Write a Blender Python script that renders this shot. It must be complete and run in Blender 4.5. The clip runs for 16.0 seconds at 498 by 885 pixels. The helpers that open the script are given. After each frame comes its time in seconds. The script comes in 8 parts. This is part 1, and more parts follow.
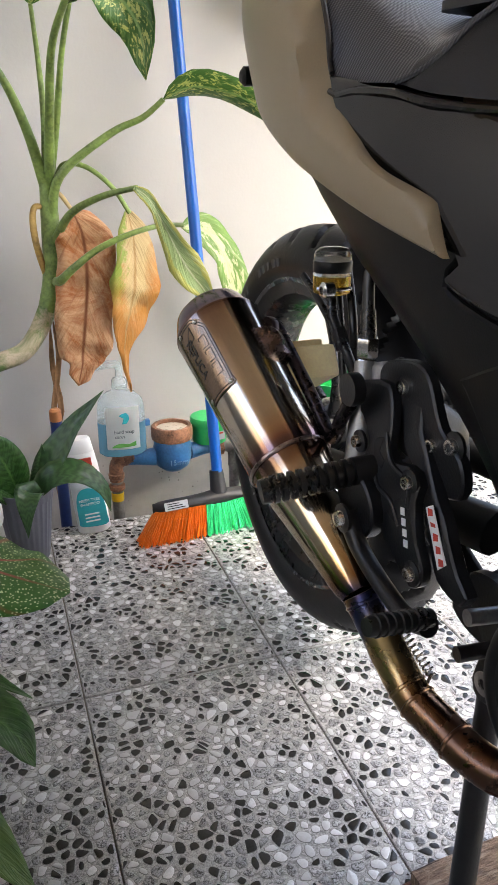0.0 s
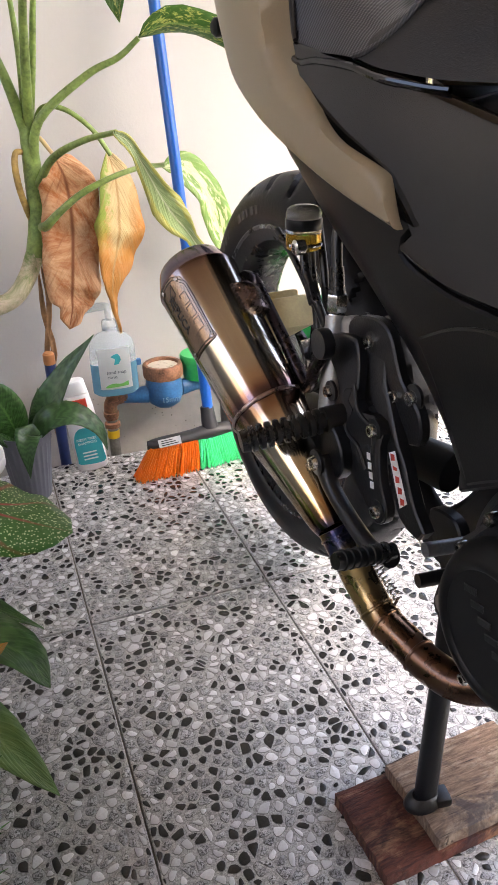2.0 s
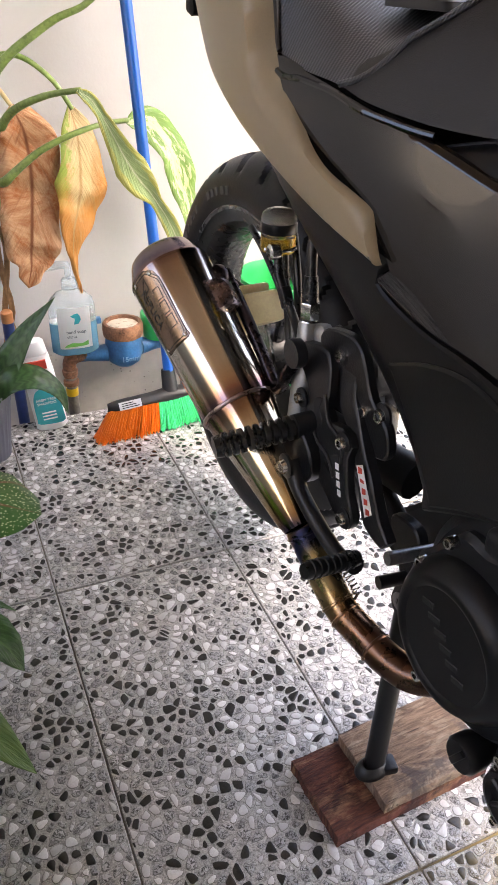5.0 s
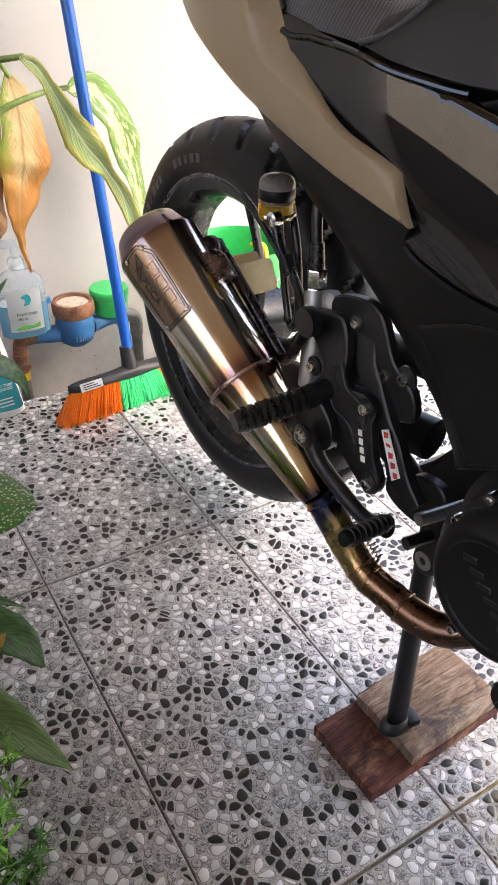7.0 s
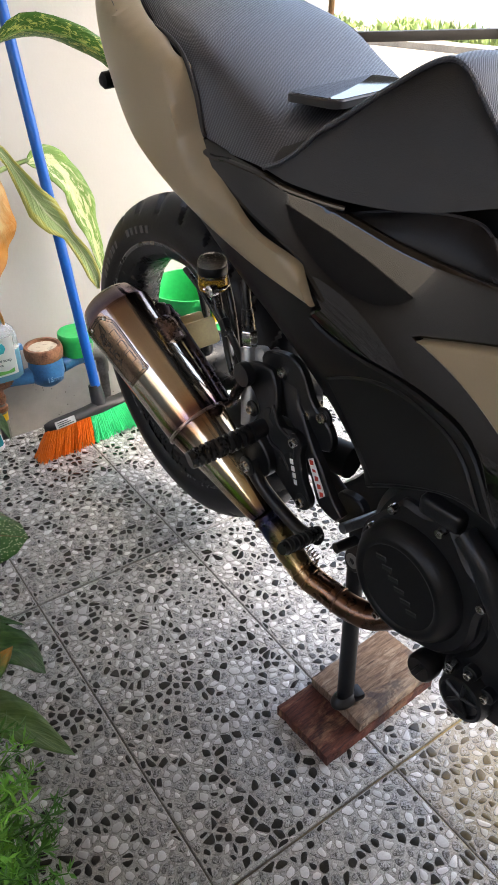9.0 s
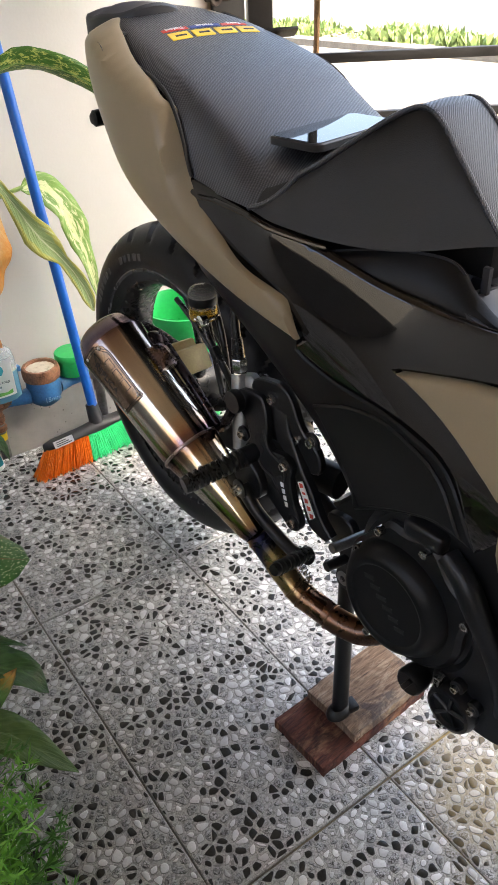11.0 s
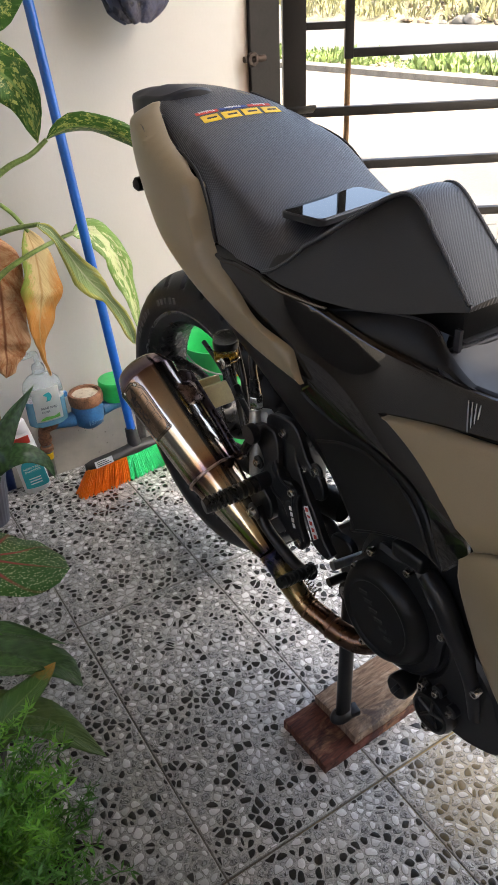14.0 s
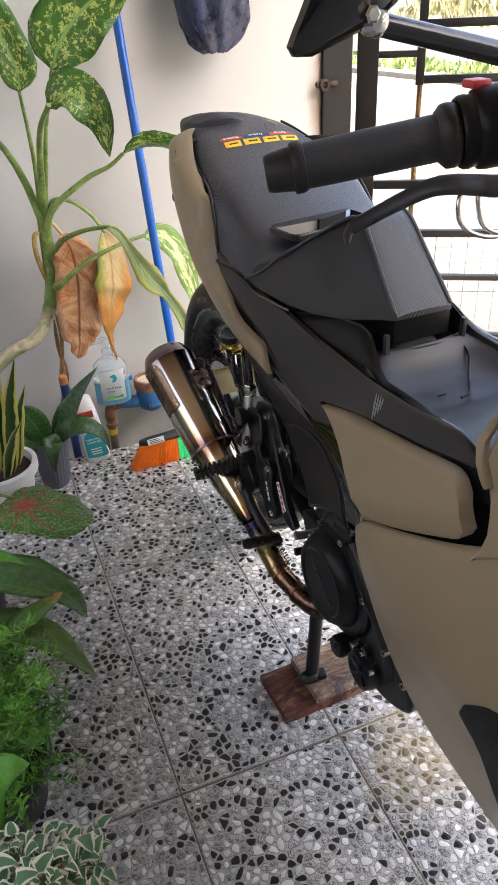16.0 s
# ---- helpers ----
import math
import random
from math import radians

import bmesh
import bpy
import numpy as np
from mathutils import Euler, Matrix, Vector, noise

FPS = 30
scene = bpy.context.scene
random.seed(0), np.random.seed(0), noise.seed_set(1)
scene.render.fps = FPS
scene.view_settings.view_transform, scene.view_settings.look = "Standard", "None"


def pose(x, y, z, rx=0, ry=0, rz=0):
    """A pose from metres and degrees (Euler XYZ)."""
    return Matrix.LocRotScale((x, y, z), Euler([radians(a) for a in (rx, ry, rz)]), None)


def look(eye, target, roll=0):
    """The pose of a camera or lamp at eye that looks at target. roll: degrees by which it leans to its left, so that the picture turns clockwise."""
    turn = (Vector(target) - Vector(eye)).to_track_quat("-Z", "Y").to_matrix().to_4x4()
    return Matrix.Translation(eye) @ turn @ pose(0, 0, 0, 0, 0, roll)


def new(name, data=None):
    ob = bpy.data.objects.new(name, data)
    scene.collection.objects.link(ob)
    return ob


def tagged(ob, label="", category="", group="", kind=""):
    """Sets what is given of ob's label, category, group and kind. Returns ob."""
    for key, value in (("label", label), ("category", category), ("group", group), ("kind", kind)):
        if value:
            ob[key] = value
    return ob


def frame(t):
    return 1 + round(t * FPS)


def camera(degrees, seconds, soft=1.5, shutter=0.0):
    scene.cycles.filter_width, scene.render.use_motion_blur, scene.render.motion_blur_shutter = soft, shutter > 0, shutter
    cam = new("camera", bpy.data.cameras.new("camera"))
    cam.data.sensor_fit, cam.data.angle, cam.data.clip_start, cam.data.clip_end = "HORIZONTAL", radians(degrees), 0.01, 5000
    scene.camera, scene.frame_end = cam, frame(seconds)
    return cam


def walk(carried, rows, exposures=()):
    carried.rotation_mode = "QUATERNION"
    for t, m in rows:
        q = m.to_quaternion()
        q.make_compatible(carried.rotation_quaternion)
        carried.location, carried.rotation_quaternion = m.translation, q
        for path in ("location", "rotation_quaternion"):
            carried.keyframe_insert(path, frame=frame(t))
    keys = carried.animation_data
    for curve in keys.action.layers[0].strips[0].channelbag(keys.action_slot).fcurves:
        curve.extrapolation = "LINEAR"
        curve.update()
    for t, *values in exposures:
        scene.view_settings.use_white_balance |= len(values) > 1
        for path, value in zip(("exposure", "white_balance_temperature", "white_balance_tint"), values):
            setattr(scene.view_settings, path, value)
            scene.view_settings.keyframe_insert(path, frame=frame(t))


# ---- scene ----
cam = camera(37.0, 16.0)
PATH = [
    (0, (-0.066, -0.91, 0.732), (0.554, 0.854, 0.022), 0.0),
    (0.5, (-0.065, -0.911, 0.754), (0.55, 0.861, 0.061), -0.2),
    (1, (-0.075, -0.91, 0.784), (0.517, 0.855, 0.051), -0.8),
    (1.5, (-0.068, -0.927, 0.771), (0.498, 0.776, -0.111), -1.5),
    (2, (-0.065, -0.96, 0.785), (0.53, 0.721, -0.119), -1.8),
    (2.5, (-0.058, -0.963, 0.79), (0.582, 0.701, -0.116), -1.4),
    (3, (-0.063, -0.957, 0.853), (0.596, 0.695, -0.061), -0.5),
    (3.5, (-0.069, -0.949, 0.869), (0.565, 0.637, -0.172), -0.2),
    (4, (-0.065, -0.955, 0.877), (0.578, 0.618, -0.177), 0.2),
    (6.3, (-0.136, -0.886, 0.848), (0.639, 0.579, -0.271), 1.2),
    (6.5, (-0.146, -0.881, 0.846), (0.642, 0.575, -0.276), 0.5),
    (7, (-0.171, -0.877, 0.865), (0.693, 0.521, -0.275), 1.5),
    (7.5, (-0.173, -0.898, 0.849), (0.736, 0.464, -0.3), -0.2),
    (8, (-0.195, -0.924, 0.891), (0.722, 0.437, -0.253), -0.9),
    (8.5, (-0.202, -0.966, 0.939), (0.721, 0.395, -0.199), -1.1),
    (9, (-0.217, -0.999, 0.99), (0.716, 0.368, -0.133), -0.9),
    (11.3, (-0.216, -1.024, 1.037), (0.718, 0.348, -0.079), -2.2),
    (11.5, (-0.212, -1.033, 1.041), (0.712, 0.344, -0.077), -2.4),
    (12, (-0.217, -1.045, 1.046), (0.694, 0.342, -0.071), -2.6),
    (12.5, (-0.22, -1.068, 1.072), (0.695, 0.325, -0.033), -2.5),
    (13, (-0.234, -1.093, 1.093), (0.668, 0.314, -0.006), -2.2),
    (13.5, (-0.238, -1.115, 1.111), (0.637, 0.322, 0.029), -2.5),
    (14, (-0.241, -1.128, 1.118), (0.62, 0.326, 0.05), -2.7),
    (14.5, (-0.24, -1.129, 1.122), (0.615, 0.338, 0.065), -2.7),
    (15, (-0.237, -1.131, 1.123), (0.602, 0.35, 0.074), -3.1),
    (15.5, (-0.185, -1.186, 1.125), (0.551, 0.354, 0.083), -1.9),
    (16, (-0.13, -1.376, 1.166), (0.457, 0.228, 0.125), -2.8),
]
EXPOSURES = [(0.0, 3.40, 6850, 6), (1.0, 3.42, 6850, 6), (2.2, 3.64, 7100, 12), (4.0, 3.72, 7150, 12), (6.5, 3.62, 7150, 12), (8.0, 3.54, 7050, 9), (9.0, 3.30, 6950, 6), (11.5, 3.24, 7050, 5), (13.5, 2.92, 7050, 6), (15.0, 2.88, 6900, 6), (16.0, 3.22, 6850, 8)]
walk(cam, [(t, look(eye, target, roll)) for t, eye, target, roll in PATH], EXPOSURES)

# ---- daylight ----
world = bpy.data.worlds.new("daylight")
scene.world = world
world.use_nodes = True
wn = world.node_tree
sky = wn.nodes.new("ShaderNodeTexSky")
sky.sky_type = "NISHITA"
sky.sun_disc = False
sky.sun_elevation = radians(52)
sky.sun_rotation = radians(162)
sky.air_density, sky.dust_density, sky.ozone_density = 0.7, 6.0, 1.0
wn.links.new(sky.outputs[0], wn.nodes["Background"].inputs[0])
wn.nodes["Background"].inputs[1].default_value = 0.15
sun = new("sun", bpy.data.lights.new("sun", "SUN"))
sun.data.energy, sun.data.angle, sun.data.color = 1.7, radians(3.0), (1.0, 0.965, 0.92)
sun.matrix_world = look((0, 0, 6), (-math.sin(radians(162)), -math.cos(radians(162)), 6 - math.tan(radians(52))))


# ---- materials ----
def rgb(r, g, b):
    return (r, g, b, 1.0)


class Mat:
    """A node material with a principled shader and short ways to add nodes."""

    def __init__(self, name, colour=(0.5, 0.5, 0.5), rough=0.5, metal=0.0, **extra):
        self.m = bpy.data.materials.new(name)
        self.m.use_nodes = True
        self.t = self.m.node_tree
        self.b = self.t.nodes["Principled BSDF"]
        self.b.inputs["Base Color"].default_value = rgb(*colour)
        self.b.inputs["Roughness"].default_value = rough
        self.b.inputs["Metallic"].default_value = metal
        for k, v in extra.items():
            self.b.inputs[k.replace("_", " ")].default_value = v

    def node(self, kind, **props):
        n = self.t.nodes.new("ShaderNode" + kind)
        for k, v in props.items():
            if k == "operation":
                n.operation = v
            elif k == "data_type":
                n.data_type = v
            elif k == "blend_type":
                n.blend_type = v
            elif k == "feature":
                n.feature = v
            elif k == "wave_type":
                n.wave_type = v
            elif k == "bands_direction":
                n.bands_direction = v
            elif k == "wave_profile":
                n.wave_profile = v
        return n

    def link(self, a, b):
        self.t.links.new(a, b)

    def put(self, socket, value):
        if hasattr(value, "is_linked"):
            self.link(value, socket)
        else:
            socket.default_value = value

    def math(self, op, a, b=0.0, c=0.0):
        n = self.node("Math", operation=op)
        self.put(n.inputs[0], a), self.put(n.inputs[1], b), self.put(n.inputs[2], c)
        return n.outputs[0]

    def ramp(self, fac, *stops):
        n = self.node("ValToRGB")
        els = n.color_ramp.elements
        while len(els) < len(stops):
            els.new(0.5)
        for e, (p, c) in zip(els, stops):
            e.position, e.color = p, (rgb(*c) if isinstance(c, tuple) else rgb(c, c, c))
        self.put(n.inputs[0], fac)
        return n.outputs[0]

    def mix(self, fac, a, b, blend="MIX"):
        n = self.node("Mix", data_type="RGBA", blend_type=blend)
        self.put(n.inputs[0], fac)
        self.put(n.inputs[6], rgb(*a) if isinstance(a, tuple) else a)
        self.put(n.inputs[7], rgb(*b) if isinstance(b, tuple) else b)
        return n.outputs[2]

    def where(self, kind="Object", scale=(1, 1, 1), turn=(0, 0, 0)):
        tc = self.node("TexCoord")
        mp = self.node("Mapping")
        mp.inputs["Scale"].default_value = scale
        mp.inputs["Rotation"].default_value = [radians(a) for a in turn]
        self.link(tc.outputs[kind], mp.inputs[0])
        return mp.outputs[0]

    def noise(self, scale, detail=4.0, rough=0.55, vec=None, distort=0.0):
        n = self.node("TexNoise")
        n.inputs["Scale"].default_value, n.inputs["Detail"].default_value = scale, detail
        n.inputs["Roughness"].default_value, n.inputs["Distortion"].default_value = rough, distort
        self.link(vec if vec is not None else self.where(), n.inputs["Vector"])
        return n.outputs[0]

    def colour(self, out):
        self.link(out, self.b.inputs["Base Color"])
        return self

    def rough(self, out):
        self.link(out, self.b.inputs["Roughness"])
        return self

    def bump(self, height, dist=0.001, strength=1.0):
        n = self.node("Bump")
        n.inputs["Strength"].default_value, n.inputs["Distance"].default_value = strength, dist
        self.link(height, n.inputs["Height"])
        self.link(n.outputs[0], self.b.inputs["Normal"])
        return self


def worn(name, colour, rough=0.5, metal=0.0, vary=0.12, big=6.0, fine=90.0, bump=0.0003, spread=0.08, **extra):
    """A surface with patches at two scales in its colour, gloss and relief."""
    k = Mat(name, colour, rough, metal, **extra)
    a, b = k.noise(big), k.noise(fine)
    f = k.math("ADD", k.math("MULTIPLY", a, 0.6), k.math("MULTIPLY", b, 0.4))
    lo, hi = tuple(max(c * (1 - vary * 1.6), 0) for c in colour), tuple(min(c * (1 + vary * 1.6), 1) for c in colour)
    k.colour(k.ramp(f, (0.3, lo), (0.7, hi)))
    k.rough(k.ramp(f, (0.3, max(rough - spread, 0.02)), (0.7, min(rough + spread, 1.0))))
    if bump:
        k.bump(b, bump)
    return k.m


# -- floor --
def tile_ground():
    """The fine grey speckle between the pebbles, with a yellowish stain by the joint."""
    k = Mat("tile_ground", rough=0.3, Specular_IOR_Level=0.45)
    geo = k.node("NewGeometry")
    pos = geo.outputs["Position"]
    fine, mid = k.noise(520, 3, 0.65, pos), k.noise(150, 4, 0.7, pos, 1.0)
    col = k.mix(k.ramp(fine, (0.35, 0.0), (0.65, 1.0)), (0.30, 0.294, 0.283), (0.60, 0.59, 0.566))
    col = k.mix(k.ramp(mid, (0.40, 0.65), (0.50, 0.0)), col, (0.15, 0.146, 0.138))
    col = k.mix(k.ramp(mid, (0.56, 0.0), (0.66, 0.5)), col, (0.72, 0.71, 0.69))
    spot = k.node("VectorMath", operation="DISTANCE")
    k.link(pos, spot.inputs[0])
    spot.inputs[1].default_value = (0.40, -0.70, 0.0)
    near = k.math("ADD", spot.outputs["Value"], k.math("MULTIPLY", k.math("SUBTRACT", k.noise(16, 5, 0.7, pos), 0.5), 0.22))
    k.colour(k.mix(k.ramp(near, (0.05, 0.55), (0.14, 0.0)), col, (0.34, 0.25, 0.10)))
    k.rough(k.ramp(fine, (0.2, 0.16), (0.8, 0.32)))
    k.bump(fine, 0.0004, 0.7)
    return k.m


def pebble_skin():
    """Black, speckled and pale pebbles, told apart island by island."""
    k = Mat("pebble_glaze", rough=0.2, Specular_IOR_Level=0.45)
    geo, info = k.node("NewGeometry"), k.node("ObjectInfo")
    pos = geo.outputs["Position"]
    r = k.math("FRACT", k.math("ADD", geo.outputs["Random Per Island"], info.outputs["Random"]))
    r2 = k.math("FRACT", k.math("MULTIPLY", r, 7.31))
    fine, vein = k.noise(420, 3, 0.6, pos), k.noise(260, 5, 0.72, pos, 1.2)
    black = k.mix(fine, (0.012, 0.011, 0.010), (0.045, 0.042, 0.038))
    speck = k.mix(k.ramp(vein, (0.42, 0.0), (0.56, 1.0)), (0.075, 0.072, 0.068), k.ramp(r2, (0.1, 0.38), (0.9, 0.62)))
    pale = k.mix(k.ramp(vein, (0.35, 0.35), (0.6, 0.0)), k.ramp(r2, (0.1, 0.60), (0.9, 0.86)), (0.42, 0.41, 0.39))
    col = k.mix(k.ramp(r, (0.31, 0.0), (0.312, 1.0)), black, speck)
    col = k.mix(k.ramp(r, (0.645, 0.0), (0.647, 1.0)), col, pale)
    spot = k.node("VectorMath", operation="DISTANCE")
    k.link(pos, spot.inputs[0])
    spot.inputs[1].default_value = (0.40, -0.70, 0.0)
    near = k.math("ADD", spot.outputs["Value"], k.math("MULTIPLY", k.math("SUBTRACT", k.noise(16, 5, 0.7, pos), 0.5), 0.25))
    k.colour(k.mix(k.ramp(near, (0.05, 0.40), (0.14, 0.0)), col, (0.34, 0.25, 0.10)))
    k.rough(k.ramp(fine, (0.2, 0.13), (0.8, 0.24)))
    k.bump(vein, 0.0003, 0.5)
    return k.m


M_PEBBLE = pebble_skin()
M_PEBBLE_RIM = worn("pebble_outline", (0.19, 0.186, 0.176), 0.35, vary=0.35, big=60, fine=400, bump=0)
M_TILE = tile_ground()


def grout():
    k = Mat("grout", rough=0.85)
    p = k.where("Object")
    sx = k.node("SeparateXYZ")
    k.link(p, sx.inputs[0])
    f = k.math("ADD", k.math("SUBTRACT", sx.outputs[0], k.math("MULTIPLY", sx.outputs[1], 0.7)), k.math("MULTIPLY", k.math("SUBTRACT", k.noise(8, 5, 0.7, p), 0.5), 0.7))
    dark = k.mix(k.noise(160, 4, 0.6, p), (0.07, 0.058, 0.045), (0.17, 0.145, 0.11))
    k.colour(k.mix(k.ramp(f, (0.55, 0.0), (0.85, 1.0)), dark, (0.38, 0.27, 0.10)))
    k.bump(k.noise(200, 3, 0.6, p), 0.0006)
    return k.m


M_GROUT = grout()


def wall_paint():
    k = Mat("wall_paint", rough=0.7)
    p = k.where("Object")
    sx = k.node("SeparateXYZ")
    k.link(p, sx.inputs[0])
    a, b = k.noise(2.2, 5, 0.6, p), k.noise(140, 3, 0.6, p)
    base = k.mix(a, (0.455, 0.449, 0.432), (0.515, 0.508, 0.490))
    # The wall colour turns greyer low down, along an uneven edge.
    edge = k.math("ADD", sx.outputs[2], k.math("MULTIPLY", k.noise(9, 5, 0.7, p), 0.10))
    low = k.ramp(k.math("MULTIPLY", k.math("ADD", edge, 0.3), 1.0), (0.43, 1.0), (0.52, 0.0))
    low_grey = k.mix(k.noise(26, 5, 0.65, p), (0.36, 0.34, 0.31), (0.56, 0.54, 0.5))
    base = k.mix(k.math("MULTIPLY", low, 0.85), base, low_grey)
    spots = k.node("TexVoronoi", feature="F1")
    spots.inputs["Scale"].default_value = 70
    k.link(p, spots.inputs["Vector"])
    speck = k.math("MULTIPLY", k.ramp(spots.outputs["Distance"], (0.10, 1.0), (0.16, 0.0)), k.ramp(k.noise(7, 2, 0.5, p), (0.48, 0.0), (0.58, 1.0)))
    near = k.ramp(k.math("ADD", sx.outputs[2], 0.3), (0.28, 1.0), (0.46, 0.0))
    base = k.mix(k.math("MULTIPLY", k.math("MULTIPLY", speck, near), 0.8), base, (0.06, 0.055, 0.05))
    post = k.math("ADD", sx.outputs[0], k.math("MULTIPLY", k.math("SUBTRACT", k.noise(5, 4, 0.6, k.where("Object", (1, 1, 0.5))), 0.5), 0.09))
    streak = k.math("MULTIPLY", k.ramp(post, (0.872, 0.0), (0.915, 0.95)), k.ramp(k.math("MULTIPLY", k.math("ABSOLUTE", k.math("SUBTRACT", sx.outputs[2], 0.96)), 1.0), (0.10, 1.0), (0.42, 0.10)))
    base = k.mix(streak, base, (0.16, 0.075, 0.028))
    k.colour(base)
    k.bump(k.math("ADD", b, k.math("MULTIPLY", a, 3.0)), 0.0003)
    return k.m


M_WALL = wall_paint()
M_CEIL = worn("ceiling_board", (0.31, 0.235, 0.17), 0.7, vary=0.1)
M_LOW_WALL = worn("dark_low_wall", (0.17, 0.17, 0.172), 0.85, vary=0.15, big=2, fine=60, bump=0.001)
M_BEIGE_WALL = worn("beige_wall_paint", (0.42, 0.38, 0.32), 0.75, vary=0.08)
M_ROAD = worn("street_concrete", (0.108, 0.100, 0.089), 0.85, vary=0.2, big=1.2, fine=60, bump=0.002)
M_GROUND = worn("bare_ground", (0.22, 0.185, 0.14), 0.95, vary=0.3, big=1.5, fine=40, bump=0.01)
M_KERB = worn("kerb_concrete", (0.150, 0.138, 0.118), 0.9, vary=0.30, big=4, fine=60, bump=0.003)
M_STEEL = worn("gate_paint", (0.0105, 0.0090, 0.0085), 0.5, vary=0.3, big=9, fine=150, spread=0.12, Specular_IOR_Level=0.28)
M_RUSTROD = worn("rusty_rod", (0.16, 0.085, 0.035), 0.8, vary=0.4, big=30, fine=200)
M_WIRE = worn("wire_mesh_zinc", (0.35, 0.35, 0.34), 0.5, 0.7, vary=0.2)


def rust_paint():
    k = Mat("hinge_rust", rough=0.8)
    k.colour(k.mix(k.noise(60), (0.014, 0.009, 0.008), (0.048, 0.027, 0.018)))
    k.bump(k.noise(200), 0.0008)
    return k.m


M_RUST = rust_paint()

# -- motorcycle --
M_MATTE = worn("matte_black_plastic", (0.0070, 0.0070, 0.0074), 0.38, vary=0.25, big=10, fine=500, bump=0.00012, spread=0.08, Specular_IOR_Level=0.2)
M_GLOSS = worn("gloss_black_paint", (0.007, 0.0058, 0.005), 0.045, vary=0.2, big=5, fine=60, bump=0.0, spread=0.02, Specular_IOR_Level=0.58)
M_TAN = worn("matte_khaki_paint", (0.262, 0.207, 0.130), 0.38, vary=0.06, big=5, fine=700, bump=0.00005, spread=0.04, Coat_Weight=0.1, Coat_Roughness=0.3, Specular_IOR_Level=0.4)
M_TRAY = worn("grey_tray_plastic", (0.028, 0.029, 0.034), 0.40, vary=0.06, big=8, fine=600, bump=0.00002, spread=0.04, Specular_IOR_Level=0.3)
M_CAST = worn("black_cast_metal", (0.008, 0.008, 0.009), 0.36, 0.0, vary=0.25, big=14, fine=400, bump=0.0003, Specular_IOR_Level=0.4)
M_RUBBER = worn("tyre_rubber", (0.0060, 0.0060, 0.0068), 0.42, vary=0.3, big=12, fine=260, bump=0.0003, Specular_IOR_Level=0.28)
M_RIM = worn("black_rim_paint", (0.006, 0.006, 0.0065), 0.28, vary=0.2, Specular_IOR_Level=0.35)
M_CHROME = worn("polished_steel", (0.62, 0.61, 0.58), 0.18, 1.0, vary=0.06, big=20, fine=300)
M_ALU = worn("grey_cast_aluminium", (0.34, 0.34, 0.33), 0.42, 0.8, vary=0.15, big=30, fine=300)
M_GOLD = worn("gold_painted_caliper", (0.95, 0.77, 0.44), 0.34, 0.15, vary=0.1, big=20, fine=300)
M_SHADE_VENT = worn("slot_shade_vent_black", (0.0025, 0.0025, 0.0027), 0.7, vary=0.2)
M_PEG = worn("peg_rubber", (0.007, 0.007, 0.007), 0.3, vary=0.2, big=30, fine=300)
M_AMBER = Mat("brake_fluid", (0.92, 0.60, 0.08), 0.03, 0.0, Transmission_Weight=0.8, IOR=1.25, Subsurface_Weight=0.0).m
M_SMOKE = Mat("smoky_clear_plastic", (0.42, 0.40, 0.36), 0.05, 0.0, Transmission_Weight=0.85, IOR=1.3).m
M_RED = worn("red_plastic", (0.5, 0.03, 0.035), 0.35)
M_WHITE = worn("white_print", (0.75, 0.75, 0.74), 0.45, vary=0.04)
M_REDPRINT = worn("red_print", (0.55, 0.05, 0.03), 0.45, vary=0.05)
M_YELLOW = worn("yellow_print", (0.75, 0.50, 0.02), 0.45, vary=0.05)
M_BLUEPRINT = worn("blue_print", (0.03, 0.06, 0.25), 0.45, vary=0.05)
M_INK = worn("dark_engraving", (0.02, 0.018, 0.016), 0.5, 0.3, vary=0.1)


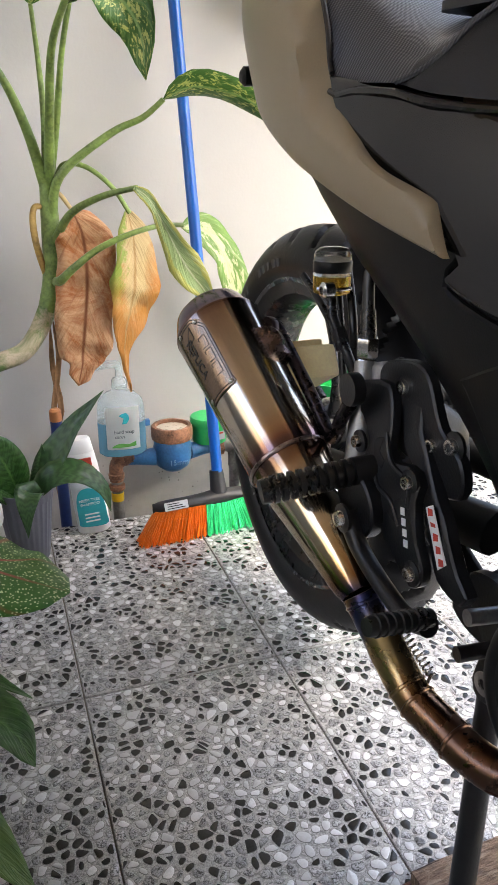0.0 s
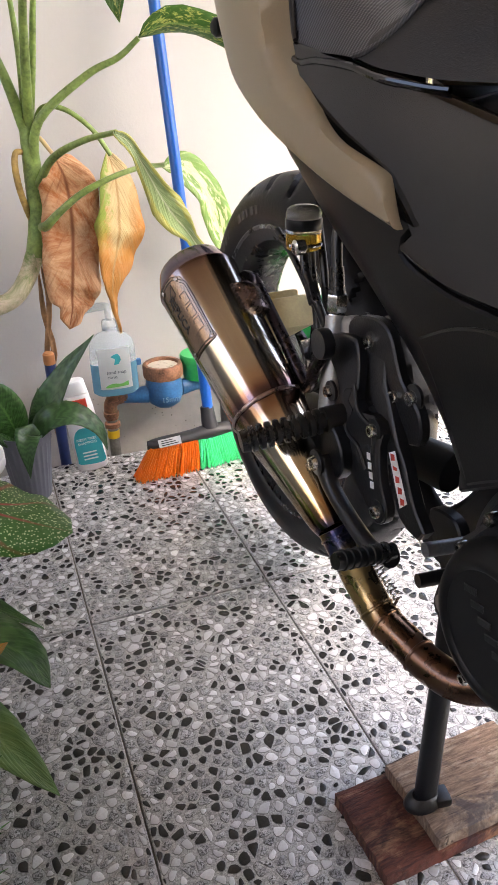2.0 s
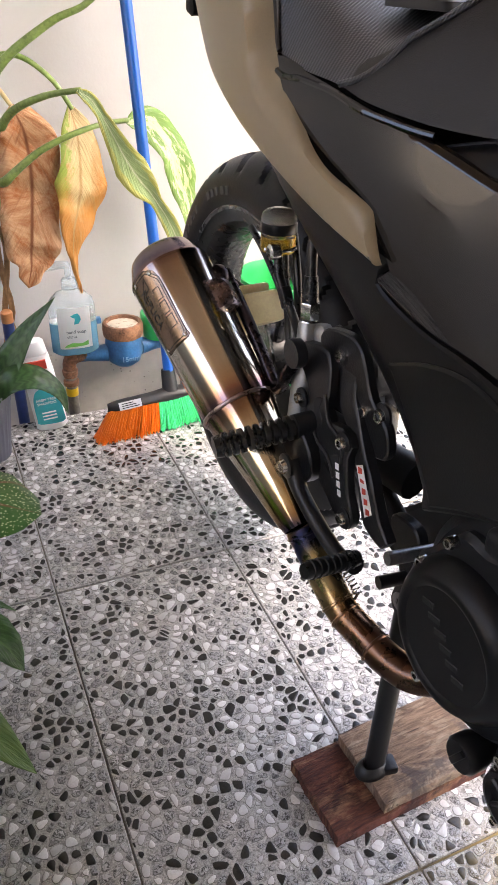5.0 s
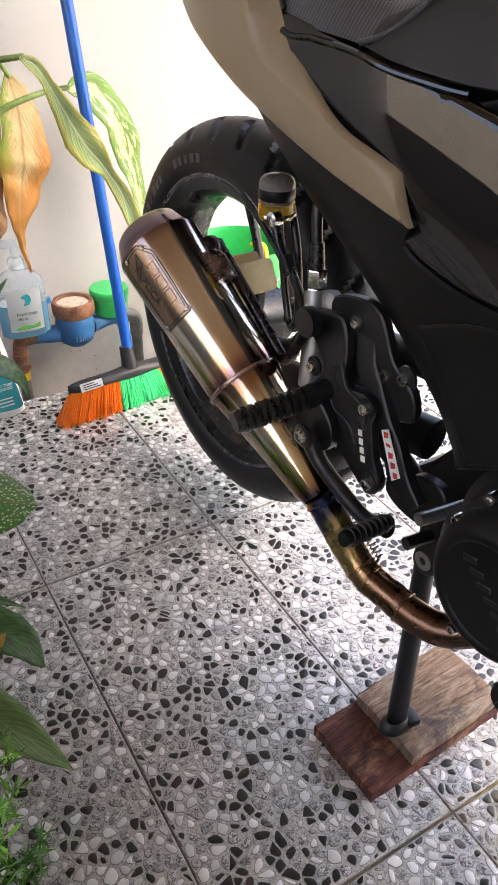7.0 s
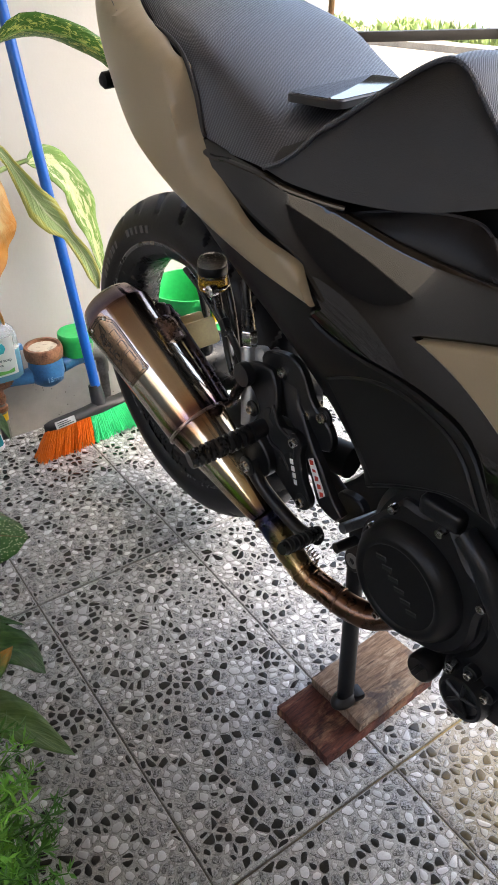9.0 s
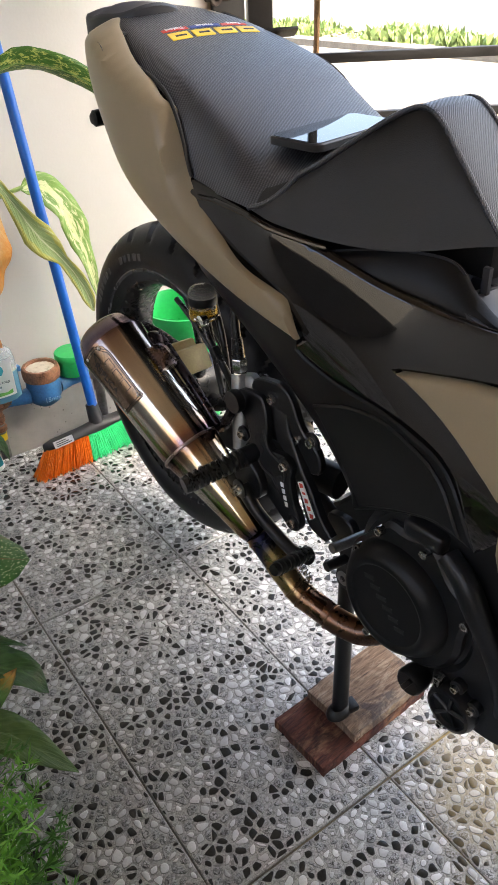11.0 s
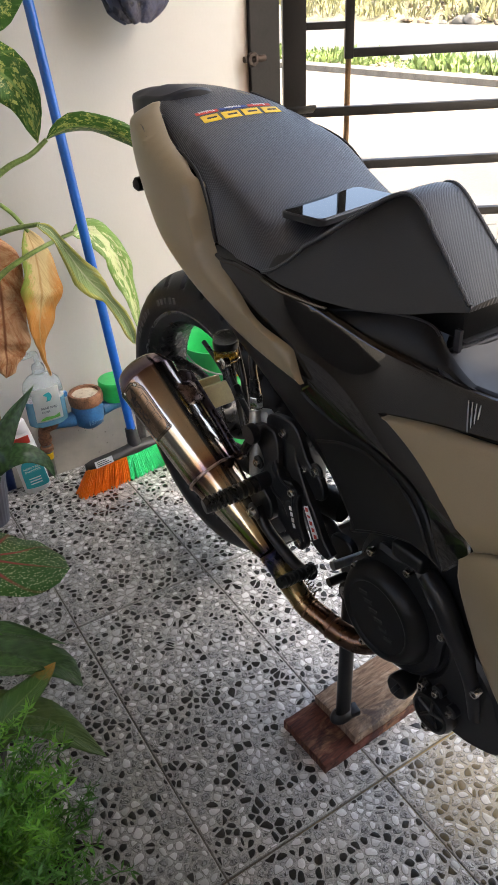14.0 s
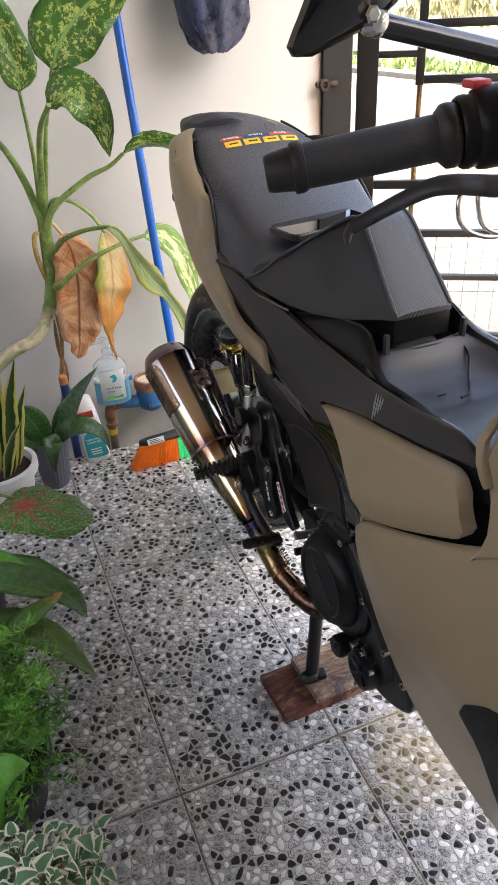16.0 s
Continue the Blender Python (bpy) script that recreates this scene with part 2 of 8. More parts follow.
def titanium():
    """Brushed steel with heat tints along its length (object z runs along the axis)."""
    k = Mat("heat_tinted_steel", (0.5, 0.46, 0.42), 0.2, 1.0)
    p = k.where("Object")
    sx = k.node("SeparateXYZ")
    k.link(p, sx.inputs[0])
    wob = k.math("MULTIPLY", k.math("SUBTRACT", k.noise(14, 3, 0.5, p), 0.5), 0.02)
    z = k.math("ADD", sx.outputs[2], wob)
    f = k.math("MULTIPLY", z, 2.5)
    tail = k.ramp(f, (0.0, (0.10, 0.07, 0.13)), (0.03, (0.36, 0.20, 0.08)), (0.08, (0.62, 0.46, 0.24)), (0.20, (0.74, 0.66, 0.50)), (0.30, (0.66, 0.58, 0.46)), (0.345, (0.34, 0.21, 0.12)), (0.385, (0.16, 0.085, 0.075)), (0.405, (0.20, 0.11, 0.12)), (0.418, (0.34, 0.18, 0.13)), (0.445, (0.58, 0.42, 0.28)), (0.50, (0.62, 0.57, 0.48)), (0.60, (0.66, 0.62, 0.53)))
    cap = k.ramp(f, (0.60, (0.66, 0.62, 0.53)), (0.68, (0.60, 0.56, 0.50)), (0.76, (0.50, 0.43, 0.37)), (0.835, (0.35, 0.27, 0.22)), (0.865, (0.17, 0.10, 0.10)), (0.885, (0.10, 0.07, 0.11)), (0.905, (0.17, 0.14, 0.16)), (0.925, (0.20, 0.16, 0.12)), (1.0, (0.15, 0.12, 0.09)))
    col = k.mix(k.ramp(f, (0.595, 0.0), (0.605, 1.0)), tail, cap)
    brush = k.noise(30, 3, 0.6, k.where("Object", (14, 14, 0.4)))
    k.colour(k.mix(k.math("MULTIPLY", brush, 0.25), col, (0.36, 0.32, 0.28)))
    k.rough(k.ramp(brush, (0.3, 0.10), (0.7, 0.18)))
    k.bump(k.noise(160, 2, 0.5, k.where("Object", (1, 1, 0.03))), 0.00006)
    return k.m


M_TITAN = titanium()
M_WELD = worn("pinkish_weld_steel", (0.40, 0.29, 0.26), 0.3, 1.0, vary=0.25, big=40, fine=300)


def pipe_tint():
    k = Mat("heat_tinted_pipe", (0.4, 0.3, 0.2), 0.22, 1.0)
    p = k.where("Object")
    sx = k.node("SeparateXYZ")
    k.link(p, sx.inputs[0])
    f = k.math("MULTIPLY", k.math("ADD", sx.outputs[1], 0.355), -4.2)
    f = k.math("ADD", f, k.math("MULTIPLY", k.math("SUBTRACT", k.noise(25, 3, 0.5, p), 0.5), 0.05))
    col = k.ramp(f, (0.0, (0.30, 0.20, 0.10)), (0.035, (0.36, 0.21, 0.08)), (0.06, (0.13, 0.08, 0.10)), (0.085, (0.055, 0.065, 0.16)), (0.115, (0.09, 0.085, 0.13)), (0.15, (0.46, 0.34, 0.15)), (0.24, (0.44, 0.32, 0.16)), (0.31, (0.34, 0.22, 0.11)), (0.37, (0.25, 0.14, 0.08)), (0.50, (0.19, 0.105, 0.068)), (0.75, (0.12, 0.07, 0.05)), (1.0, (0.08, 0.05, 0.04)))
    k.colour(col)
    k.rough(k.ramp(k.noise(40, 4, 0.6, p), (0.3, 0.2), (0.7, 0.36)))
    return k.m


M_PIPE = pipe_tint()


def carbon_vinyl(name, turn, long, cross, lo, hi):
    k = Mat(name, (0.03, 0.03, 0.032), 0.42, 0.0, Specular_IOR_Level=0.6)
    w1 = k.node("TexWave", wave_type="BANDS", bands_direction="X")
    w1.inputs["Scale"].default_value = long
    k.link(k.where("Object", (1, 1, 1), turn), w1.inputs["Vector"])
    w2 = k.node("TexWave", wave_type="BANDS", bands_direction="Y")
    w2.inputs["Scale"].default_value = cross
    k.link(k.where("Object", (1, 1, 1), turn), w2.inputs["Vector"])
    f = k.math("ADD", k.math("MULTIPLY", w1.outputs["Fac"], 0.7), k.math("MULTIPLY", w2.outputs["Fac"], 0.3))
    k.colour(k.ramp(f, (0.2, lo), (0.8, hi)))
    k.rough(k.ramp(f, (0.0, 0.46), (1.0, 0.28)))
    k.bump(f, 0.0006, 0.7)
    return k.m


M_CARBON = carbon_vinyl("carbon_weave_vinyl", (-25, 0, 58), 95, 170, (0.014, 0.014, 0.017), (0.050, 0.052, 0.062))
M_CARBONF = carbon_vinyl("fine_carbon_weave_vinyl", (-45, 0, 40), 150, 210, (0.016, 0.016, 0.019), (0.036, 0.037, 0.044))
M_VINYL = worn("smooth_black_vinyl", (0.0145, 0.0135, 0.0125), 0.45, vary=0.15, big=14, fine=800, bump=0.0003, Specular_IOR_Level=0.35)


def knurled():
    k = Mat("knurled_grip_rubber", (0.016, 0.016, 0.018), 0.55)
    w = k.node("TexWave", wave_type="BANDS", bands_direction="X")
    w.inputs["Scale"].default_value = 230
    k.link(k.where("Object", (1, 1, 1), (0, 38, 20)), w.inputs["Vector"])
    k.colour(k.ramp(w.outputs["Fac"], (0.2, (0.007, 0.007, 0.008)), (0.8, (0.027, 0.027, 0.029))))
    k.bump(w.outputs["Fac"], 0.0002)
    return k.m


M_GRIP = knurled()
M_GLASS = Mat("phone_screen", (0.004, 0.005, 0.006), 0.03).m
M_PHONE = worn("black_phone_case", (0.012, 0.012, 0.013), 0.4, vary=0.2)


# ---- mesh helpers ----
def thing(name, label, category, m=None, group=""):
    ob = new(name)
    ob.empty_display_size = 0.05
    ob.matrix_world = m if m is not None else Matrix()
    return tagged(ob, label, category, group)


def part(name, bm, mat, parent, label="", smooth=True):
    me = bpy.data.meshes.new(name)
    bmesh.ops.recalc_face_normals(bm, faces=bm.faces[:])
    bm.to_mesh(me)
    bm.free()
    for m in mat if isinstance(mat, (list, tuple)) else [mat]:
        me.materials.append(m)
    if smooth:
        me.polygons.foreach_set("use_smooth", [True] * len(me.polygons))
        me.set_sharp_from_angle(angle=radians(40))
    ob = new(name, me)
    ob.parent = parent
    if label:
        ob["label"] = label
    return ob


def box(lo, hi, bevel=0.0, m=None, bm=None, seg=2):
    bm = bm or bmesh.new()
    c, s = [(a + b) / 2 for a, b in zip(lo, hi)], [abs(b - a) for a, b in zip(lo, hi)]
    r = bmesh.ops.create_cube(bm, size=1.0, matrix=Matrix.LocRotScale(c, None, s))
    vs = r["verts"]
    if bevel:
        es = {e for v in vs for e in v.link_edges}
        out = bmesh.ops.bevel(bm, geom=list(es), offset=bevel, segments=seg, affect="EDGES", profile=0.6)
        vs = [v for v in {v for f in out["faces"] for v in f.verts} | set(v for v in vs if v.is_valid)]
    if m is not None:
        bmesh.ops.transform(bm, matrix=m, verts=[v for v in vs if v.is_valid])
    return bm


def bezier(points, n=24):
    """A smooth line through the given points."""
    p = [Vector(a) for a in points]
    p = [p[0] * 2 - p[1]] + p + [p[-1] * 2 - p[-2]]
    out, k = [], max(2, n // (len(p) - 3))
    for i in range(1, len(p) - 2):
        a, b, c, d = p[i - 1:i + 3]
        for j in range(k):
            t = j / k
            out.append(0.5 * ((2 * b) + (c - a) * t + (2 * a - 5 * b + 4 * c - d) * t * t + (3 * b - a - 3 * c + d) * t ** 3))
    return out + [p[-2]]


def tube(line, radius, seg=12, bm=None, flat=1.0):
    """A round bar along a line; radius is one number or one for each end or point."""
    bm = bm or bmesh.new()
    line = [Vector(a) for a in line]
    n = len(line)
    if not isinstance(radius, (list, tuple)):
        radius = [radius]
    xs = np.linspace(0, 1, len(radius)) if len(radius) > 1 else None
    rad = [float(np.interp(i / (n - 1), xs, radius)) if xs is not None else radius[0] for i in range(n)]
    t0 = (line[1] - line[0]).normalized()
    side = t0.orthogonal().normalized()
    rings = []
    for i in range(n):
        t = (line[min(i + 1, n - 1)] - line[max(i - 1, 0)]).normalized()
        side = (side - t * side.dot(t)).normalized()
        up = t.cross(side)
        rings.append([bm.verts.new(line[i] + (side * math.cos(a) + up * math.sin(a) * flat) * rad[i]) for a in (2 * math.pi * j / seg for j in range(seg))])
    for r0, r1 in zip(rings, rings[1:]):
        for j in range(seg):
            bm.faces.new((r0[j], r0[(j + 1) % seg], r1[(j + 1) % seg], r1[j]))
    bm.faces.new(rings[0][::-1]), bm.faces.new(rings[-1])
    return bm


def lathe(profile, seg=32, m=None, bm=None, caps=True):
    """Turns (radius, height) pairs about z."""
    bm = bm or bmesh.new()
    rings = []
    for r, z in profile:
        ring = [bm.verts.new((r * math.cos(2 * math.pi * j / seg), r * math.sin(2 * math.pi * j / seg), z)) for j in range(seg)]
        rings.append(ring)
    for r0, r1 in zip(rings, rings[1:]):
        for j in range(seg):
            bm.faces.new((r0[j], r0[(j + 1) % seg], r1[(j + 1) % seg], r1[j]))
    if caps:
        bm.faces.new(rings[0][::-1]), bm.faces.new(rings[-1])
    if m is not None:
        bmesh.ops.transform(bm, matrix=m, verts=[v for r in rings for v in r])
    return bm


def along(a, b, up=(0, 0, 1)):
    """A pose at a whose z points to b."""
    a, b = Vector(a), Vector(b)
    return Matrix.Translation(a) @ (b - a).to_track_quat("Z", "Y").to_matrix().to_4x4()


def inside(poly, x, y):
    hit = False
    for (x0, y0), (x1, y1) in zip(poly, poly[1:] + poly[:1]):
        if (y0 > y) != (y1 > y) and x < (x1 - x0) * (y - y0) / (y1 - y0) + x0:
            hit = not hit
    return hit


def outline(points, step=0.012):
    """A closed outline rounded between its given corners. A point (a, b, 1) stays a sharp corner."""
    n, out = len(points), []
    for i in range(n):
        q = [points[(i + k) % n] for k in (-1, 0, 1, 2)]
        a, b, c, d = [Vector(v[:2]) for v in q]
        if len(q[1]) > 2:
            a = b * 2 - c
        if len(q[2]) > 2:
            d = c * 2 - b
        k = max(1, int((c - b).length / step))
        for j in range(k):
            t = j / k
            v = 0.5 * ((2 * b) + (c - a) * t + (2 * a - 5 * b + 4 * c - d) * t * t + (3 * b - a - 3 * c + d) * t ** 3)
            out.append((v.x, v.y))
    return out


def shell(points, place, thick=0.006, step=0.012, edge=0.0025, sharp=False):
    """A moulded sheet: an outline in two coordinates, laid on a form by place(a, b, depth), with rounded rim and a returned edge."""
    from mathutils.geometry import delaunay_2d_cdt
    ring = [p[:2] for p in points] if sharp else outline(points, step)
    n = len(ring)
    area = sum(a[0] * b[1] - b[0] * a[1] for a, b in zip(ring, ring[1:] + ring[:1]))
    sgn = 1 if area > 0 else -1
    inner = []
    for i in range(n):
        a, b = Vector(ring[i - 1]), Vector(ring[(i + 1) % n])
        d = (b - a).normalized() * sgn
        inner.append((ring[i][0] - d.y * edge, ring[i][1] + d.x * edge))
    pts = list(inner)
    lo = [min(p[k] for p in ring) for k in (0, 1)]
    hi = [max(p[k] for p in ring) for k in (0, 1)]
    g = step * 1.3
    segs = np.array(inner)
    if step >= 0.007 and not sharp:
        for i in range(n):
            a, b = Vector(ring[i - 1]), Vector(ring[(i + 1) % n])
            d = (b - a).normalized() * sgn
            x, y = inner[i][0] - d.y * 0.0028, inner[i][1] + d.x * 0.0028
            if inside(inner, x, y) and np.min(np.hypot(segs[:, 0] - x, segs[:, 1] - y)) > 0.0025:
                pts.append((x, y))
    for i in range(int((hi[0] - lo[0]) / g) + 1):
        for j in range(int((hi[1] - lo[1]) / g) + 1):
            x, y = lo[0] + (i + 0.5 * (j % 2)) * g, lo[1] + j * g
            if inside(inner, x, y) and np.min(np.hypot(segs[:, 0] - x, segs[:, 1] - y)) > g * 0.55:
                pts.append((x, y))
    vs, _, fs, orig, _, _ = delaunay_2d_cdt([Vector(p) for p in pts], [(i, (i + 1) % n) for i in range(n)], [], 1, 1e-7)
    bm = bmesh.new()
    top = [bm.verts.new(place(v.x, v.y, 0.0)) for v in vs]
    for f in fs:
        try:
            bm.faces.new([top[i] for i in f])
        except ValueError:
            pass
    first = {}
    for i, o in enumerate(orig):
        for k in o:
            first.setdefault(k, top[i])
    loop = [first[i] for i in range(n)]
    rim = [bm.verts.new(place(a, b, edge * 0.9)) for a, b in ring]
    back = [bm.verts.new(place(a, b, thick)) for a, b in ring]
    for i in range(n):
        j = (i + 1) % n
        for u, v in ((loop, rim), (rim, back)):
            try:
                bm.faces.new((u[i], u[j], v[j], v[i]))
            except ValueError:
                pass
    return bm


def plate(points, m, thick, bevel=0.0015, step=0.006, sharp=False):
    """A flat plate of the given outline, in the plane of m."""
    bm = shell(points, lambda a, b, d: m @ Vector((a, b, -d)), thick, step, bevel, sharp)
    ring = [e for e in bm.edges if e.is_boundary]
    bmesh.ops.holes_fill(bm, edges=ring, sides=0)
    return bm


def words(body, size, m, mat, parent, name="lettering", depth=0.0004):
    cu = bpy.data.curves.new(name, "FONT")
    cu.body, cu.size, cu.extrude, cu.align_x, cu.align_y = body, size, depth, "CENTER", "CENTER"
    tmp = bpy.data.objects.new(name, cu)
    scene.collection.objects.link(tmp)
    dg = bpy.context.evaluated_depsgraph_get()
    me = bpy.data.meshes.new_from_object(tmp.evaluated_get(dg))
    bpy.data.objects.remove(tmp)
    me.materials.clear()
    me.materials.append(mat)
    me.transform(m)
    ob = new(name, me)
    ob.parent = parent
    return ob


def structure(name, bm, mat, label, smooth=False):
    ob = part(name, bm, mat, None, label, smooth)
    return tagged(ob, label, name.split("_")[0], kind="structure")


# ---- the porch ----
WALL_Y, EDGE_Y = 0.735, 0.562
structure("wall_back", box((-2.6, WALL_Y, -0.3), (0.915, WALL_Y + 0.14, 2.75)), M_WALL, "white painted porch wall, greyer low down with an uneven edge")
bm = bmesh.new()
# Ceiling out of view; this outline keeps direct sun off floor and wall.
CEIL = [(-2.6, -3.2), (1.80, -3.2), (1.80, -0.75), (1.36, -0.30), (1.12, 0.20), (1.0, WALL_Y + 0.14), (-2.6, WALL_Y + 0.14)]
lo, hi = [bm.verts.new((x, y, 2.75)) for x, y in CEIL], [bm.verts.new((x, y, 2.9)) for x, y in CEIL]
bm.faces.new(lo[::-1]), bm.faces.new(hi)
for i in range(len(CEIL)):
    j = (i + 1) % len(CEIL)
    bm.faces.new((lo[i], lo[j], hi[j], hi[i]))
structure("ceiling", bm, M_CEIL, "unseen brown board porch ceiling, outline cut to shape the daylight")
structure("ground", box((-60, -60, -0.42), (60, 60, -0.30)), M_GROUND, "bare brown ground reaching the horizon")
# Unseen low wall: height admits sky light, dark grey keeps gloss reflections dark.
structure("wall_left", box((-2.6, -3.2, -0.3), (-2.46, WALL_Y, 1.10)), M_LOW_WALL, "unseen low grey side wall, added to shape light and reflections")
# Added outer wall, out of view; hides blue sky from the gloss panels.
structure("wall_neighbour", box((-5.2, -5, -0.3), (-5.0, 6, 2.9)), M_BEIGE_WALL, "unseen beige outer wall, added to cut sky reflections")
# Unseen rear wall, added to block light from behind; its length sets how much enters.
structure("wall_house", box((-2.6, -3.34, -0.3), (3.8, -3.2, 2.75)), M_BEIGE_WALL, "unseen beige wall behind the porch, added to block light")


def prism(poly, z0, z1):
    bm = bmesh.new()
    a, b = [bm.verts.new((x, y, z0)) for x, y in poly], [bm.verts.new((x, y, z1)) for x, y in poly]
    bm.faces.new(a[::-1]), bm.faces.new(b)
    for i in range(len(poly)):
        j = (i + 1) % len(poly)
        bm.faces.new((a[i], a[j], b[j], b[i]))
    return bm


floor = structure("floor", prism([(-2.4, -3.2), (2.9, -3.2), (2.9, -0.34), (1.38, EDGE_Y - 0.004), (-2.4, EDGE_Y - 0.004)], -0.3, -0.004), M_GROUT, "porch floor of grey pebble-patterned tiles with brownish joints")

# ---- gate ----
GATE = Matrix.Translation((1.085, 0.75, 0)) @ Matrix.Rotation(math.atan2(-0.5, 0.867), 4, "Z")
post = structure("gate_post", box((0.915, WALL_Y - 0.012, -0.3), (1.008, WALL_Y + 0.09, 2.75), 0.003), M_STEEL, "black painted steel gate post beside the wall")
gate = thing("metal_gate", "black steel bar gate with wire mesh low down", "gate", GATE)


def gbar(name, s0, s1, z0, z1, d0=-0.02, d1=0.02, mat=M_STEEL, label=""):
    return part(name, box((s0, d0, z0), (s1, d1, z1), 0.002), mat, gate, label)


gbar("stile", -0.042, 0.02, -0.05, 2.3, -0.03, 0.03)
for z0, z1 in ((0.760, 0.784), (0.612, 0.636), (0.460, 0.482), (0.318, 0.334), (0.110, 0.130)):
    gbar("bar", 0.02, 2.6, z0, z1, -0.013, 0.013)
gbar("bar", 0.02, 0.13, 0.978, 0.996, -0.012, 0.012)
gbar("upright", 0.128, 0.152, 0.905, 2.3, -0.012, 0.012)
gbar("bar", 0.152, 2.6, 0.908, 0.930, -0.012, 0.012)
for z0 in (1.05, 1.30, 1.55, 1.80, 2.05, 2.28):
    gbar("bar", 0.152, 2.6, z0, z0 + 0.022, -0.012, 0.012)
gbar("stile", 2.56, 2.62, -0.05, 2.3, -0.03, 0.03)
# Flat strip in gate paint below the lowest bar.
gbar("kick_plate", 0.02, 2.56, -0.04, 0.108, -0.004, 0.004)
part("drop_rod", tube([(0.142, 0.028, 0.3), (0.146, 0.03, 1.6)], 0.008, 8), M_RUSTROD, gate, "rusty brown steel rod")
bm = bmesh.new()
for i in range(52):
    tube([(0.03 + i * 0.05, 0.016, 0.12), (0.03 + i * 0.05, 0.016, 0.47)], 0.0012, 5, bm)
for i in range(8):
    tube([(0.02, 0.0185, 0.12 + i * 0.05), (2.58, 0.0185, 0.12 + i * 0.05)], 0.0012, 5, bm)
tagged(part("wire_mesh", bm, M_WIRE, gate, "thin galvanised wire mesh"), kind="stuff")
hinge = thing("gate_hinge", "rusty hinge eye welded on the gate post", "hinge", pose(0.925, 0.715, 0.925))
part("pin", tube([(-0.035, 0.0, 0), (0.03, 0.0, 0)], 0.008, 10), M_RUST, hinge)
part("eye", lathe([(0.008, -0.006), (0.016, -0.006), (0.018, 0), (0.016, 0.006), (0.008, 0.006)], 16, pose(-0.012, -0.006, 0, 90, 0, 0), caps=False), M_RUST, hinge)

# ---- street outside ----
structure("road", prism([(-8, 0.95), (1.35, 0.95), (3.2, -0.35), (12, -4), (14, 4.2), (-8, 4.2)], -0.32, -0.292), M_ROAD, "pale sunlit concrete street slab")

# ---- motorcycle ----
BIKE = pose(0.392, 0, 0, 0, 0, 2.6)
INV = BIKE.inverted()
bike = thing("motorcycle", "khaki and black motorcycle on its stand with a heat-tinted exhaust", "motorcycle", BIKE)


def loc(x, y, z):
    return INV @ Vector((x, y, z))


# half widths of the bodywork: rows run from the tail forwards, columns from low to high
YS = (0.25, 0.05, -0.15, -0.35, -0.55, -0.75, -0.95, -1.15)
ZS = (0.2, 0.35, 0.5, 0.6, 0.7, 0.8, 0.9, 1.0)
WIDTH = np.array([
    (0.040, 0.053, 0.062, 0.039, -0.044, -0.145, -0.068, 0.100),
    (0.058, 0.079, 0.087, 0.071, 0.088, 0.112, 0.162, 0.098),
    (0.076, 0.108, 0.110, 0.105, 0.137, 0.180, 0.168, 0.107),
    (0.091, 0.135, 0.109, 0.140, 0.179, 0.157, 0.044, 0.092),
    (0.102, 0.136, 0.132, 0.136, 0.120, 0.062, 0.077, 0.081),
    (0.104, 0.142, 0.182, 0.207, 0.153, 0.086, 0.084, 0.075),
    (0.095, 0.148, 0.200, 0.222, 0.177, 0.114, 0.094, 0.079),
    (0.082, 0.151, 0.204, 0.220, 0.197, 0.156, 0.119, 0.091)])


def half_width(y, z):
    fy = float(np.interp(-y, [-v for v in YS], range(len(YS))))
    fz = float(np.interp(z, ZS, range(len(ZS))))

    def cr(p, t):
        return (p[0] * (1 - t) ** 3 + p[1] * (3 * t ** 3 - 6 * t * t + 4) + p[2] * (-3 * t ** 3 + 3 * t * t + 3 * t + 1) + p[3] * t ** 3) / 6

    def grab(a, i, n):
        return [a[min(max(i + k, 0), n - 1)] for k in (-1, 0, 1, 2)]

    i, j = min(int(fy), len(YS) - 2), min(int(fz), len(ZS) - 2)
    rows = [cr(grab(r, j, len(ZS)), fz - j) for r in grab(WIDTH, i, len(YS))]
    return cr(rows, fy - i)


def body_panel(name, points, mat, label, out=0.0, thick=0.008, bulge=None, both=True, step=0.014, sides=(-1, 1)):
    for s in sides if both else (-1,):
        def place(y, z, d):
            w = half_width(y, z) + out - d
            if bulge:
                w += bulge(y, z)
            return Vector((s * w, y, z))
        part(name, shell(points, place, thick, step), mat, bike, label)


TAN_TAIL = [(0.022, 0.953), (0.046, 0.920), (0.03, 0.868), (0.0, 0.822), (-0.045, 0.782), (-0.11, 0.753), (-0.165, 0.732, 1), (-0.20, 0.722), (-0.275, 0.702), (-0.347, 0.683), (-0.424, 0.664, 1),
            (-0.404, 0.694), (-0.400, 0.702, 1), (-0.385, 0.709), (-0.331, 0.729), (-0.288, 0.753), (-0.252, 0.780), (-0.233, 0.806), (-0.214, 0.836), (-0.190, 0.866), (-0.150, 0.888), (-0.074, 0.918), (-0.01, 0.945)]
MATTE = [(-0.160, 0.758, 1), (-0.20, 0.744), (-0.275, 0.719), (-0.347, 0.695), (-0.424, 0.666, 1), (-0.406, 0.640), (-0.463, 0.621), (-0.536, 0.618), (-0.588, 0.615), (-0.630, 0.610), (-0.657, 0.596), (-0.677, 0.571), (-0.697, 0.545, 1),
         (-0.635, 0.534), (-0.563, 0.494), (-0.488, 0.446, 1), (-0.455, 0.482), (-0.420, 0.510), (-0.370, 0.547), (-0.30, 0.597), (-0.235, 0.635), (-0.175, 0.676), (-0.135, 0.715)]
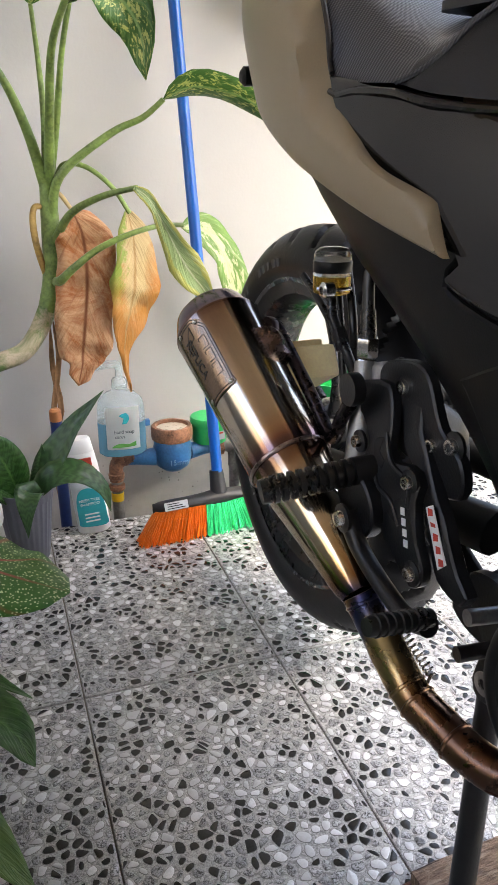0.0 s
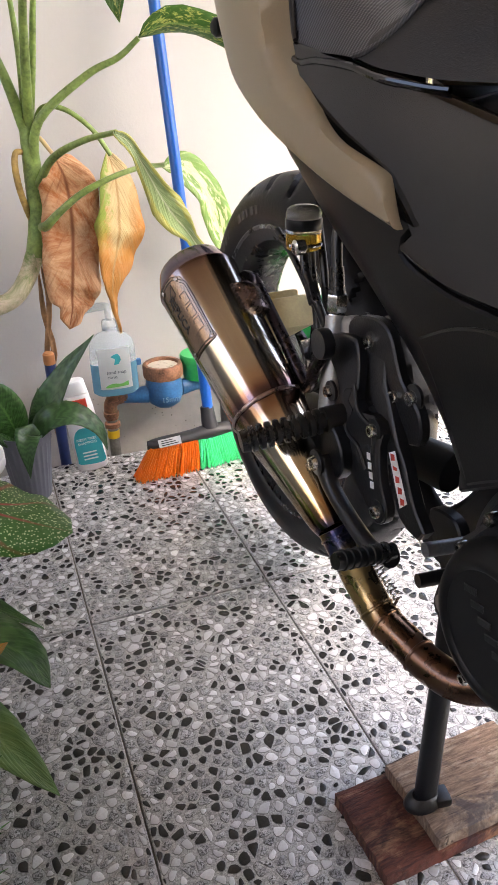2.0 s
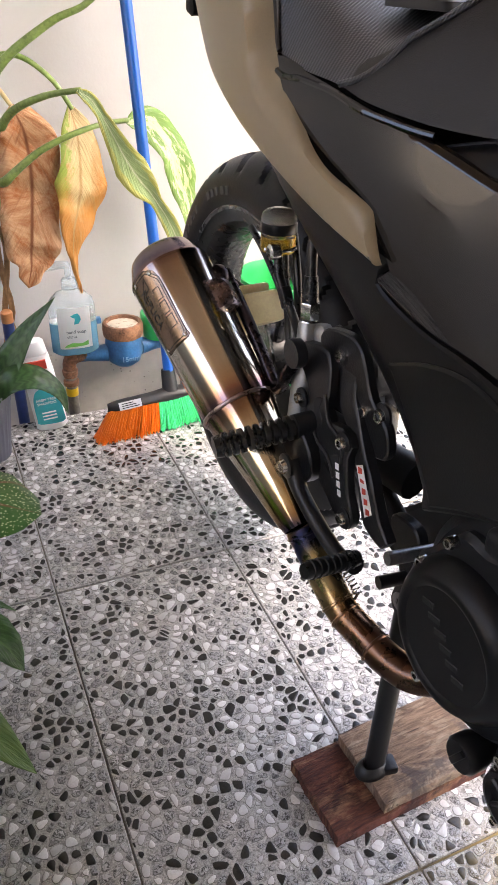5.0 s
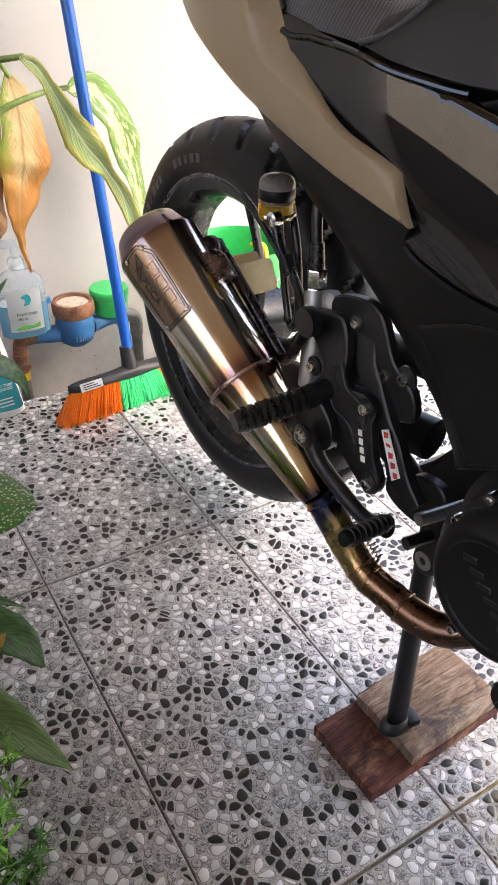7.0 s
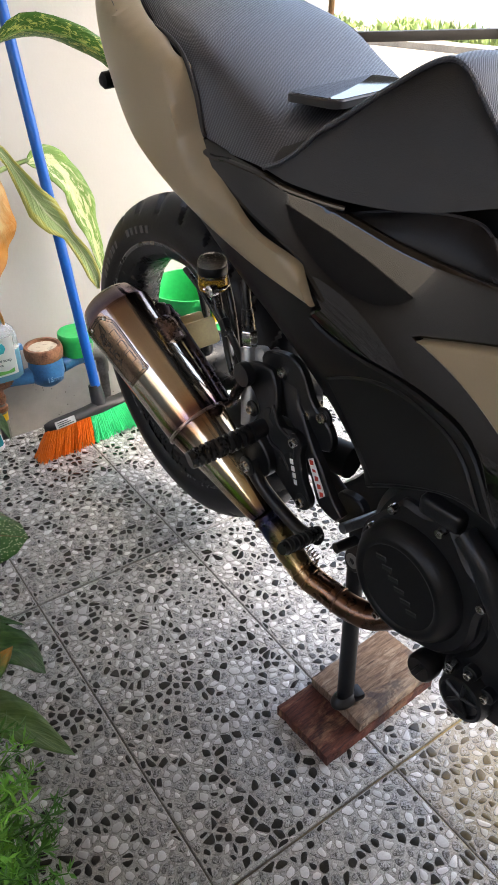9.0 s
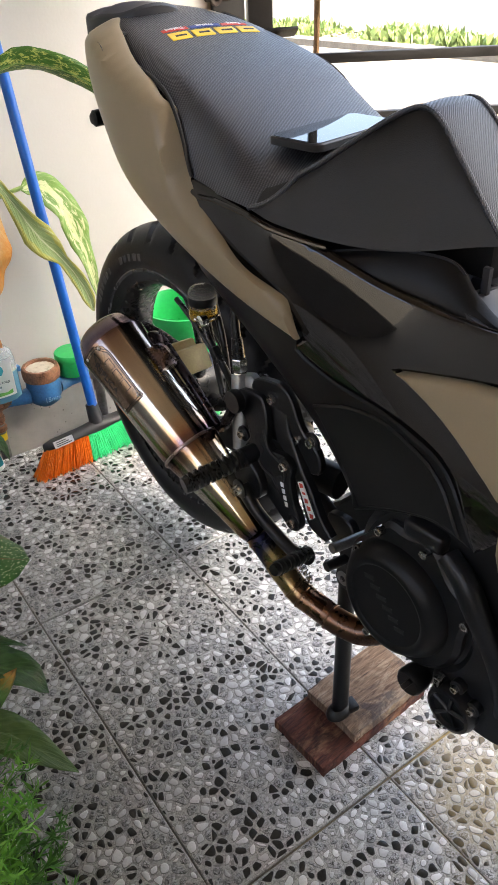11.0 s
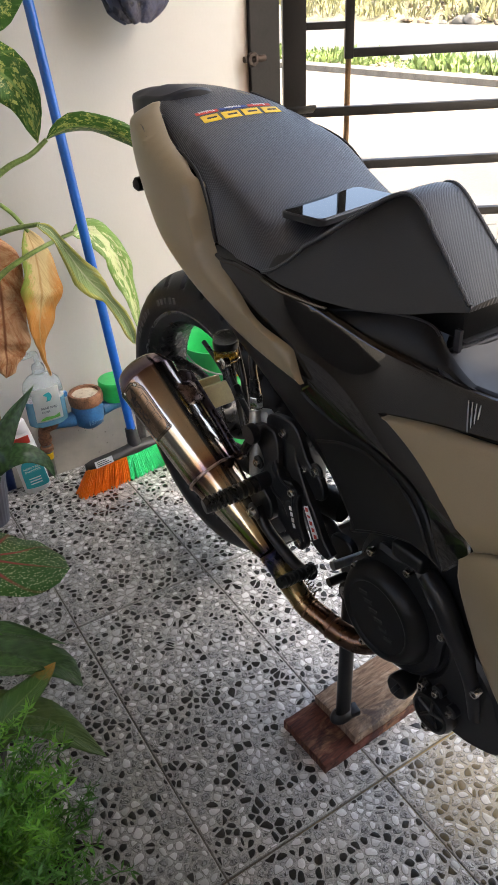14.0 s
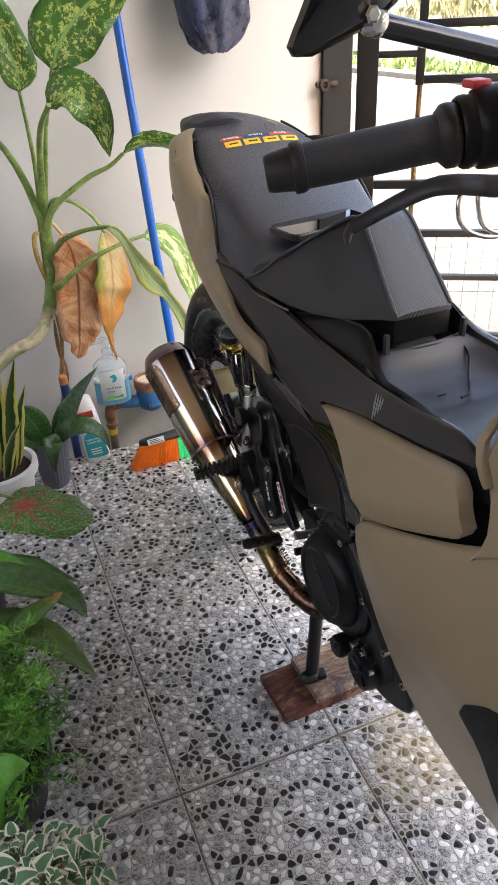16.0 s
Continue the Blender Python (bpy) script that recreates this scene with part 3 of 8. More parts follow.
MATTE_BULGE = [(-0.424, 0.570, 1), (-0.482, 0.597), (-0.536, 0.609), (-0.588, 0.606), (-0.624, 0.600), (-0.648, 0.587), (-0.665, 0.566), (-0.676, 0.549, 1), (-0.635, 0.540), (-0.563, 0.500), (-0.512, 0.468, 1), (-0.470, 0.515)]
GLOSS = [(-0.229, 0.803, 1), (-0.323, 0.786), (-0.414, 0.766), (-0.453, 0.756), (-0.507, 0.743), (-0.571, 0.736), (-0.633, 0.736), (-0.72, 0.745), (-0.798, 0.757), (-0.835, 0.760), (-0.872, 0.756, 1), (-0.876, 0.746, 1), (-0.868, 0.745), (-0.835, 0.738), (-0.778, 0.724), (-0.72, 0.712), (-0.665, 0.700), (-0.62, 0.689), (-0.549, 0.670, 1),
         (-0.63, 0.653), (-0.692, 0.636), (-0.727, 0.619), (-0.738, 0.602, 1), (-0.722, 0.580), (-0.698, 0.547, 1), (-0.680, 0.575), (-0.662, 0.602), (-0.635, 0.617), (-0.595, 0.622), (-0.545, 0.624), (-0.471, 0.626), (-0.410, 0.643), (-0.425, 0.660, 1), (-0.398, 0.694), (-0.381, 0.703), (-0.327, 0.723), (-0.284, 0.747), (-0.248, 0.774)]
TAN_MID = [(-0.553, 0.668, 1), (-0.62, 0.687), (-0.665, 0.697), (-0.72, 0.709), (-0.778, 0.721), (-0.825, 0.731), (-0.848, 0.735), (-0.865, 0.733), (-0.879, 0.727), (-0.892, 0.712), (-0.899, 0.698), (-0.894, 0.687), (-0.866, 0.672), (-0.813, 0.646), (-0.757, 0.620), (-0.740, 0.606, 1), (-0.729, 0.622), (-0.692, 0.639), (-0.630, 0.655)]
TAN_LOW = [(-0.722, 0.590), (-0.734, 0.605), (-0.757, 0.618), (-0.813, 0.643), (-0.876, 0.672), (-0.925, 0.698), (-1.0, 0.745), (-1.1, 0.77), (-1.15, 0.72), (-1.16, 0.55), (-1.13, 0.38), (-1.07, 0.27), (-0.985, 0.268), (-0.929, 0.288), (-0.878, 0.310), (-0.833, 0.334), (-0.795, 0.386), (-0.772, 0.432), (-0.751, 0.481), (-0.736, 0.532), (-0.724, 0.568)]
# Added black sheet, so that no light shows through the panel gaps.
GAP_SHEET = [(-0.15, 0.84), (-0.23, 0.79), (-0.33, 0.778), (-0.55, 0.732), (-0.80, 0.735), (-0.72, 0.60), (-0.60, 0.60), (-0.5, 0.60), (-0.40, 0.62), (-0.28, 0.67), (-0.15, 0.74)]
body_panel("inner_liner", GAP_SHEET, M_MATTE, "added dark sheet that closes the gaps behind the panels", -0.013)


def tail_crease(y, z):
    zc = float(np.interp(-y, (0.05, 0.117, 0.15, 0.168, 0.184, 0.193, 0.206, 0.226, 0.26, 0.296, 0.348, 0.391, 0.424), (0.914, 0.898, 0.882, 0.868, 0.845, 0.812, 0.785, 0.766, 0.753, 0.740, 0.722, 0.700, 0.666)))
    zt = float(np.interp(-y, (-0.022, 0.010, 0.074, 0.150), (0.953, 0.945, 0.918, 0.888)))
    roof = max(0.0, z - zt + 0.013) * min(max((y + 0.17) / 0.04, 0.0), 1.0)
    return -0.74 * max(0.0, z - zc - 0.016 * min(max((y + 0.05) / 0.05, 0.0), 1.0)) - 1.2 * roof


body_panel("tail_panel", TAN_TAIL, M_TAN, "matte khaki tail panel with a long crease", 0.0145, 0.008, tail_crease, step=0.006, sides=(-1,))
body_panel("tail_panel", TAN_TAIL, M_TAN, "matte khaki tail panel with a long crease", -0.022, 0.008, tail_crease, step=0.008, sides=(1,))


def cover_fold(y, z):
    zl = float(np.interp(-y, (0.135, 0.175, 0.235, 0.30, 0.37, 0.42, 0.455, 0.488, 0.69), (0.715, 0.676, 0.635, 0.597, 0.547, 0.510, 0.482, 0.446, 0.545)))
    return -0.55 * max(0.0, 0.028 - 0.75 * (z - zl)) if y > -0.495 else 0.0


body_panel("lower_side_cover", MATTE, M_MATTE, "matte black lower side cover with a folded edge", -0.002, 0.008, cover_fold)
body_panel("side_cover_step", MATTE_BULGE, M_MATTE, "raised front field of the matte side cover", 0.0014, 0.006, step=0.010)
body_panel("gloss_side_cover", GLOSS, M_GLOSS, "glossy black side cover", 0.001, step=0.007)


def mid_tuck(y, z):
    d = ((z - 0.592) - (y + 0.722) * -0.4975) * 0.895
    return -0.60 * max(0.0, 0.036 - d) - 0.013 * max(0.0, 1 - (-0.555 - y) / 0.13)


body_panel("mid_fairing", TAN_MID, M_TAN, "matte khaki side fairing", 0.016, 0.02, mid_tuck, step=0.008)
body_panel("front_fairing", [(-0.876, 0.786), (-0.880, 0.760), (-0.893, 0.750), (-0.910, 0.738), (-0.928, 0.714), (-0.930, 0.700), (-0.925, 0.688), (-1.0, 0.730), (-1.16, 0.766), (-1.16, 0.92), (-1.0, 0.900), (-0.905, 0.840)], M_TAN, "matte khaki front fairing", 0.006)
body_panel("fairing_arch", [(-0.866, 0.800), (-0.860, 0.774), (-0.874, 0.758), (-0.900, 0.746), (-0.906, 0.750), (-0.882, 0.764), (-0.872, 0.778), (-0.876, 0.802), (-0.905, 0.842), (-0.900, 0.850)], M_TAN, "slim khaki upright edge of the front fairing", 0.014, 0.008)
body_panel("fairing_insert", [(-0.942, 0.806), (-0.936, 0.83), (-0.940, 0.85), (-0.97, 0.875), (-1.15, 0.97), (-1.15, 0.92), (-1.0, 0.868)], M_GLOSS, "glossy black fairing insert", 0.03)
body_panel("leg_fairing", TAN_LOW, M_TAN, "matte khaki leg fairing", 0.002)

# seat: rows of y, bottom edge (half width, height), shoulder (half width, height), crown height
SEAT = [(0.135, 0.030, 0.952, 0.022, 0.957, 0.961), (0.10, 0.060, 0.949, 0.050, 0.957, 0.962), (0.036, 0.090, 0.942, 0.076, 0.950, 0.958), (-0.02, 0.110, 0.925, 0.095, 0.938, 0.948), (-0.074, 0.125, 0.904, 0.108, 0.923, 0.934), (-0.13, 0.132, 0.892, 0.114, 0.908, 0.919),
        (-0.172, 0.138, 0.874, 0.118, 0.894, 0.905), (-0.205, 0.146, 0.840, 0.121, 0.876, 0.890), (-0.232, 0.153, 0.797, 0.123, 0.858, 0.876), (-0.28, 0.152, 0.793, 0.126, 0.830, 0.854), (-0.332, 0.149, 0.788, 0.130, 0.808, 0.838), (-0.365, 0.145, 0.780, 0.122, 0.818, 0.838), (-0.395, 0.136, 0.775, 0.104, 0.837, 0.847),
        (-0.425, 0.126, 0.771, 0.074, 0.864, 0.869), (-0.465, 0.111, 0.769, 0.046, 0.892, 0.897), (-0.492, 0.099, 0.770, 0.042, 0.891, 0.896), (-0.526, 0.084, 0.774, 0.044, 0.860, 0.865), (-0.571, 0.060, 0.784, 0.048, 0.814, 0.819), (-0.592, 0.052, 0.788, 0.049, 0.792, 0.796)]


def seat_row(y):
    ys = [-r[0] for r in SEAT]
    i = min(max(int(np.searchsorted(ys, -y)) - 1, 0), len(SEAT) - 2)
    t = (SEAT[i][0] - y) / (SEAT[i][0] - SEAT[i + 1][0])
    q = [np.array(SEAT[min(max(i + k, 0), len(SEAT) - 1)]) for k in (-1, 0, 1, 2)]
    h = [max(abs(q[k + 1][0] - q[k][0]), 1e-6) for k in range(3)]
    m1 = (q[2] - q[0]) / (h[0] + h[1]) * h[1]
    m2 = (q[3] - q[1]) / (h[1] + h[2]) * h[1]
    return q[1] * (2 * t ** 3 - 3 * t * t + 1) + m1 * (t ** 3 - 2 * t * t + t) + q[2] * (3 * t * t - 2 * t ** 3) + m2 * (t ** 3 - t * t)


N = 72
ys = [0.135 + (-0.592 - 0.135) * i / N for i in range(N + 1)]
bm = bmesh.new()
rows = []
for y in ys:
    _, wb, zb, ws, zs, zc = seat_row(y)
    pts = []
    for k in range(7):
        a = k / 6
        pts.append((ws * math.sin(a * math.pi / 2) ** 0.9 if a else 0.0, zs + (zc - zs) * math.cos(a * math.pi / 2) ** 1.2 if a < 1 else zs))
    side = []
    for k in range(1, 6):
        a = k / 5
        side.append((ws + (wb - ws) * a ** (0.7 if y > -0.36 else 0.85), zs + (zb - zs) * a))
    slim = 1 - 0.30 * min(max((-0.36 - y) / 0.10, 0.0), 1.0) * max(0.0, 1 - max(0.0, -0.55 - y) / 0.30)
    full = [(-u, v) for u, v in (pts + side)][::-1] + [(u * slim, v) for u, v in (pts + side)[1:]]
    rows.append([bm.verts.new((u, y, v)) for u, v in full])
nc = len(rows[0])
for a, b in zip(rows, rows[1:]):
    for j in range(nc - 1):
        f = bm.faces.new((a[j], a[j + 1], b[j + 1], b[j]))
        onside = j < 5 or j >= nc - 6
        f.material_index = 1 if onside and a[0].co.y < -0.332 else 2 if a[0].co.y < -0.49 else 0
bm.faces.new(rows[0]), bm.faces.new(rows[-1][::-1])
seat = part("seat", bm, [M_CARBON, M_VINYL, M_CARBONF], bike, "black carbon-weave vinyl seat with smooth sides")
for s in (-1, 1):
    line = []
    for i in range(46):
        y = -0.332 - 0.258 * i / 45
        _, wb, zb, ws, zs, zc = seat_row(y)
        f = min(1.0, i / 8)
        slim = 1 if s < 0 else 1 - 0.30 * min(max((-0.36 - y) / 0.10, 0.0), 1.0) * max(0.0, 1 - max(0.0, -0.55 - y) / 0.30)
        line.append((s * ((ws * f + wb * (1 - f)) * slim + 0.001), y, zs * f + zb * (1 - f) + 0.001))
    part("piping", tube(line, 0.0030, 8), M_CARBONF, seat)

# dark side of the seat base, down to the tail panel
TOPS = ((-0.022, 0.022, 0.074, 0.150, 0.190, 0.214, 0.233), (0.940, 0.934, 0.908, 0.876, 0.852, 0.824, 0.796))
for s in (-1,):
    bm, last = bmesh.new(), None
    for i in range(29):
        y = 0.022 - 0.168 * i / 28
        _, wb, zb, ws, zs, zc = seat_row(y)
        zt = float(np.interp(-y, *TOPS))
        wo = half_width(y, zt) + 0.010
        row = [bm.verts.new((s * u, y, z)) for u, z in ((wb - 0.004, zb + 0.006), (wb + 0.002, zb - 0.004), ((wb + wo) / 2, min(zb, zt) - 0.012), (wo, zt - 0.004), (wo, zt - 0.03))]
        if last:
            for j in range(4):
                bm.faces.new((last[j], last[j + 1], row[j + 1], row[j]))
        last = row
    part("seat_skirt", bm, M_MATTE, bike, "matte black lower side of the seat")

# rear wheel
M_MARK = worn("grey_sidewall_mark", (0.06, 0.06, 0.062), 0.6, vary=0.2)
M_RIMLIP = worn("grey_rim_lip", (0.10, 0.10, 0.105), 0.25, 0.6, vary=0.2)
WC = loc(0.388, 0.04, 0.353)
WHEEL = Matrix.Translation(WC) @ Matrix.Rotation(radians(90), 4, "Y")
R, HW = 0.298, 0.058
prof = []
for k in range(25):
    a = math.pi * (k / 24) - math.pi / 2
    prof.append((R - 0.055 + 0.055 * math.cos(a) ** 0.8 if abs(a) < 1.56 else R - 0.055, HW * math.sin(a)))
prof = [(0.222, -0.046), (0.232, -0.053)] + prof + [(0.232, 0.053), (0.222, 0.046)]
wheel = part("rear_wheel", lathe([(0.205, -0.040), (0.226, -0.048), (0.224, -0.040), (0.206, -0.03), (0.200, 0), (0.206, 0.03), (0.224, 0.040), (0.226, 0.048), (0.205, 0.040), (0.196, 0.03), (0.192, 0), (0.196, -0.03), (0.205, -0.040)], 72, WHEEL, caps=False), M_RIM, bike, "black cast wheel rim")
SEG = 360
bm = lathe(prof, SEG, None, caps=False)
for v in bm.verts:
    r, s = math.hypot(v.co.x, v.co.y), v.co.z / HW
    if abs(s) < 0.86 and r > 0.26:
        a = math.atan2(v.co.y, v.co.x) / (2 * math.pi) * 26 + (0.5 if s > 0 else 0.0)
        ph = (a - 0.75 * abs(s) ** 1.3) % 1.0
        deep = 0.0065 if ph < 0.15 and 0.12 < abs(s) else 0.0
        k = (r - deep) / r
        v.co.x, v.co.y = v.co.x * k, v.co.y * k
    elif 0.225 < r < 0.262:
        v.co.z += 0.0006 * math.sin(r * 900)
bmesh.ops.transform(bm, matrix=WHEEL, verts=bm.verts[:])
tyre = part("tyre", bm, M_RUBBER, wheel, "worn black rubber tyre with diagonal tread grooves")
for k in range(11):
    a = radians(118 + k * 4.2 + (9 if k > 5 else 0))
    side = WHEEL @ Vector((0.249 * math.cos(a), 0.249 * math.sin(a), -0.0575))
    out = (WHEEL.to_3x3() @ Vector((math.cos(a), math.sin(a), 0))).normalized()
    tan = Vector((1, 0, 0)).cross(out)
    m = Matrix.Translation(side) @ Matrix((tan, out, Vector((1, 0, 0)))).transposed().to_4x4()
    part("raised_mark", box((-0.0055, -0.006, -0.0015), (0.0055 - 0.002 * (k % 3), 0.006, 0.0015), 0.0005, m, seg=1), M_MARK, tyre, "raised grey block in place of sidewall lettering")
# Thin lip in a paler grey than the rim.
for s in (-1, 1):
    part("rim_lip", lathe([(0.222, s * 0.049), (0.2262, s * 0.0515), (0.2285, s * 0.0505)], 96, WHEEL, caps=False), M_RIMLIP, wheel, "thin grey rim lip")
for k in range(5):
    a = radians(87.5 + 72 * k)
    line = []
    for q in range(9):
        t = q / 8
        b, r = a + radians(38) * (1 - t) ** 1.5, 0.045 + 0.158 * t
        line.append((WC.x, WC.y + r * math.cos(b), WC.z + r * math.sin(b)))
    part("spoke", tube(line, [0.018, 0.0125, 0.0115, 0.016], 10, flat=0.55), M_RIM, wheel)
part("hub", lathe([(0.02, -0.06), (0.045, -0.055), (0.05, -0.02), (0.05, 0.02), (0.045, 0.055), (0.02, 0.06)], 28, WHEEL), M_RIM, wheel)
part("brake_disc", lathe([(0.055, -0.052), (0.11, -0.052), (0.11, -0.048), (0.055, -0.048), (0.055, -0.052)], 48, WHEEL, caps=False), M_CHROME, wheel, "steel brake disc")

# exhaust
TOP, RING, CONE = loc(0.182, -0.066, 0.561), loc(0.212, -0.224, 0.446), loc(0.238, -0.366, 0.345)
AX = along(CONE, TOP)
LM = (TOP - CONE).length
prof = [(0.0190, 0.0), (0.0225, 0.010), (0.0315, LM * 0.20), (0.0430, LM * 0.395), (0.0440, LM * 0.41), (0.0440, LM * 0.416), (0.0450, LM * 0.43), (0.0516, LM - 0.030), (0.0518, LM - 0.026)]
muffler = part("muffler", lathe(prof, 56), M_TITAN, bike, "brushed heat-tinted steel muffler")
muffler.matrix_local = AX
part("end_cap", lathe([(0.0519, LM - 0.028), (0.0521, LM - 0.026), (0.0517, LM - 0.0245), (0.0500, LM - 0.0205), (0.0470, LM - 0.0125), (0.0435, LM - 0.0035), (0.0420, LM - 0.0005), (0.0385, LM + 0.0025), (0.0340, LM + 0.0050), (0.0305, LM + 0.0062), (0.0282, LM + 0.0045), (0.0265, LM - 0.02)], 56, caps=False), M_TITAN, muffler, "rounded end cap with an open outlet")
part("weld_ring", lathe([(0.0450, LM * 0.407), (0.0468, LM * 0.411), (0.0468, LM * 0.416), (0.0455, LM * 0.420)], 56, caps=False), M_WELD, muffler)
pipe_line = bezier([loc(0.238, -0.366, 0.345), (-0.163, -0.380, 0.319), (-0.155, -0.404, 0.2885), (-0.150, -0.430, 0.2695), (-0.143, -0.461, 0.262), (-0.135, -0.498, 0.2555), (-0.118, -0.532, 0.257), (-0.080, -0.575, 0.285)], 56)
part("exhaust_pipe", tube(pipe_line, 0.0185, 24), M_PIPE, bike, "heat-blued steel exhaust pipe")

# engine and dark core
RIGHT = Matrix(((0, 0, -1, 0), (-1, 0, 0, 0), (0, 1, 0, 0), (0, 0, 0, 1)))  # a plate's plane seen from the right side of the bike


def side_plate(name, points, w, thick, mat, parent, label="", bevel=0.002, step=0.008, lean=0.0):
    """A plate in the bike's length, its outer face w from the middle. Points are (y, z)."""
    m = Matrix.Translation((-w, 0, 0)) @ RIGHT
    bm = plate([(-p[0], *p[1:]) for p in points], m, thick, bevel, step)
    for v in bm.verts:
        v.co.x += lean * max(0.0, v.co.z - 0.44)
    return part(name, bm, mat, parent, label)


def bolt(y, z, w, r=0.0065, h=0.006, parent=None, mat=None):
    m = pose(-w, y, z, 0, -90, 0)
    bm = lathe([(r, -0.004), (r, h * 0.6), (r * 0.85, h), (r * 0.5, h), (r * 0.45, h * 0.35), (0.0001, h * 0.35)], 16, m, caps=False)
    return part("bolt", bm, mat or M_CHROME, parent, "steel socket-head bolt")


engine = side_plate("engine_block", [(-0.505, 0.43), (-0.56, 0.50), (-0.69, 0.56), (-0.735, 0.50), (-0.775, 0.38), (-0.800, 0.315), (-0.770, 0.262), (-0.70, 0.232), (-0.61, 0.255), (-0.54, 0.30), (-0.505, 0.36)], 0.118, 0.23, M_CAST, bike, "black cast engine casing", 0.012)
# Plain black block added to stop light showing through the bike.
part("frame_core", box((-0.05, -0.95, 0.44), (0.05, -0.44, 0.70), 0.02), M_MATTE, bike, "added dark block in place of the frame, stops see-through")
part("seat_tube", box((-0.06, -0.46, 0.66), (0.06, -0.10, 0.76), 0.02), M_MATTE, bike, "dark frame under the seat")
part("rear_mudguard", box((-0.055, -0.16, 0.70), (0.055, 0.02, 0.90), 0.03), M_MATTE, bike, "black plastic under-tail guard")
COVER = pose(-0.140, -0.580, 0.368, 0, -90, 0)
cover = part("clutch_cover", lathe([(0.078, -0.03), (0.078, -0.008), (0.076, -0.002), (0.073, 0.003), (0.0655, 0.0125), (0.0605, 0.0142), (0.0570, 0.0135), (0.0545, 0.0110), (0.0001, 0.0112)], 64, COVER, caps=False), M_MATTE, engine, "round matte black clutch cover")
for k in range(6):
    bm = box((-0.0035, -0.008, 0), (0.0035, 0.008, 0.0015), 0.0008, pose(-0.1512, -0.553 - k * 0.0105, 0.396 - k * 0.0098, 0, -90, 0) @ pose(0, 0, 0, 0, 0, 12), seg=1)
    part("raised_mark", bm, M_CAST, cover, "raised block in place of lettering")
side_plate("cover_rim", [(-0.496, 0.36), (-0.500, 0.40), (-0.518, 0.425), (-0.540, 0.452), (-0.556, 0.470), (-0.585, 0.470), (-0.615, 0.480), (-0.632, 0.466), (-0.655, 0.438), (-0.690, 0.424), (-0.694, 0.405), (-0.676, 0.385), (-0.672, 0.34), (-0.655, 0.305), (-0.62, 0.280), (-0.57, 0.276), (-0.52, 0.30)], 0.130, 0.02, M_CAST, engine, "", 0.006)
side_plate("front_cover", [(-0.660, 0.425), (-0.690, 0.418), (-0.715, 0.40), (-0.752, 0.372), (-0.775, 0.330), (-0.790, 0.290), (-0.775, 0.262), (-0.72, 0.240), (-0.655, 0.245), (-0.640, 0.285), (-0.672, 0.325), (-0.682, 0.375)], 0.124, 0.02, M_CAST, engine, "", 0.006)
part("casting_rib", tube(bezier([(-0.128, -0.640, 0.478), (-0.132, -0.668, 0.462), (-0.132, -0.690, 0.430), (-0.128, -0.712, 0.392), (-0.124, -0.728, 0.352), (-0.120, -0.738, 0.300)], 30), [0.013, 0.015, 0.012, 0.010], 14), M_CAST, engine)
part("casting_boss", box((-0.134, -0.634, 0.470), (-0.10, -0.578, 0.496), 0.009, seg=3), M_CAST, engine)
part("casting_rib", tube(bezier([(-0.118, -0.712, 0.455), (-0.122, -0.735, 0.418), (-0.118, -0.762, 0.370)], 18), 0.008, 10), M_CAST, engine)
for y, z in ((-0.617, 0.469), (-0.682, 0.410), (-0.742, 0.363), (-0.66, 0.300), (-0.545, 0.285), (-0.790, 0.345)):
    bolt(y, z, 0.135, 0.0062, 0.007, engine)
part("oil_cap", lathe([(0.016, -0.01), (0.019, 0.0), (0.019, 0.014), (0.016, 0.018), (0.0001, 0.018)], 20, pose(-0.132, -0.626, 0.268, 0, -90, 0), caps=False), M_MATTE, engine, "black oil filler cap")
part("cap_grip", box((-0.019, -0.0035, -0.013), (0.0, 0.0035, 0.013), 0.002, pose(-0.134, -0.626, 0.268, 25, 0, 0)), M_MATTE, engine)
OIL = (-0.682, 0.266)
oil = part("oil_filter_cover", lathe([(0.032, -0.03), (0.033, 0.002), (0.030, 0.010), (0.026, 0.011), (0.0235, 0.006), (0.0001, 0.005)], 32, pose(-0.132, *OIL, 0, -90, 0), caps=False), M_CAST, engine, "round black oil filter cover")
for k in range(5):
    a = 2 * math.pi * k / 5 + 0.4
    part("rib", tube([(-0.139, *OIL), (-0.140, OIL[0] + 0.024 * math.cos(a), OIL[1] + 0.024 * math.sin(a))], 0.0026, 6), M_CAST, oil)
for y, z in ((-0.659, 0.290), (-0.683, 0.303), (-0.708, 0.288), (-0.672, 0.226)):
    part("boss", lathe([(0.0095, -0.012), (0.0095, 0.001), (0.0080, 0.002)], 14, pose(-0.132, y, z, 0, -90, 0)), M_CAST, engine)
    bolt(y, z, 0.134, 0.0055, 0.006, engine)

M_DSTEEL = worn("dull_dark_steel", (0.32, 0.32, 0.31), 0.35, 0.9, vary=0.25, big=40, fine=300)
# stand leg with its foot plate
stand = part("stand_leg", tube([loc(0.345, -0.44, 0.34), loc(0.298, -0.490, 0.043)], 0.0125, 16), M_CAST, bike, "black steel stand leg")
part("foot_plate", lathe([(0.0001, 0.0), (0.0180, 0.0), (0.0188, 0.003), (0.0172, 0.008), (0.0135, 0.013), (0.0110, 0.015)], 28, Matrix.Translation(loc(0.294, -0.492, 0.040)) @ Matrix.Diagonal((1.25, 0.85, 1.0, 1.0)), caps=False), M_CAST, stand, "rounded welded foot")
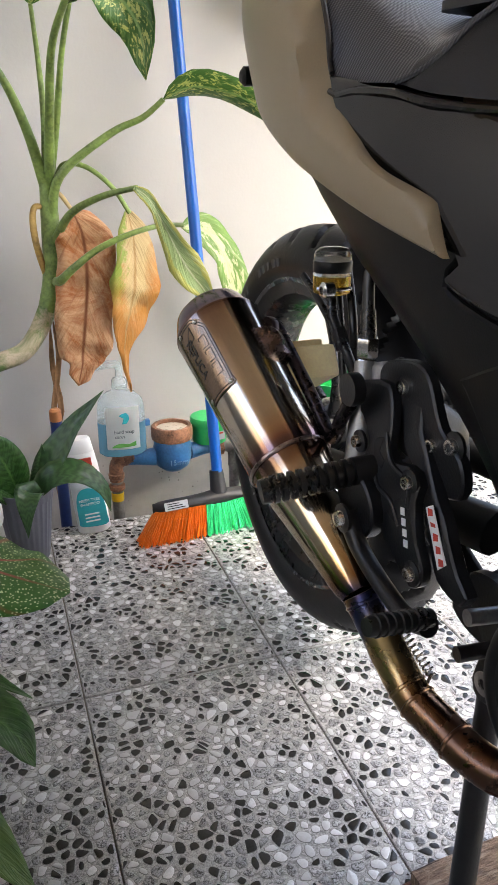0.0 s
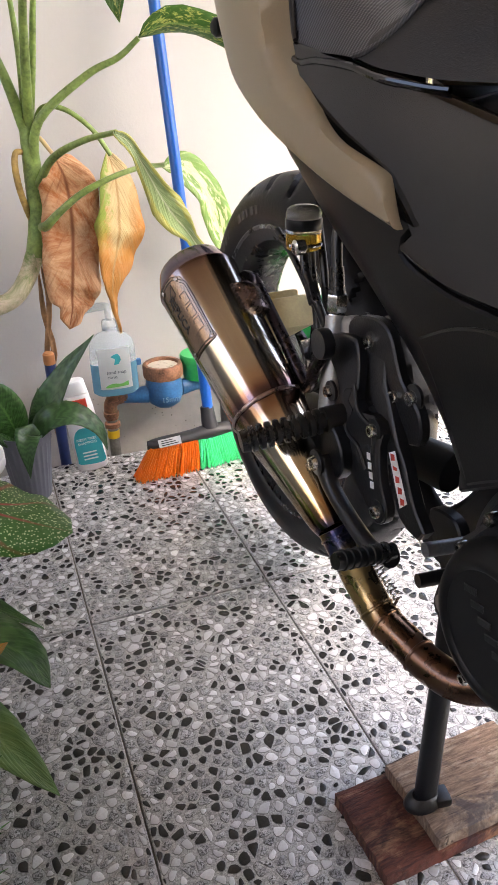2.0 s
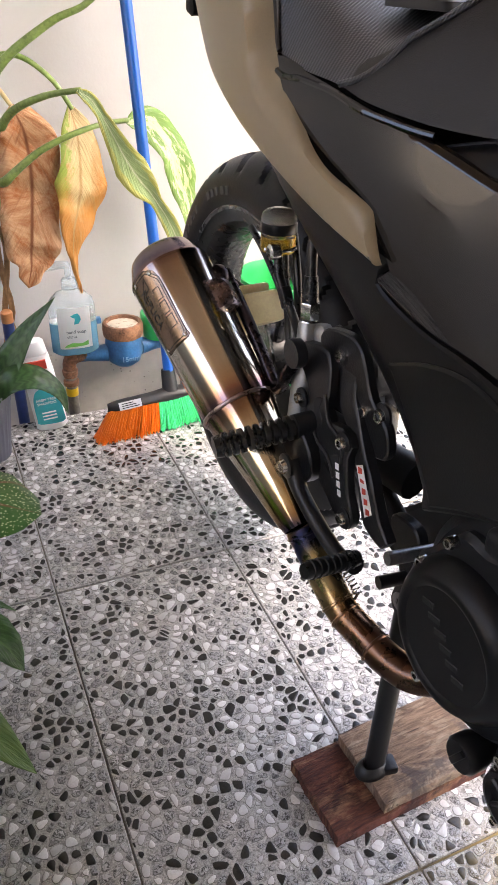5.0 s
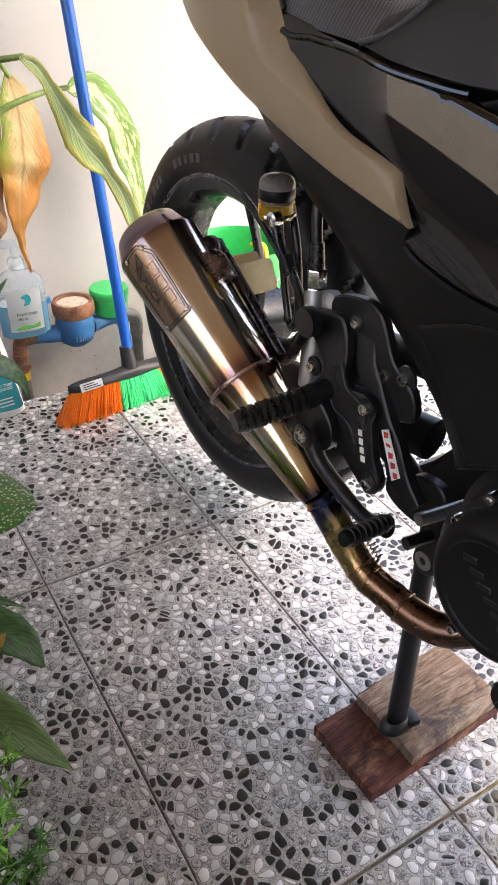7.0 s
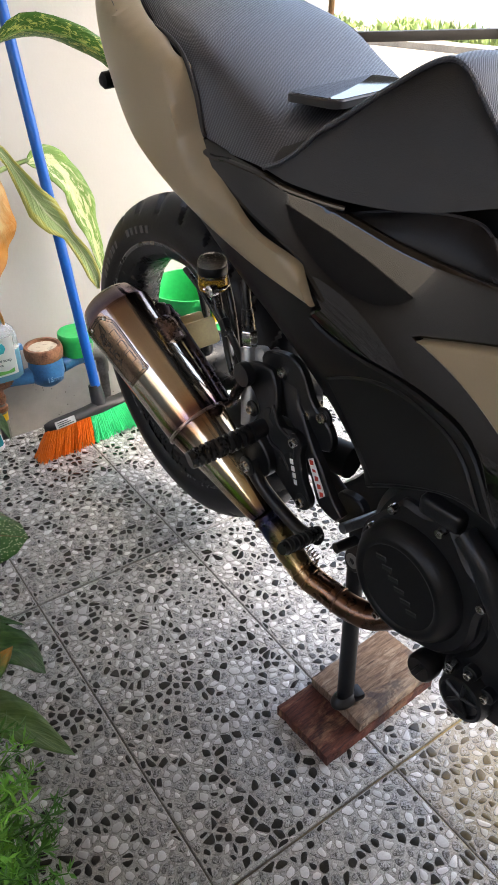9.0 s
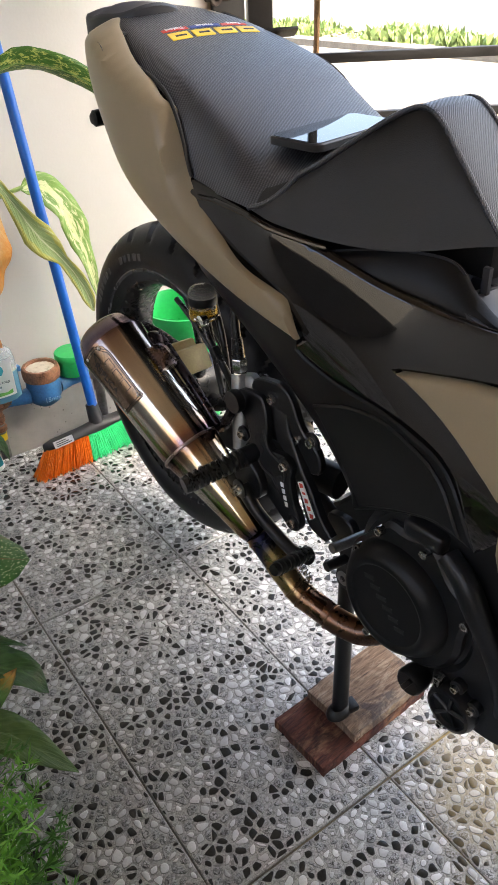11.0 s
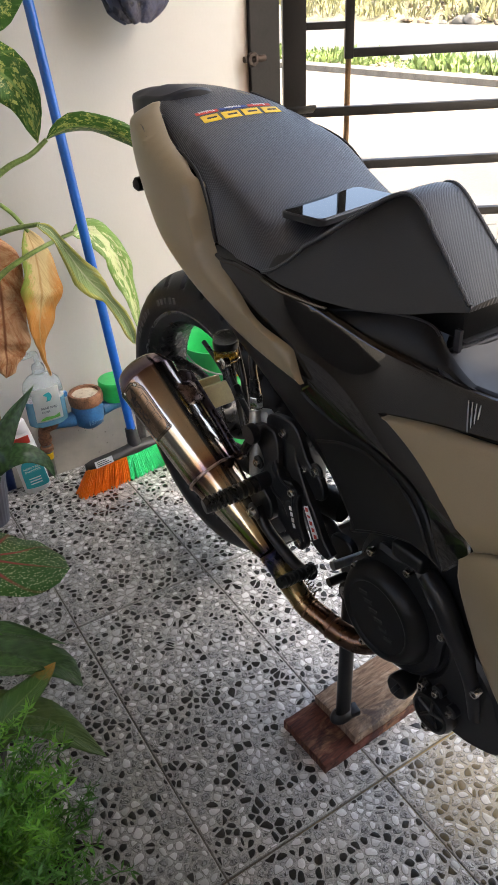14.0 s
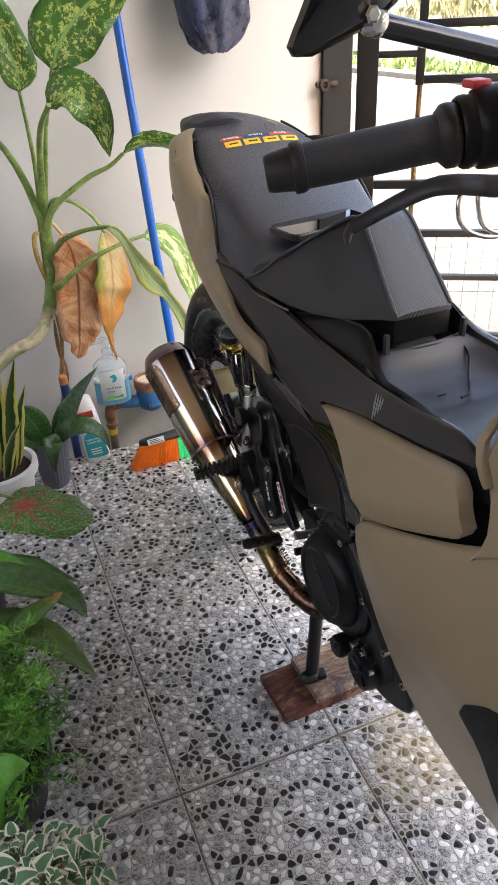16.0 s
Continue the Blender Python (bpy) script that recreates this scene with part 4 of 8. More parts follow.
part("foot_tab", box((0.012, -0.012, 0.0), (0.030, 0.010, 0.012), 0.003, Matrix.Translation(loc(0.294, -0.492, 0.040)) @ pose(0, 0, 0, 0, 0, -12)), M_CAST, stand)

side_plate("pivot_bracket", [(-0.335, 0.300), (-0.345, 0.278), (-0.40, 0.270), (-0.54, 0.30), (-0.54, 0.43), (-0.455, 0.43), (-0.40, 0.368), (-0.36, 0.328)], 0.045, 0.09, M_MATTE, bike, "dark swing arm pivot bracket", 0.006)

# swing arm, brake caliper
for s in (-1, 1):
    part("swing_arm", tube([(s * 0.088, 0.05, 0.353), (s * 0.088, -0.10, 0.375), (s * 0.07, -0.42, 0.42)], [0.018, 0.020, 0.024], 12, flat=0.7), M_MATTE, bike, "black swing arm")
part("axle_nut", lathe([(0.012, 0), (0.012, 0.014), (0.009, 0.018)], 6, pose(-0.104, 0.04, 0.353, 0, -90, 0)), M_CHROME, wheel)
CAL = Vector((-0.122, -0.112, 0.498))
TILT = Matrix.Translation(CAL) @ pose(0, 0, 0, -28, 0, 0)
caliper = part("brake_caliper", box((-0.018, -0.040, -0.020), (0.034, 0.042, 0.020), 0.007, TILT), M_GOLD, bike, "pale gold brake caliper")
for y0, z0 in ((-0.024, -0.014), (0.014, -0.008)):
    part("piston_housing", box((-0.030, y0 - 0.017, z0 - 0.016), (-0.010, y0 + 0.015, z0 + 0.018), 0.006, TILT), M_GOLD, caliper)
    part("pad_pin", tube([TILT @ Vector((-0.033, y0, z0 + 0.004)), TILT @ Vector((-0.026, y0, z0 + 0.004))], [0.0055, 0.0065], 12), M_GOLD, caliper)
part("bridge", box((-0.024, -0.018, 0.012), (0.030, 0.022, 0.032), 0.005, TILT), M_GOLD, caliper)
part("bleed_nipple", tube([TILT @ Vector((-0.012, 0.036, 0.014)), TILT @ Vector((-0.014, 0.044, 0.030))], [0.0045, 0.003], 10), M_CHROME, caliper)

# brake fluid bottle, master cylinder and hoses
RES = loc(0.277, -0.196, 0.600)
bottle = part("fluid_bottle", lathe([(0.0150, 0.0), (0.0190, 0.002), (0.0200, 0.006), (0.0200, 0.0195)], 28, Matrix.Translation(RES)), M_AMBER, bike, "clear bottle of amber brake fluid")
part("air_gap", lathe([(0.0200, 0.0198), (0.0200, 0.0235)], 28, Matrix.Translation(RES), caps=False), M_SMOKE, bottle, "clear plastic above the fluid")
part("cap_ring", lathe([(0.0202, 0.0235), (0.0206, 0.0245), (0.0206, 0.0340), (0.0200, 0.0350)], 12, Matrix.Translation(RES)), M_MATTE, bottle, "black faceted cap ring")
part("dome", lathe([(0.0198, 0.0352), (0.0198, 0.0400), (0.0180, 0.0445), (0.0140, 0.0475), (0.0080, 0.0488), (0.0001, 0.0490)], 24, Matrix.Translation(RES), caps=False), M_SMOKE, bottle, "smoky clear dome cap")
part("clip", lathe([(0.0085, -0.006), (0.0085, 0.004), (0.0060, 0.006), (0.0040, 0.006), (0.0036, 0.003), (0.0001, 0.003)], 14, Matrix.Translation(RES) @ pose(-0.016, -0.019, 0.008, 0, -90, 0)), M_CHROME, bottle, "chrome clamp bolt")
part("clamp_band", tube([RES + Vector((0.0215 * math.cos(a), 0.0215 * math.sin(a), 0.008)) for a in (radians(200 + 8 * k) for k in range(14))], 0.0022, 8), M_CHROME, bottle, "steel clamp band")
master = side_plate("master_cylinder", [(-0.2600, 0.5376), (-0.2901, 0.5502), (-0.3044, 0.5430), (-0.3217, 0.5403), (-0.3199, 0.5304), (-0.2978, 0.5277), (-0.2965, 0.5083), (-0.3083, 0.4943), (-0.3078, 0.4762), (-0.3229, 0.4685), (-0.3120, 0.4517), (-0.2944, 0.4500), (-0.2849, 0.4669), (-0.2863, 0.4805), (-0.2766, 0.5021), (-0.2709, 0.5197)], 0.146, 0.014, M_ALU, bike, "grey cast master cylinder", 0.004, 0.006, lean=0.2)
part("barrel", tube([(-0.147, -0.297, 0.449), (-0.138, -0.289, 0.492), (-0.126, -0.270, 0.546)], [0.0115, 0.0125, 0.0105], 18), M_ALU, master)
for z0, z1, r in ((0.556, 0.563, 0.0105), (0.565, 0.584, 0.0115)):
    part("fitting", lathe([(r * 0.9, z0), (r, z0 + 0.0015), (r, z1 - 0.0015), (r * 0.9, z1)], 6, pose(-0.123, -0.268, -0.014)), M_CHROME, master, "steel hose fitting")
part("boot", tube([(-0.123, -0.267, 0.568), (-0.121, -0.262, 0.596)], [0.0095, 0.0075], 12), M_PEG, master)
part("guide_block", box((-0.006, -0.007, -0.012), (0.006, 0.007, 0.012), 0.003, pose(-0.130, -0.226, 0.560, -35, 0, 0)), M_PEG, bike, "black hose guide")
for pts, r in (([RES + Vector((0, 0, 0.002)), RES + Vector((-0.004, -0.014, -0.022)), (-0.13, -0.232, 0.556), (-0.122, -0.250, 0.515), (-0.120, -0.266, 0.455)], 0.0052),
               ([(-0.121, -0.262, 0.594), (-0.117, -0.254, 0.625), (-0.105, -0.246, 0.668)], 0.0062),
               ([(-0.128, -0.130, 0.612), (-0.128, -0.165, 0.594), (-0.130, -0.202, 0.573), (-0.132, -0.228, 0.556)], 0.0042),
               ([(-0.10, -0.158, 0.616), (-0.104, -0.182, 0.54), (-0.106, -0.196, 0.495), (-0.110, -0.212, 0.476), (-0.112, -0.226, 0.50), (-0.108, -0.212, 0.57), (-0.10, -0.180, 0.625)], 0.0048)):
    part("brake_hose", tube(bezier(pts, 40), r, 12), M_PEG, bike, "black rubber hose")

# rear set: footpeg, pedal and bracket plates
rearset = side_plate("rear_set_plate", [(-0.2715, 0.5081), (-0.2754, 0.5284), (-0.2953, 0.5355), (-0.3140, 0.5400), (-0.3296, 0.5400), (-0.3409, 0.5275), (-0.3495, 0.5046), (-0.3531, 0.4855), (-0.3651, 0.4778), (-0.3844, 0.4821), (-0.3980, 0.4804), (-0.4070, 0.4718), (-0.4059, 0.4583), (-0.4121, 0.4441), (-0.4190, 0.4240), (-0.4310, 0.4050), (-0.4280, 0.3880), (-0.4140, 0.3790), (-0.4020, 0.3850), (-0.3810, 0.3980), (-0.3640, 0.4100), (-0.3500, 0.4280), (-0.3300, 0.4280), (-0.3100, 0.4250), (-0.3000, 0.4400), (-0.3106, 0.4609), (-0.3199, 0.4795), (-0.3091, 0.4941), (-0.2953, 0.5037)], 0.156, 0.010, M_CAST, bike, "black machined rear-set plate", 0.0018, lean=0.2)
side_plate("rear_set_arm", [(-0.3371, 0.5457), (-0.3519, 0.5539), (-0.3661, 0.5511), (-0.3740, 0.5394), (-0.3740, 0.5251), (-0.3782, 0.5109), (-0.3887, 0.5004), (-0.4023, 0.4848), (-0.4207, 0.4652), (-0.4415, 0.4475), (-0.4630, 0.4160), (-0.4780, 0.4020), (-0.4700, 0.3900), (-0.4460, 0.3930), (-0.4320, 0.4040), (-0.4170, 0.4400), (-0.4055, 0.4559), (-0.3959, 0.4677), (-0.3859, 0.4762), (-0.3724, 0.4822), (-0.3574, 0.4943), (-0.3486, 0.5144), (-0.3471, 0.5251), (-0.3372, 0.5322)], 0.146, 0.012, M_CAST, bike, "black bracket arm", 0.002, lean=0.2)
side_plate("inner_bracket", [(-0.30, 0.545), (-0.34, 0.565), (-0.375, 0.56), (-0.40, 0.52), (-0.43, 0.500), (-0.437, 0.475), (-0.42, 0.462), (-0.37, 0.475), (-0.33, 0.485)], 0.128, 0.010, M_CAST, bike, "black inner bracket plate", 0.002)
# Near-black patches on the plate stand for the shade inside its cut-outs.
for pts in ([(-0.3292, 0.4872), (-0.3418, 0.4941), (-0.3408, 0.4812), (-0.3515, 0.4752), (-0.3503, 0.4676), (-0.3371, 0.4718)], [(-0.3720, 0.4360), (-0.3906, 0.4550), (-0.4000, 0.4300)]):
    side_plate("slot", pts, 0.1566, 0.0012, M_SHADE_VENT, rearset, "dark patch laid on the plate for a shaded cut-out", 0.0003, 0.004, lean=0.2)
side_plate("pivot_bracket", [(-0.300, 0.452), (-0.335, 0.460), (-0.362, 0.440), (-0.365, 0.415), (-0.345, 0.395), (-0.322, 0.400), (-0.30, 0.425)], 0.168, 0.014, M_CAST, rearset)
for pts in ([(-0.345, 0.500), (-0.362, 0.478), (-0.392, 0.470), (-0.400, 0.450)], [(-0.336, 0.470), (-0.350, 0.452), (-0.376, 0.446), (-0.392, 0.430)]):
    part("rib", tube(bezier([(-0.156 + 0.2 * max(0.0, z - 0.44), y, z) for y, z in pts], 18), 0.0024, 8), M_CAST, rearset)
side_plate("sticker", [(-0.416, 0.457, 1), (-0.425, 0.463, 1), (-0.450, 0.419, 1), (-0.440, 0.409, 1)], 0.1472, 0.001, M_WHITE, bike, "white sticker with red marks", 0.0002)
for k in range(5):
    y, z = -0.4225 - k * 0.0051, 0.4555 - k * 0.0094
    h = 0.0042 if k != 1 else 0.0022
    side_plate("red_mark", [(y + 0.0028, z + h * 0.6, 1), (y - 0.0032, z + h * 0.9, 1), (y - 0.0045, z - h * 0.4, 1), (y + 0.0012, z - h, 1)], 0.1477, 0.0005, M_REDPRINT, rearset, "red block in place of lettering", 0.0001)
for k in range(4):
    y, z = -0.3960 - k * 0.0028, 0.446 - k * 0.0092
    side_plate("white_mark", [(y + 0.0030, z + 0.0030, 1), (y - 0.0030, z + 0.0044, 1), (y - 0.0042, z - 0.0026, 1), (y + 0.0018, z - 0.0038, 1)], 0.1568, 0.0005, M_WHITE, rearset, "white block in place of lettering", 0.0001)
for y, z, w, r in ((-0.2823, 0.5177, 0.1425, 0.010), (-0.3183, 0.5513, 0.1177, 0.008), (-0.3443, 0.5411, 0.1278, 0.0095), (-0.3910, 0.5006, 0.1259, 0.0095), (-0.4160, 0.5084, 0.1243, 0.0105), (-0.3948, 0.4718, 0.1506, 0.0092), (-0.4180, 0.3960, 0.1570, 0.0092), (-0.3095, 0.4803, 0.1519, 0.0088), (-0.3360, 0.4160, 0.1820, 0.0112)):
    bolt(y, z, w, r * 0.74, 0.006, rearset, M_CHROME)
    part("washer", lathe([(r * 0.7, -0.003), (r * 1.25, -0.003), (r * 1.25, 0.0), (r * 0.7, 0.001)], 20, pose(-w, y, z, 0, -90, 0), caps=False), M_CAST, rearset)
P0, P1 = loc(0.252, -0.340, 0.462), loc(0.152, -0.330, 0.449)
peg = part("footpeg", tube([P0, P1], 0.0085, 16), M_PEG, bike, "black knurled footpeg")
for k in range(9):
    c = P0.lerp(P1, 0.22 + 0.085 * k)
    d = (P1 - P0).normalized()
    part("ridge", lathe([(0.009, -0.0032), (0.0135, -0.0022), (0.0135, 0.0022), (0.009, 0.0032)], 12, along(c, c + d)), M_PEG, peg)
part("end_knob", tube([P0.lerp(P1, 0.95), P0.lerp(P1, 1.03)], [0.0125, 0.0115], 16), M_PEG, peg)
part("peg_mount", tube([P0 + Vector((0.03, 0, 0)), P0.lerp(P1, 0.16)], 0.0135, 14), M_CAST, peg)
pedal = part("brake_pedal", tube(bezier([(-0.172, -0.332, 0.418), (-0.172, -0.36, 0.39), (-0.172, -0.43, 0.368), (-0.172, -0.468, 0.378)], 20), [0.0115, 0.009, 0.0085, 0.010], 12), M_CAST, bike, "black brake pedal")
Q0, Q1 = loc(0.246, -0.470, 0.382), loc(0.182, -0.479, 0.393)
pad = part("pad", tube([Q0, Q0.lerp(Q1, 0.95), Q1], [0.0080, 0.0085, 0.0075], 14), M_PEG, pedal, "ribbed rubber pedal pad")
for k in range(7):
    c = Q0.lerp(Q1, 0.15 + 0.12 * k)
    part("ridge", lathe([(0.0075, -0.0022), (0.0098, -0.0012), (0.0098, 0.0012), (0.0075, 0.0022)], 12, along(c, c + (Q1 - Q0))), M_PEG, pad)
part("silver_bolt", tube([loc(0.33, -0.492, 0.384), loc(0.268, -0.488, 0.388)], 0.0072, 12), M_DSTEEL, bike, "grey steel bolt end")
part("stand_pin", tube([loc(0.34, -0.475, 0.337), loc(0.276, -0.470, 0.338)], 0.0072, 12), M_CAST, bike, "dark steel pin")
part("link_arm", tube([loc(0.32, -0.36, 0.40), loc(0.33, -0.45, 0.35)], [0.016, 0.013], 10, flat=0.6), M_CAST, bike, "black linkage arm")

lug = side_plate("stand_lug", [(-0.430, 0.392), (-0.471, 0.398), (-0.486, 0.360), (-0.489, 0.329), (-0.481, 0.288), (-0.461, 0.278), (-0.449, 0.293), (-0.456, 0.334), (-0.440, 0.357)], 0.105, 0.012, M_CAST, bike, "black stand bracket lug")
part("washer", lathe([(0.005, 0.0), (0.0115, 0.0), (0.0115, 0.0015), (0.005, 0.002)], 22, pose(-0.105, -0.466, 0.299, 0, -90, 0), caps=False), M_ALU, lug, "grey steel washer")
for y, z in ((-0.550, 0.458), (-0.520, 0.412)):
    bolt(y, z, 0.136, 0.006, 0.006, engine)

# exhaust hanger, name plate, spring
M_HANGER = worn("heat_darkened_steel", (0.055, 0.042, 0.045), 0.28, 0.9, vary=0.3, big=20, fine=200)
EAR, EYE_H = loc(0.232, -0.120, 0.552), loc(0.247, -0.116, 0.554)


def at_muffler(f, a, out=0.0):
    r = float(np.interp(f, (0.43, 1.0), (0.0450, 0.0520))) + out
    return Vector((r * math.cos(a), r * math.sin(a), LM * f))


TOAX = AX.inverted()
ear = TOAX @ EAR
mid = TOAX @ loc(0.206, -0.166, 0.546)
a0 = math.atan2(mid.y, mid.x) + 0.50
bm = bmesh.new()
rows = []
for i in range(9):
    f = 0.70 + 0.0125 * i
    rows.append([bm.verts.new(at_muffler(f, a0 - 0.46 + 0.06 * math.sin(i * 2.1), 0.0004)), bm.verts.new(at_muffler(f, a0 - 0.36, 0.006)), bm.verts.new(at_muffler(f, a0 - 0.15, 0.010 + 0.006 * math.sin(math.pi * i / 8))), bm.verts.new(at_muffler(f, a0 + 0.2, 0.012)), bm.verts.new(at_muffler(f, a0 + 0.34, 0.0004))])
for p, q in zip(rows, rows[1:]):
    for j in range(4):
        bm.faces.new((p[j], p[j + 1], q[j + 1], q[j]))
bm.faces.new(rows[0][::-1]), bm.faces.new(rows[-1])
bracket = part("hanger_bracket", bm, worn("brown_bracket_steel", (0.16, 0.115, 0.105), 0.28, 0.9, vary=0.4, big=60, fine=300), muffler, "heat-darkened hanger bracket welded to the muffler")
for i in range(9):
    c = at_muffler(0.70 + 0.0125 * i, a0 - 0.47, 0.0006)
    part("weld_bead", lathe([(0.0001, -0.0022), (0.0020, -0.0014), (0.0026, 0.0), (0.0020, 0.0014), (0.0001, 0.0022)], 8, Matrix.Translation(c), caps=False), M_HANGER, bracket)
ear_m = along(EAR + Vector((0.008, 0, -0.004)), EAR + Vector((-0.020, -0.004, 0.004)))
ring_lug = part("ear", lathe([(0.006, 0.0), (0.0145, 0.0), (0.0155, 0.002), (0.0155, 0.008), (0.0145, 0.010), (0.006, 0.010), (0.006, 0.0)], 24, ear_m, caps=False), M_HANGER, bike, "dark bracket ear with a bolt hole")
part("ear_bolt", lathe([(0.0075, 0.008), (0.0085, 0.010), (0.0085, 0.015), (0.006, 0.017), (0.0001, 0.017)], 6, ear_m, caps=False), M_CHROME, ring_lug)
B_END = Vector((-0.150, -0.303, 0.531))
rod = part("hanger_rod", tube(bezier([EYE_H, EYE_H.lerp(loc(0.252, -0.262, 0.466), 0.33), EYE_H.lerp(loc(0.252, -0.262, 0.466), 0.66), loc(0.251, -0.258, 0.468), loc(0.250, -0.276, 0.474), loc(0.247, -0.292, 0.497), B_END], 66), 0.0072, 14), M_HANGER, bike, "heat-darkened steel exhaust hanger rod")
part("rod_eye", lathe([(0.005, -0.006), (0.0155, -0.006), (0.0165, 0.0), (0.0155, 0.006), (0.005, 0.006)], 22, pose(-0.158, -0.303, 0.531, 0, -90, 0)), M_CAST, rod)
view = (TOAX @ loc(-0.20, -0.95, 0.90))
ang = math.atan2(view.y, view.x) - 0.62


def on_muffler(u, z, d):
    r = float(np.interp(z, (LM * 0.43, LM), (0.0450, 0.0520))) + 0.0014 - d
    a = ang + u / 0.05
    return Vector((r * math.cos(a), r * math.sin(a), z))


def engraved(strokes, name, mat, lift=0.0004, w=0.00038):
    """Thin lines on the curved plate, given as (u, f) pairs."""
    bm = bmesh.new()
    for p, q in strokes:
        p, q = Vector((p[0], p[1] * LM)), Vector((q[0], q[1] * LM))
        n = Vector((p.y - q.y, q.x - p.x)).normalized() * w
        k = 6
        for i in range(k):
            a, b = p.lerp(q, i / k), p.lerp(q, (i + 1) / k)
            bm.faces.new([bm.verts.new(on_muffler(c.x, c.y, -lift)) for c in (a - n, b - n, b + n, a + n)])
    return part(name, bm, mat, nameplate, "dark engraved outline", False)


EDGE = [(-0.021, 0.655), (-0.0225, 0.68), (-0.0225, 0.895), (-0.016, 0.922), (0.010, 0.922), (0.0225, 0.875), (0.0225, 0.69), (0.0215, 0.655)]
M_PLATE = worn("brushed_name_plate", (0.26, 0.19, 0.14), 0.22, 1.0, vary=0.15, big=25, fine=300)
nameplate = part("name_plate", shell([(u, LM * f) for u, f in EDGE], on_muffler, 0.0016, 0.006, 0.0008), M_PLATE, muffler, "riveted steel name plate with an engraved border")
BORD = [(u * 0.90, 0.79 + (f - 0.79) * 0.93) for u, f in EDGE]
engraved(list(zip(BORD, BORD[1:] + BORD[:1])), "engraved_border", M_INK, 0.0003, 0.0004)
engraved(list(zip(EDGE, EDGE[1:] + EDGE[:1])), "plate_edge", M_INK, 0.0002, 0.0004)
for u, f in ((-0.0185, 0.668), (0.0185, 0.668), (-0.014, 0.911), (0.014, 0.905)):
    p, q = on_muffler(u, LM * f, 0), on_muffler(u, LM * f, -0.01)
    part("rivet", lathe([(0.0030, 0), (0.0030, 0.0008), (0.0019, 0.0018), (0.0001, 0.002)], 10, along(p, q), caps=False), M_CHROME, nameplate)
word = words("REPLICA", 0.0140, Matrix(), M_INK, nameplate, "lettering", 0.0003)
for v in word.data.vertices:
    u, w, d = v.co
    v.co = on_muffler(-0.007 + w, LM * 0.805 - u, -0.0004 - d * 0.5)
LOGO = [((-0.016, 0.835), (0.004, 0.905)), ((0.004, 0.905), (0.004, 0.865)), ((0.004, 0.865), (-0.008, 0.850)), ((-0.016, 0.835), (-0.008, 0.850))]
for f in (0.850, 0.800, 0.750):
    LOGO += [((0.0075, f), (0.0165, f)), ((0.0165, f), (0.0165, f - 0.040)), ((0.0075, f), (0.0075, f - 0.012)), ((0.0165, f - 0.040), (0.0075, f - 0.040))]
engraved(LOGO, "engraved_logo_shape", M_INK)
S0, S1 = Vector((-0.140, -0.339, 0.328)), Vector((-0.132, -0.428, 0.290))
d = (S1 - S0).normalized()
s1 = d.orthogonal().normalized()
s2 = d.cross(s1)
part("exhaust_spring", tube([S0.lerp(S1, i / 160) + (s1 * math.cos(i * 0.72) + s2 * math.sin(i * 0.72)) * 0.0045 for i in range(161)], 0.0011, 5), M_CHROME, bike, "coiled steel exhaust spring")
for p in (S0, S1):
    part("spring_hook", tube([p, p + Vector((-0.004, 0.0, -0.008)), p + Vector((-0.006, 0.004, -0.016))], 0.0018, 6), M_CHROME, bike)
for i in (2, 21, 25, 36):
    c, q = pipe_line[i], pipe_line[i + 1]
    part("pipe_weld", lathe([(0.0184, -0.002), (0.0199, -0.0008), (0.0199, 0.0008), (0.0184, 0.002)], 28, along(c, q), caps=False), M_PIPE, bike)

# tail top, strap, turn signal
part("tail_cap", shell([(-0.085, 0.0), (-0.075, 0.05), (-0.04, 0.085), (0.0, 0.095), (0.04, 0.085), (0.075, 0.05), (0.085, 0.0), (0.06, -0.06), (-0.06, -0.06)], lambda a, b, d: Vector((a * 0.62 - 0.028, 0.085 + b * 1.05, 0.968 + 0.3 * min(max(b - 0.03, 0.0), 0.04) - 2 * a * a - 1.2 * max(b, 0) ** 1.5 - d)), 0.03, 0.012, 0.004), M_TRAY, bike, "grey plastic tail cap")
for s in (-1, 1):
    if s < 0:
        part("strap_hook", box((-0.012, -0.020, -0.012), (0.012, 0.022, 0.010), 0.004, Matrix.Translation((s * 0.108, 0.004, 0.930))), M_MATTE, bike, "black strap hook")
    sig = part("turn_signal", tube([(s * 0.10, 0.055, 0.83), (s * 0.124, 0.058, 0.828), (s * 0.128, 0.058, 0.828)], [0.012, 0.0115, 0.007], 14), M_MATTE, bike, "small black turn signal")
part("tail_light", box((-0.05, 0.055, 0.84), (0.05, 0.085, 0.90), 0.01), M_RED, bike, "red tail light")
part("tail_inner", box((-0.11, -0.02, 0.80), (0.11, 0.055, 0.93), 0.02), M_MATTE, bike, "black inner tail")


def seat_height(u, y):
    _, wb, zb, ws, zs, zc = seat_row(y)
    a = math.asin(min(1.0, (abs(u) / ws)) ** (1 / 0.9)) if ws > 0 else 0
    return zs + (zc - zs) * math.cos(a) ** 1.2


def on_seat(u, v, d):
    return Vector((u, v, seat_height(u, v) + 0.0012 - d))


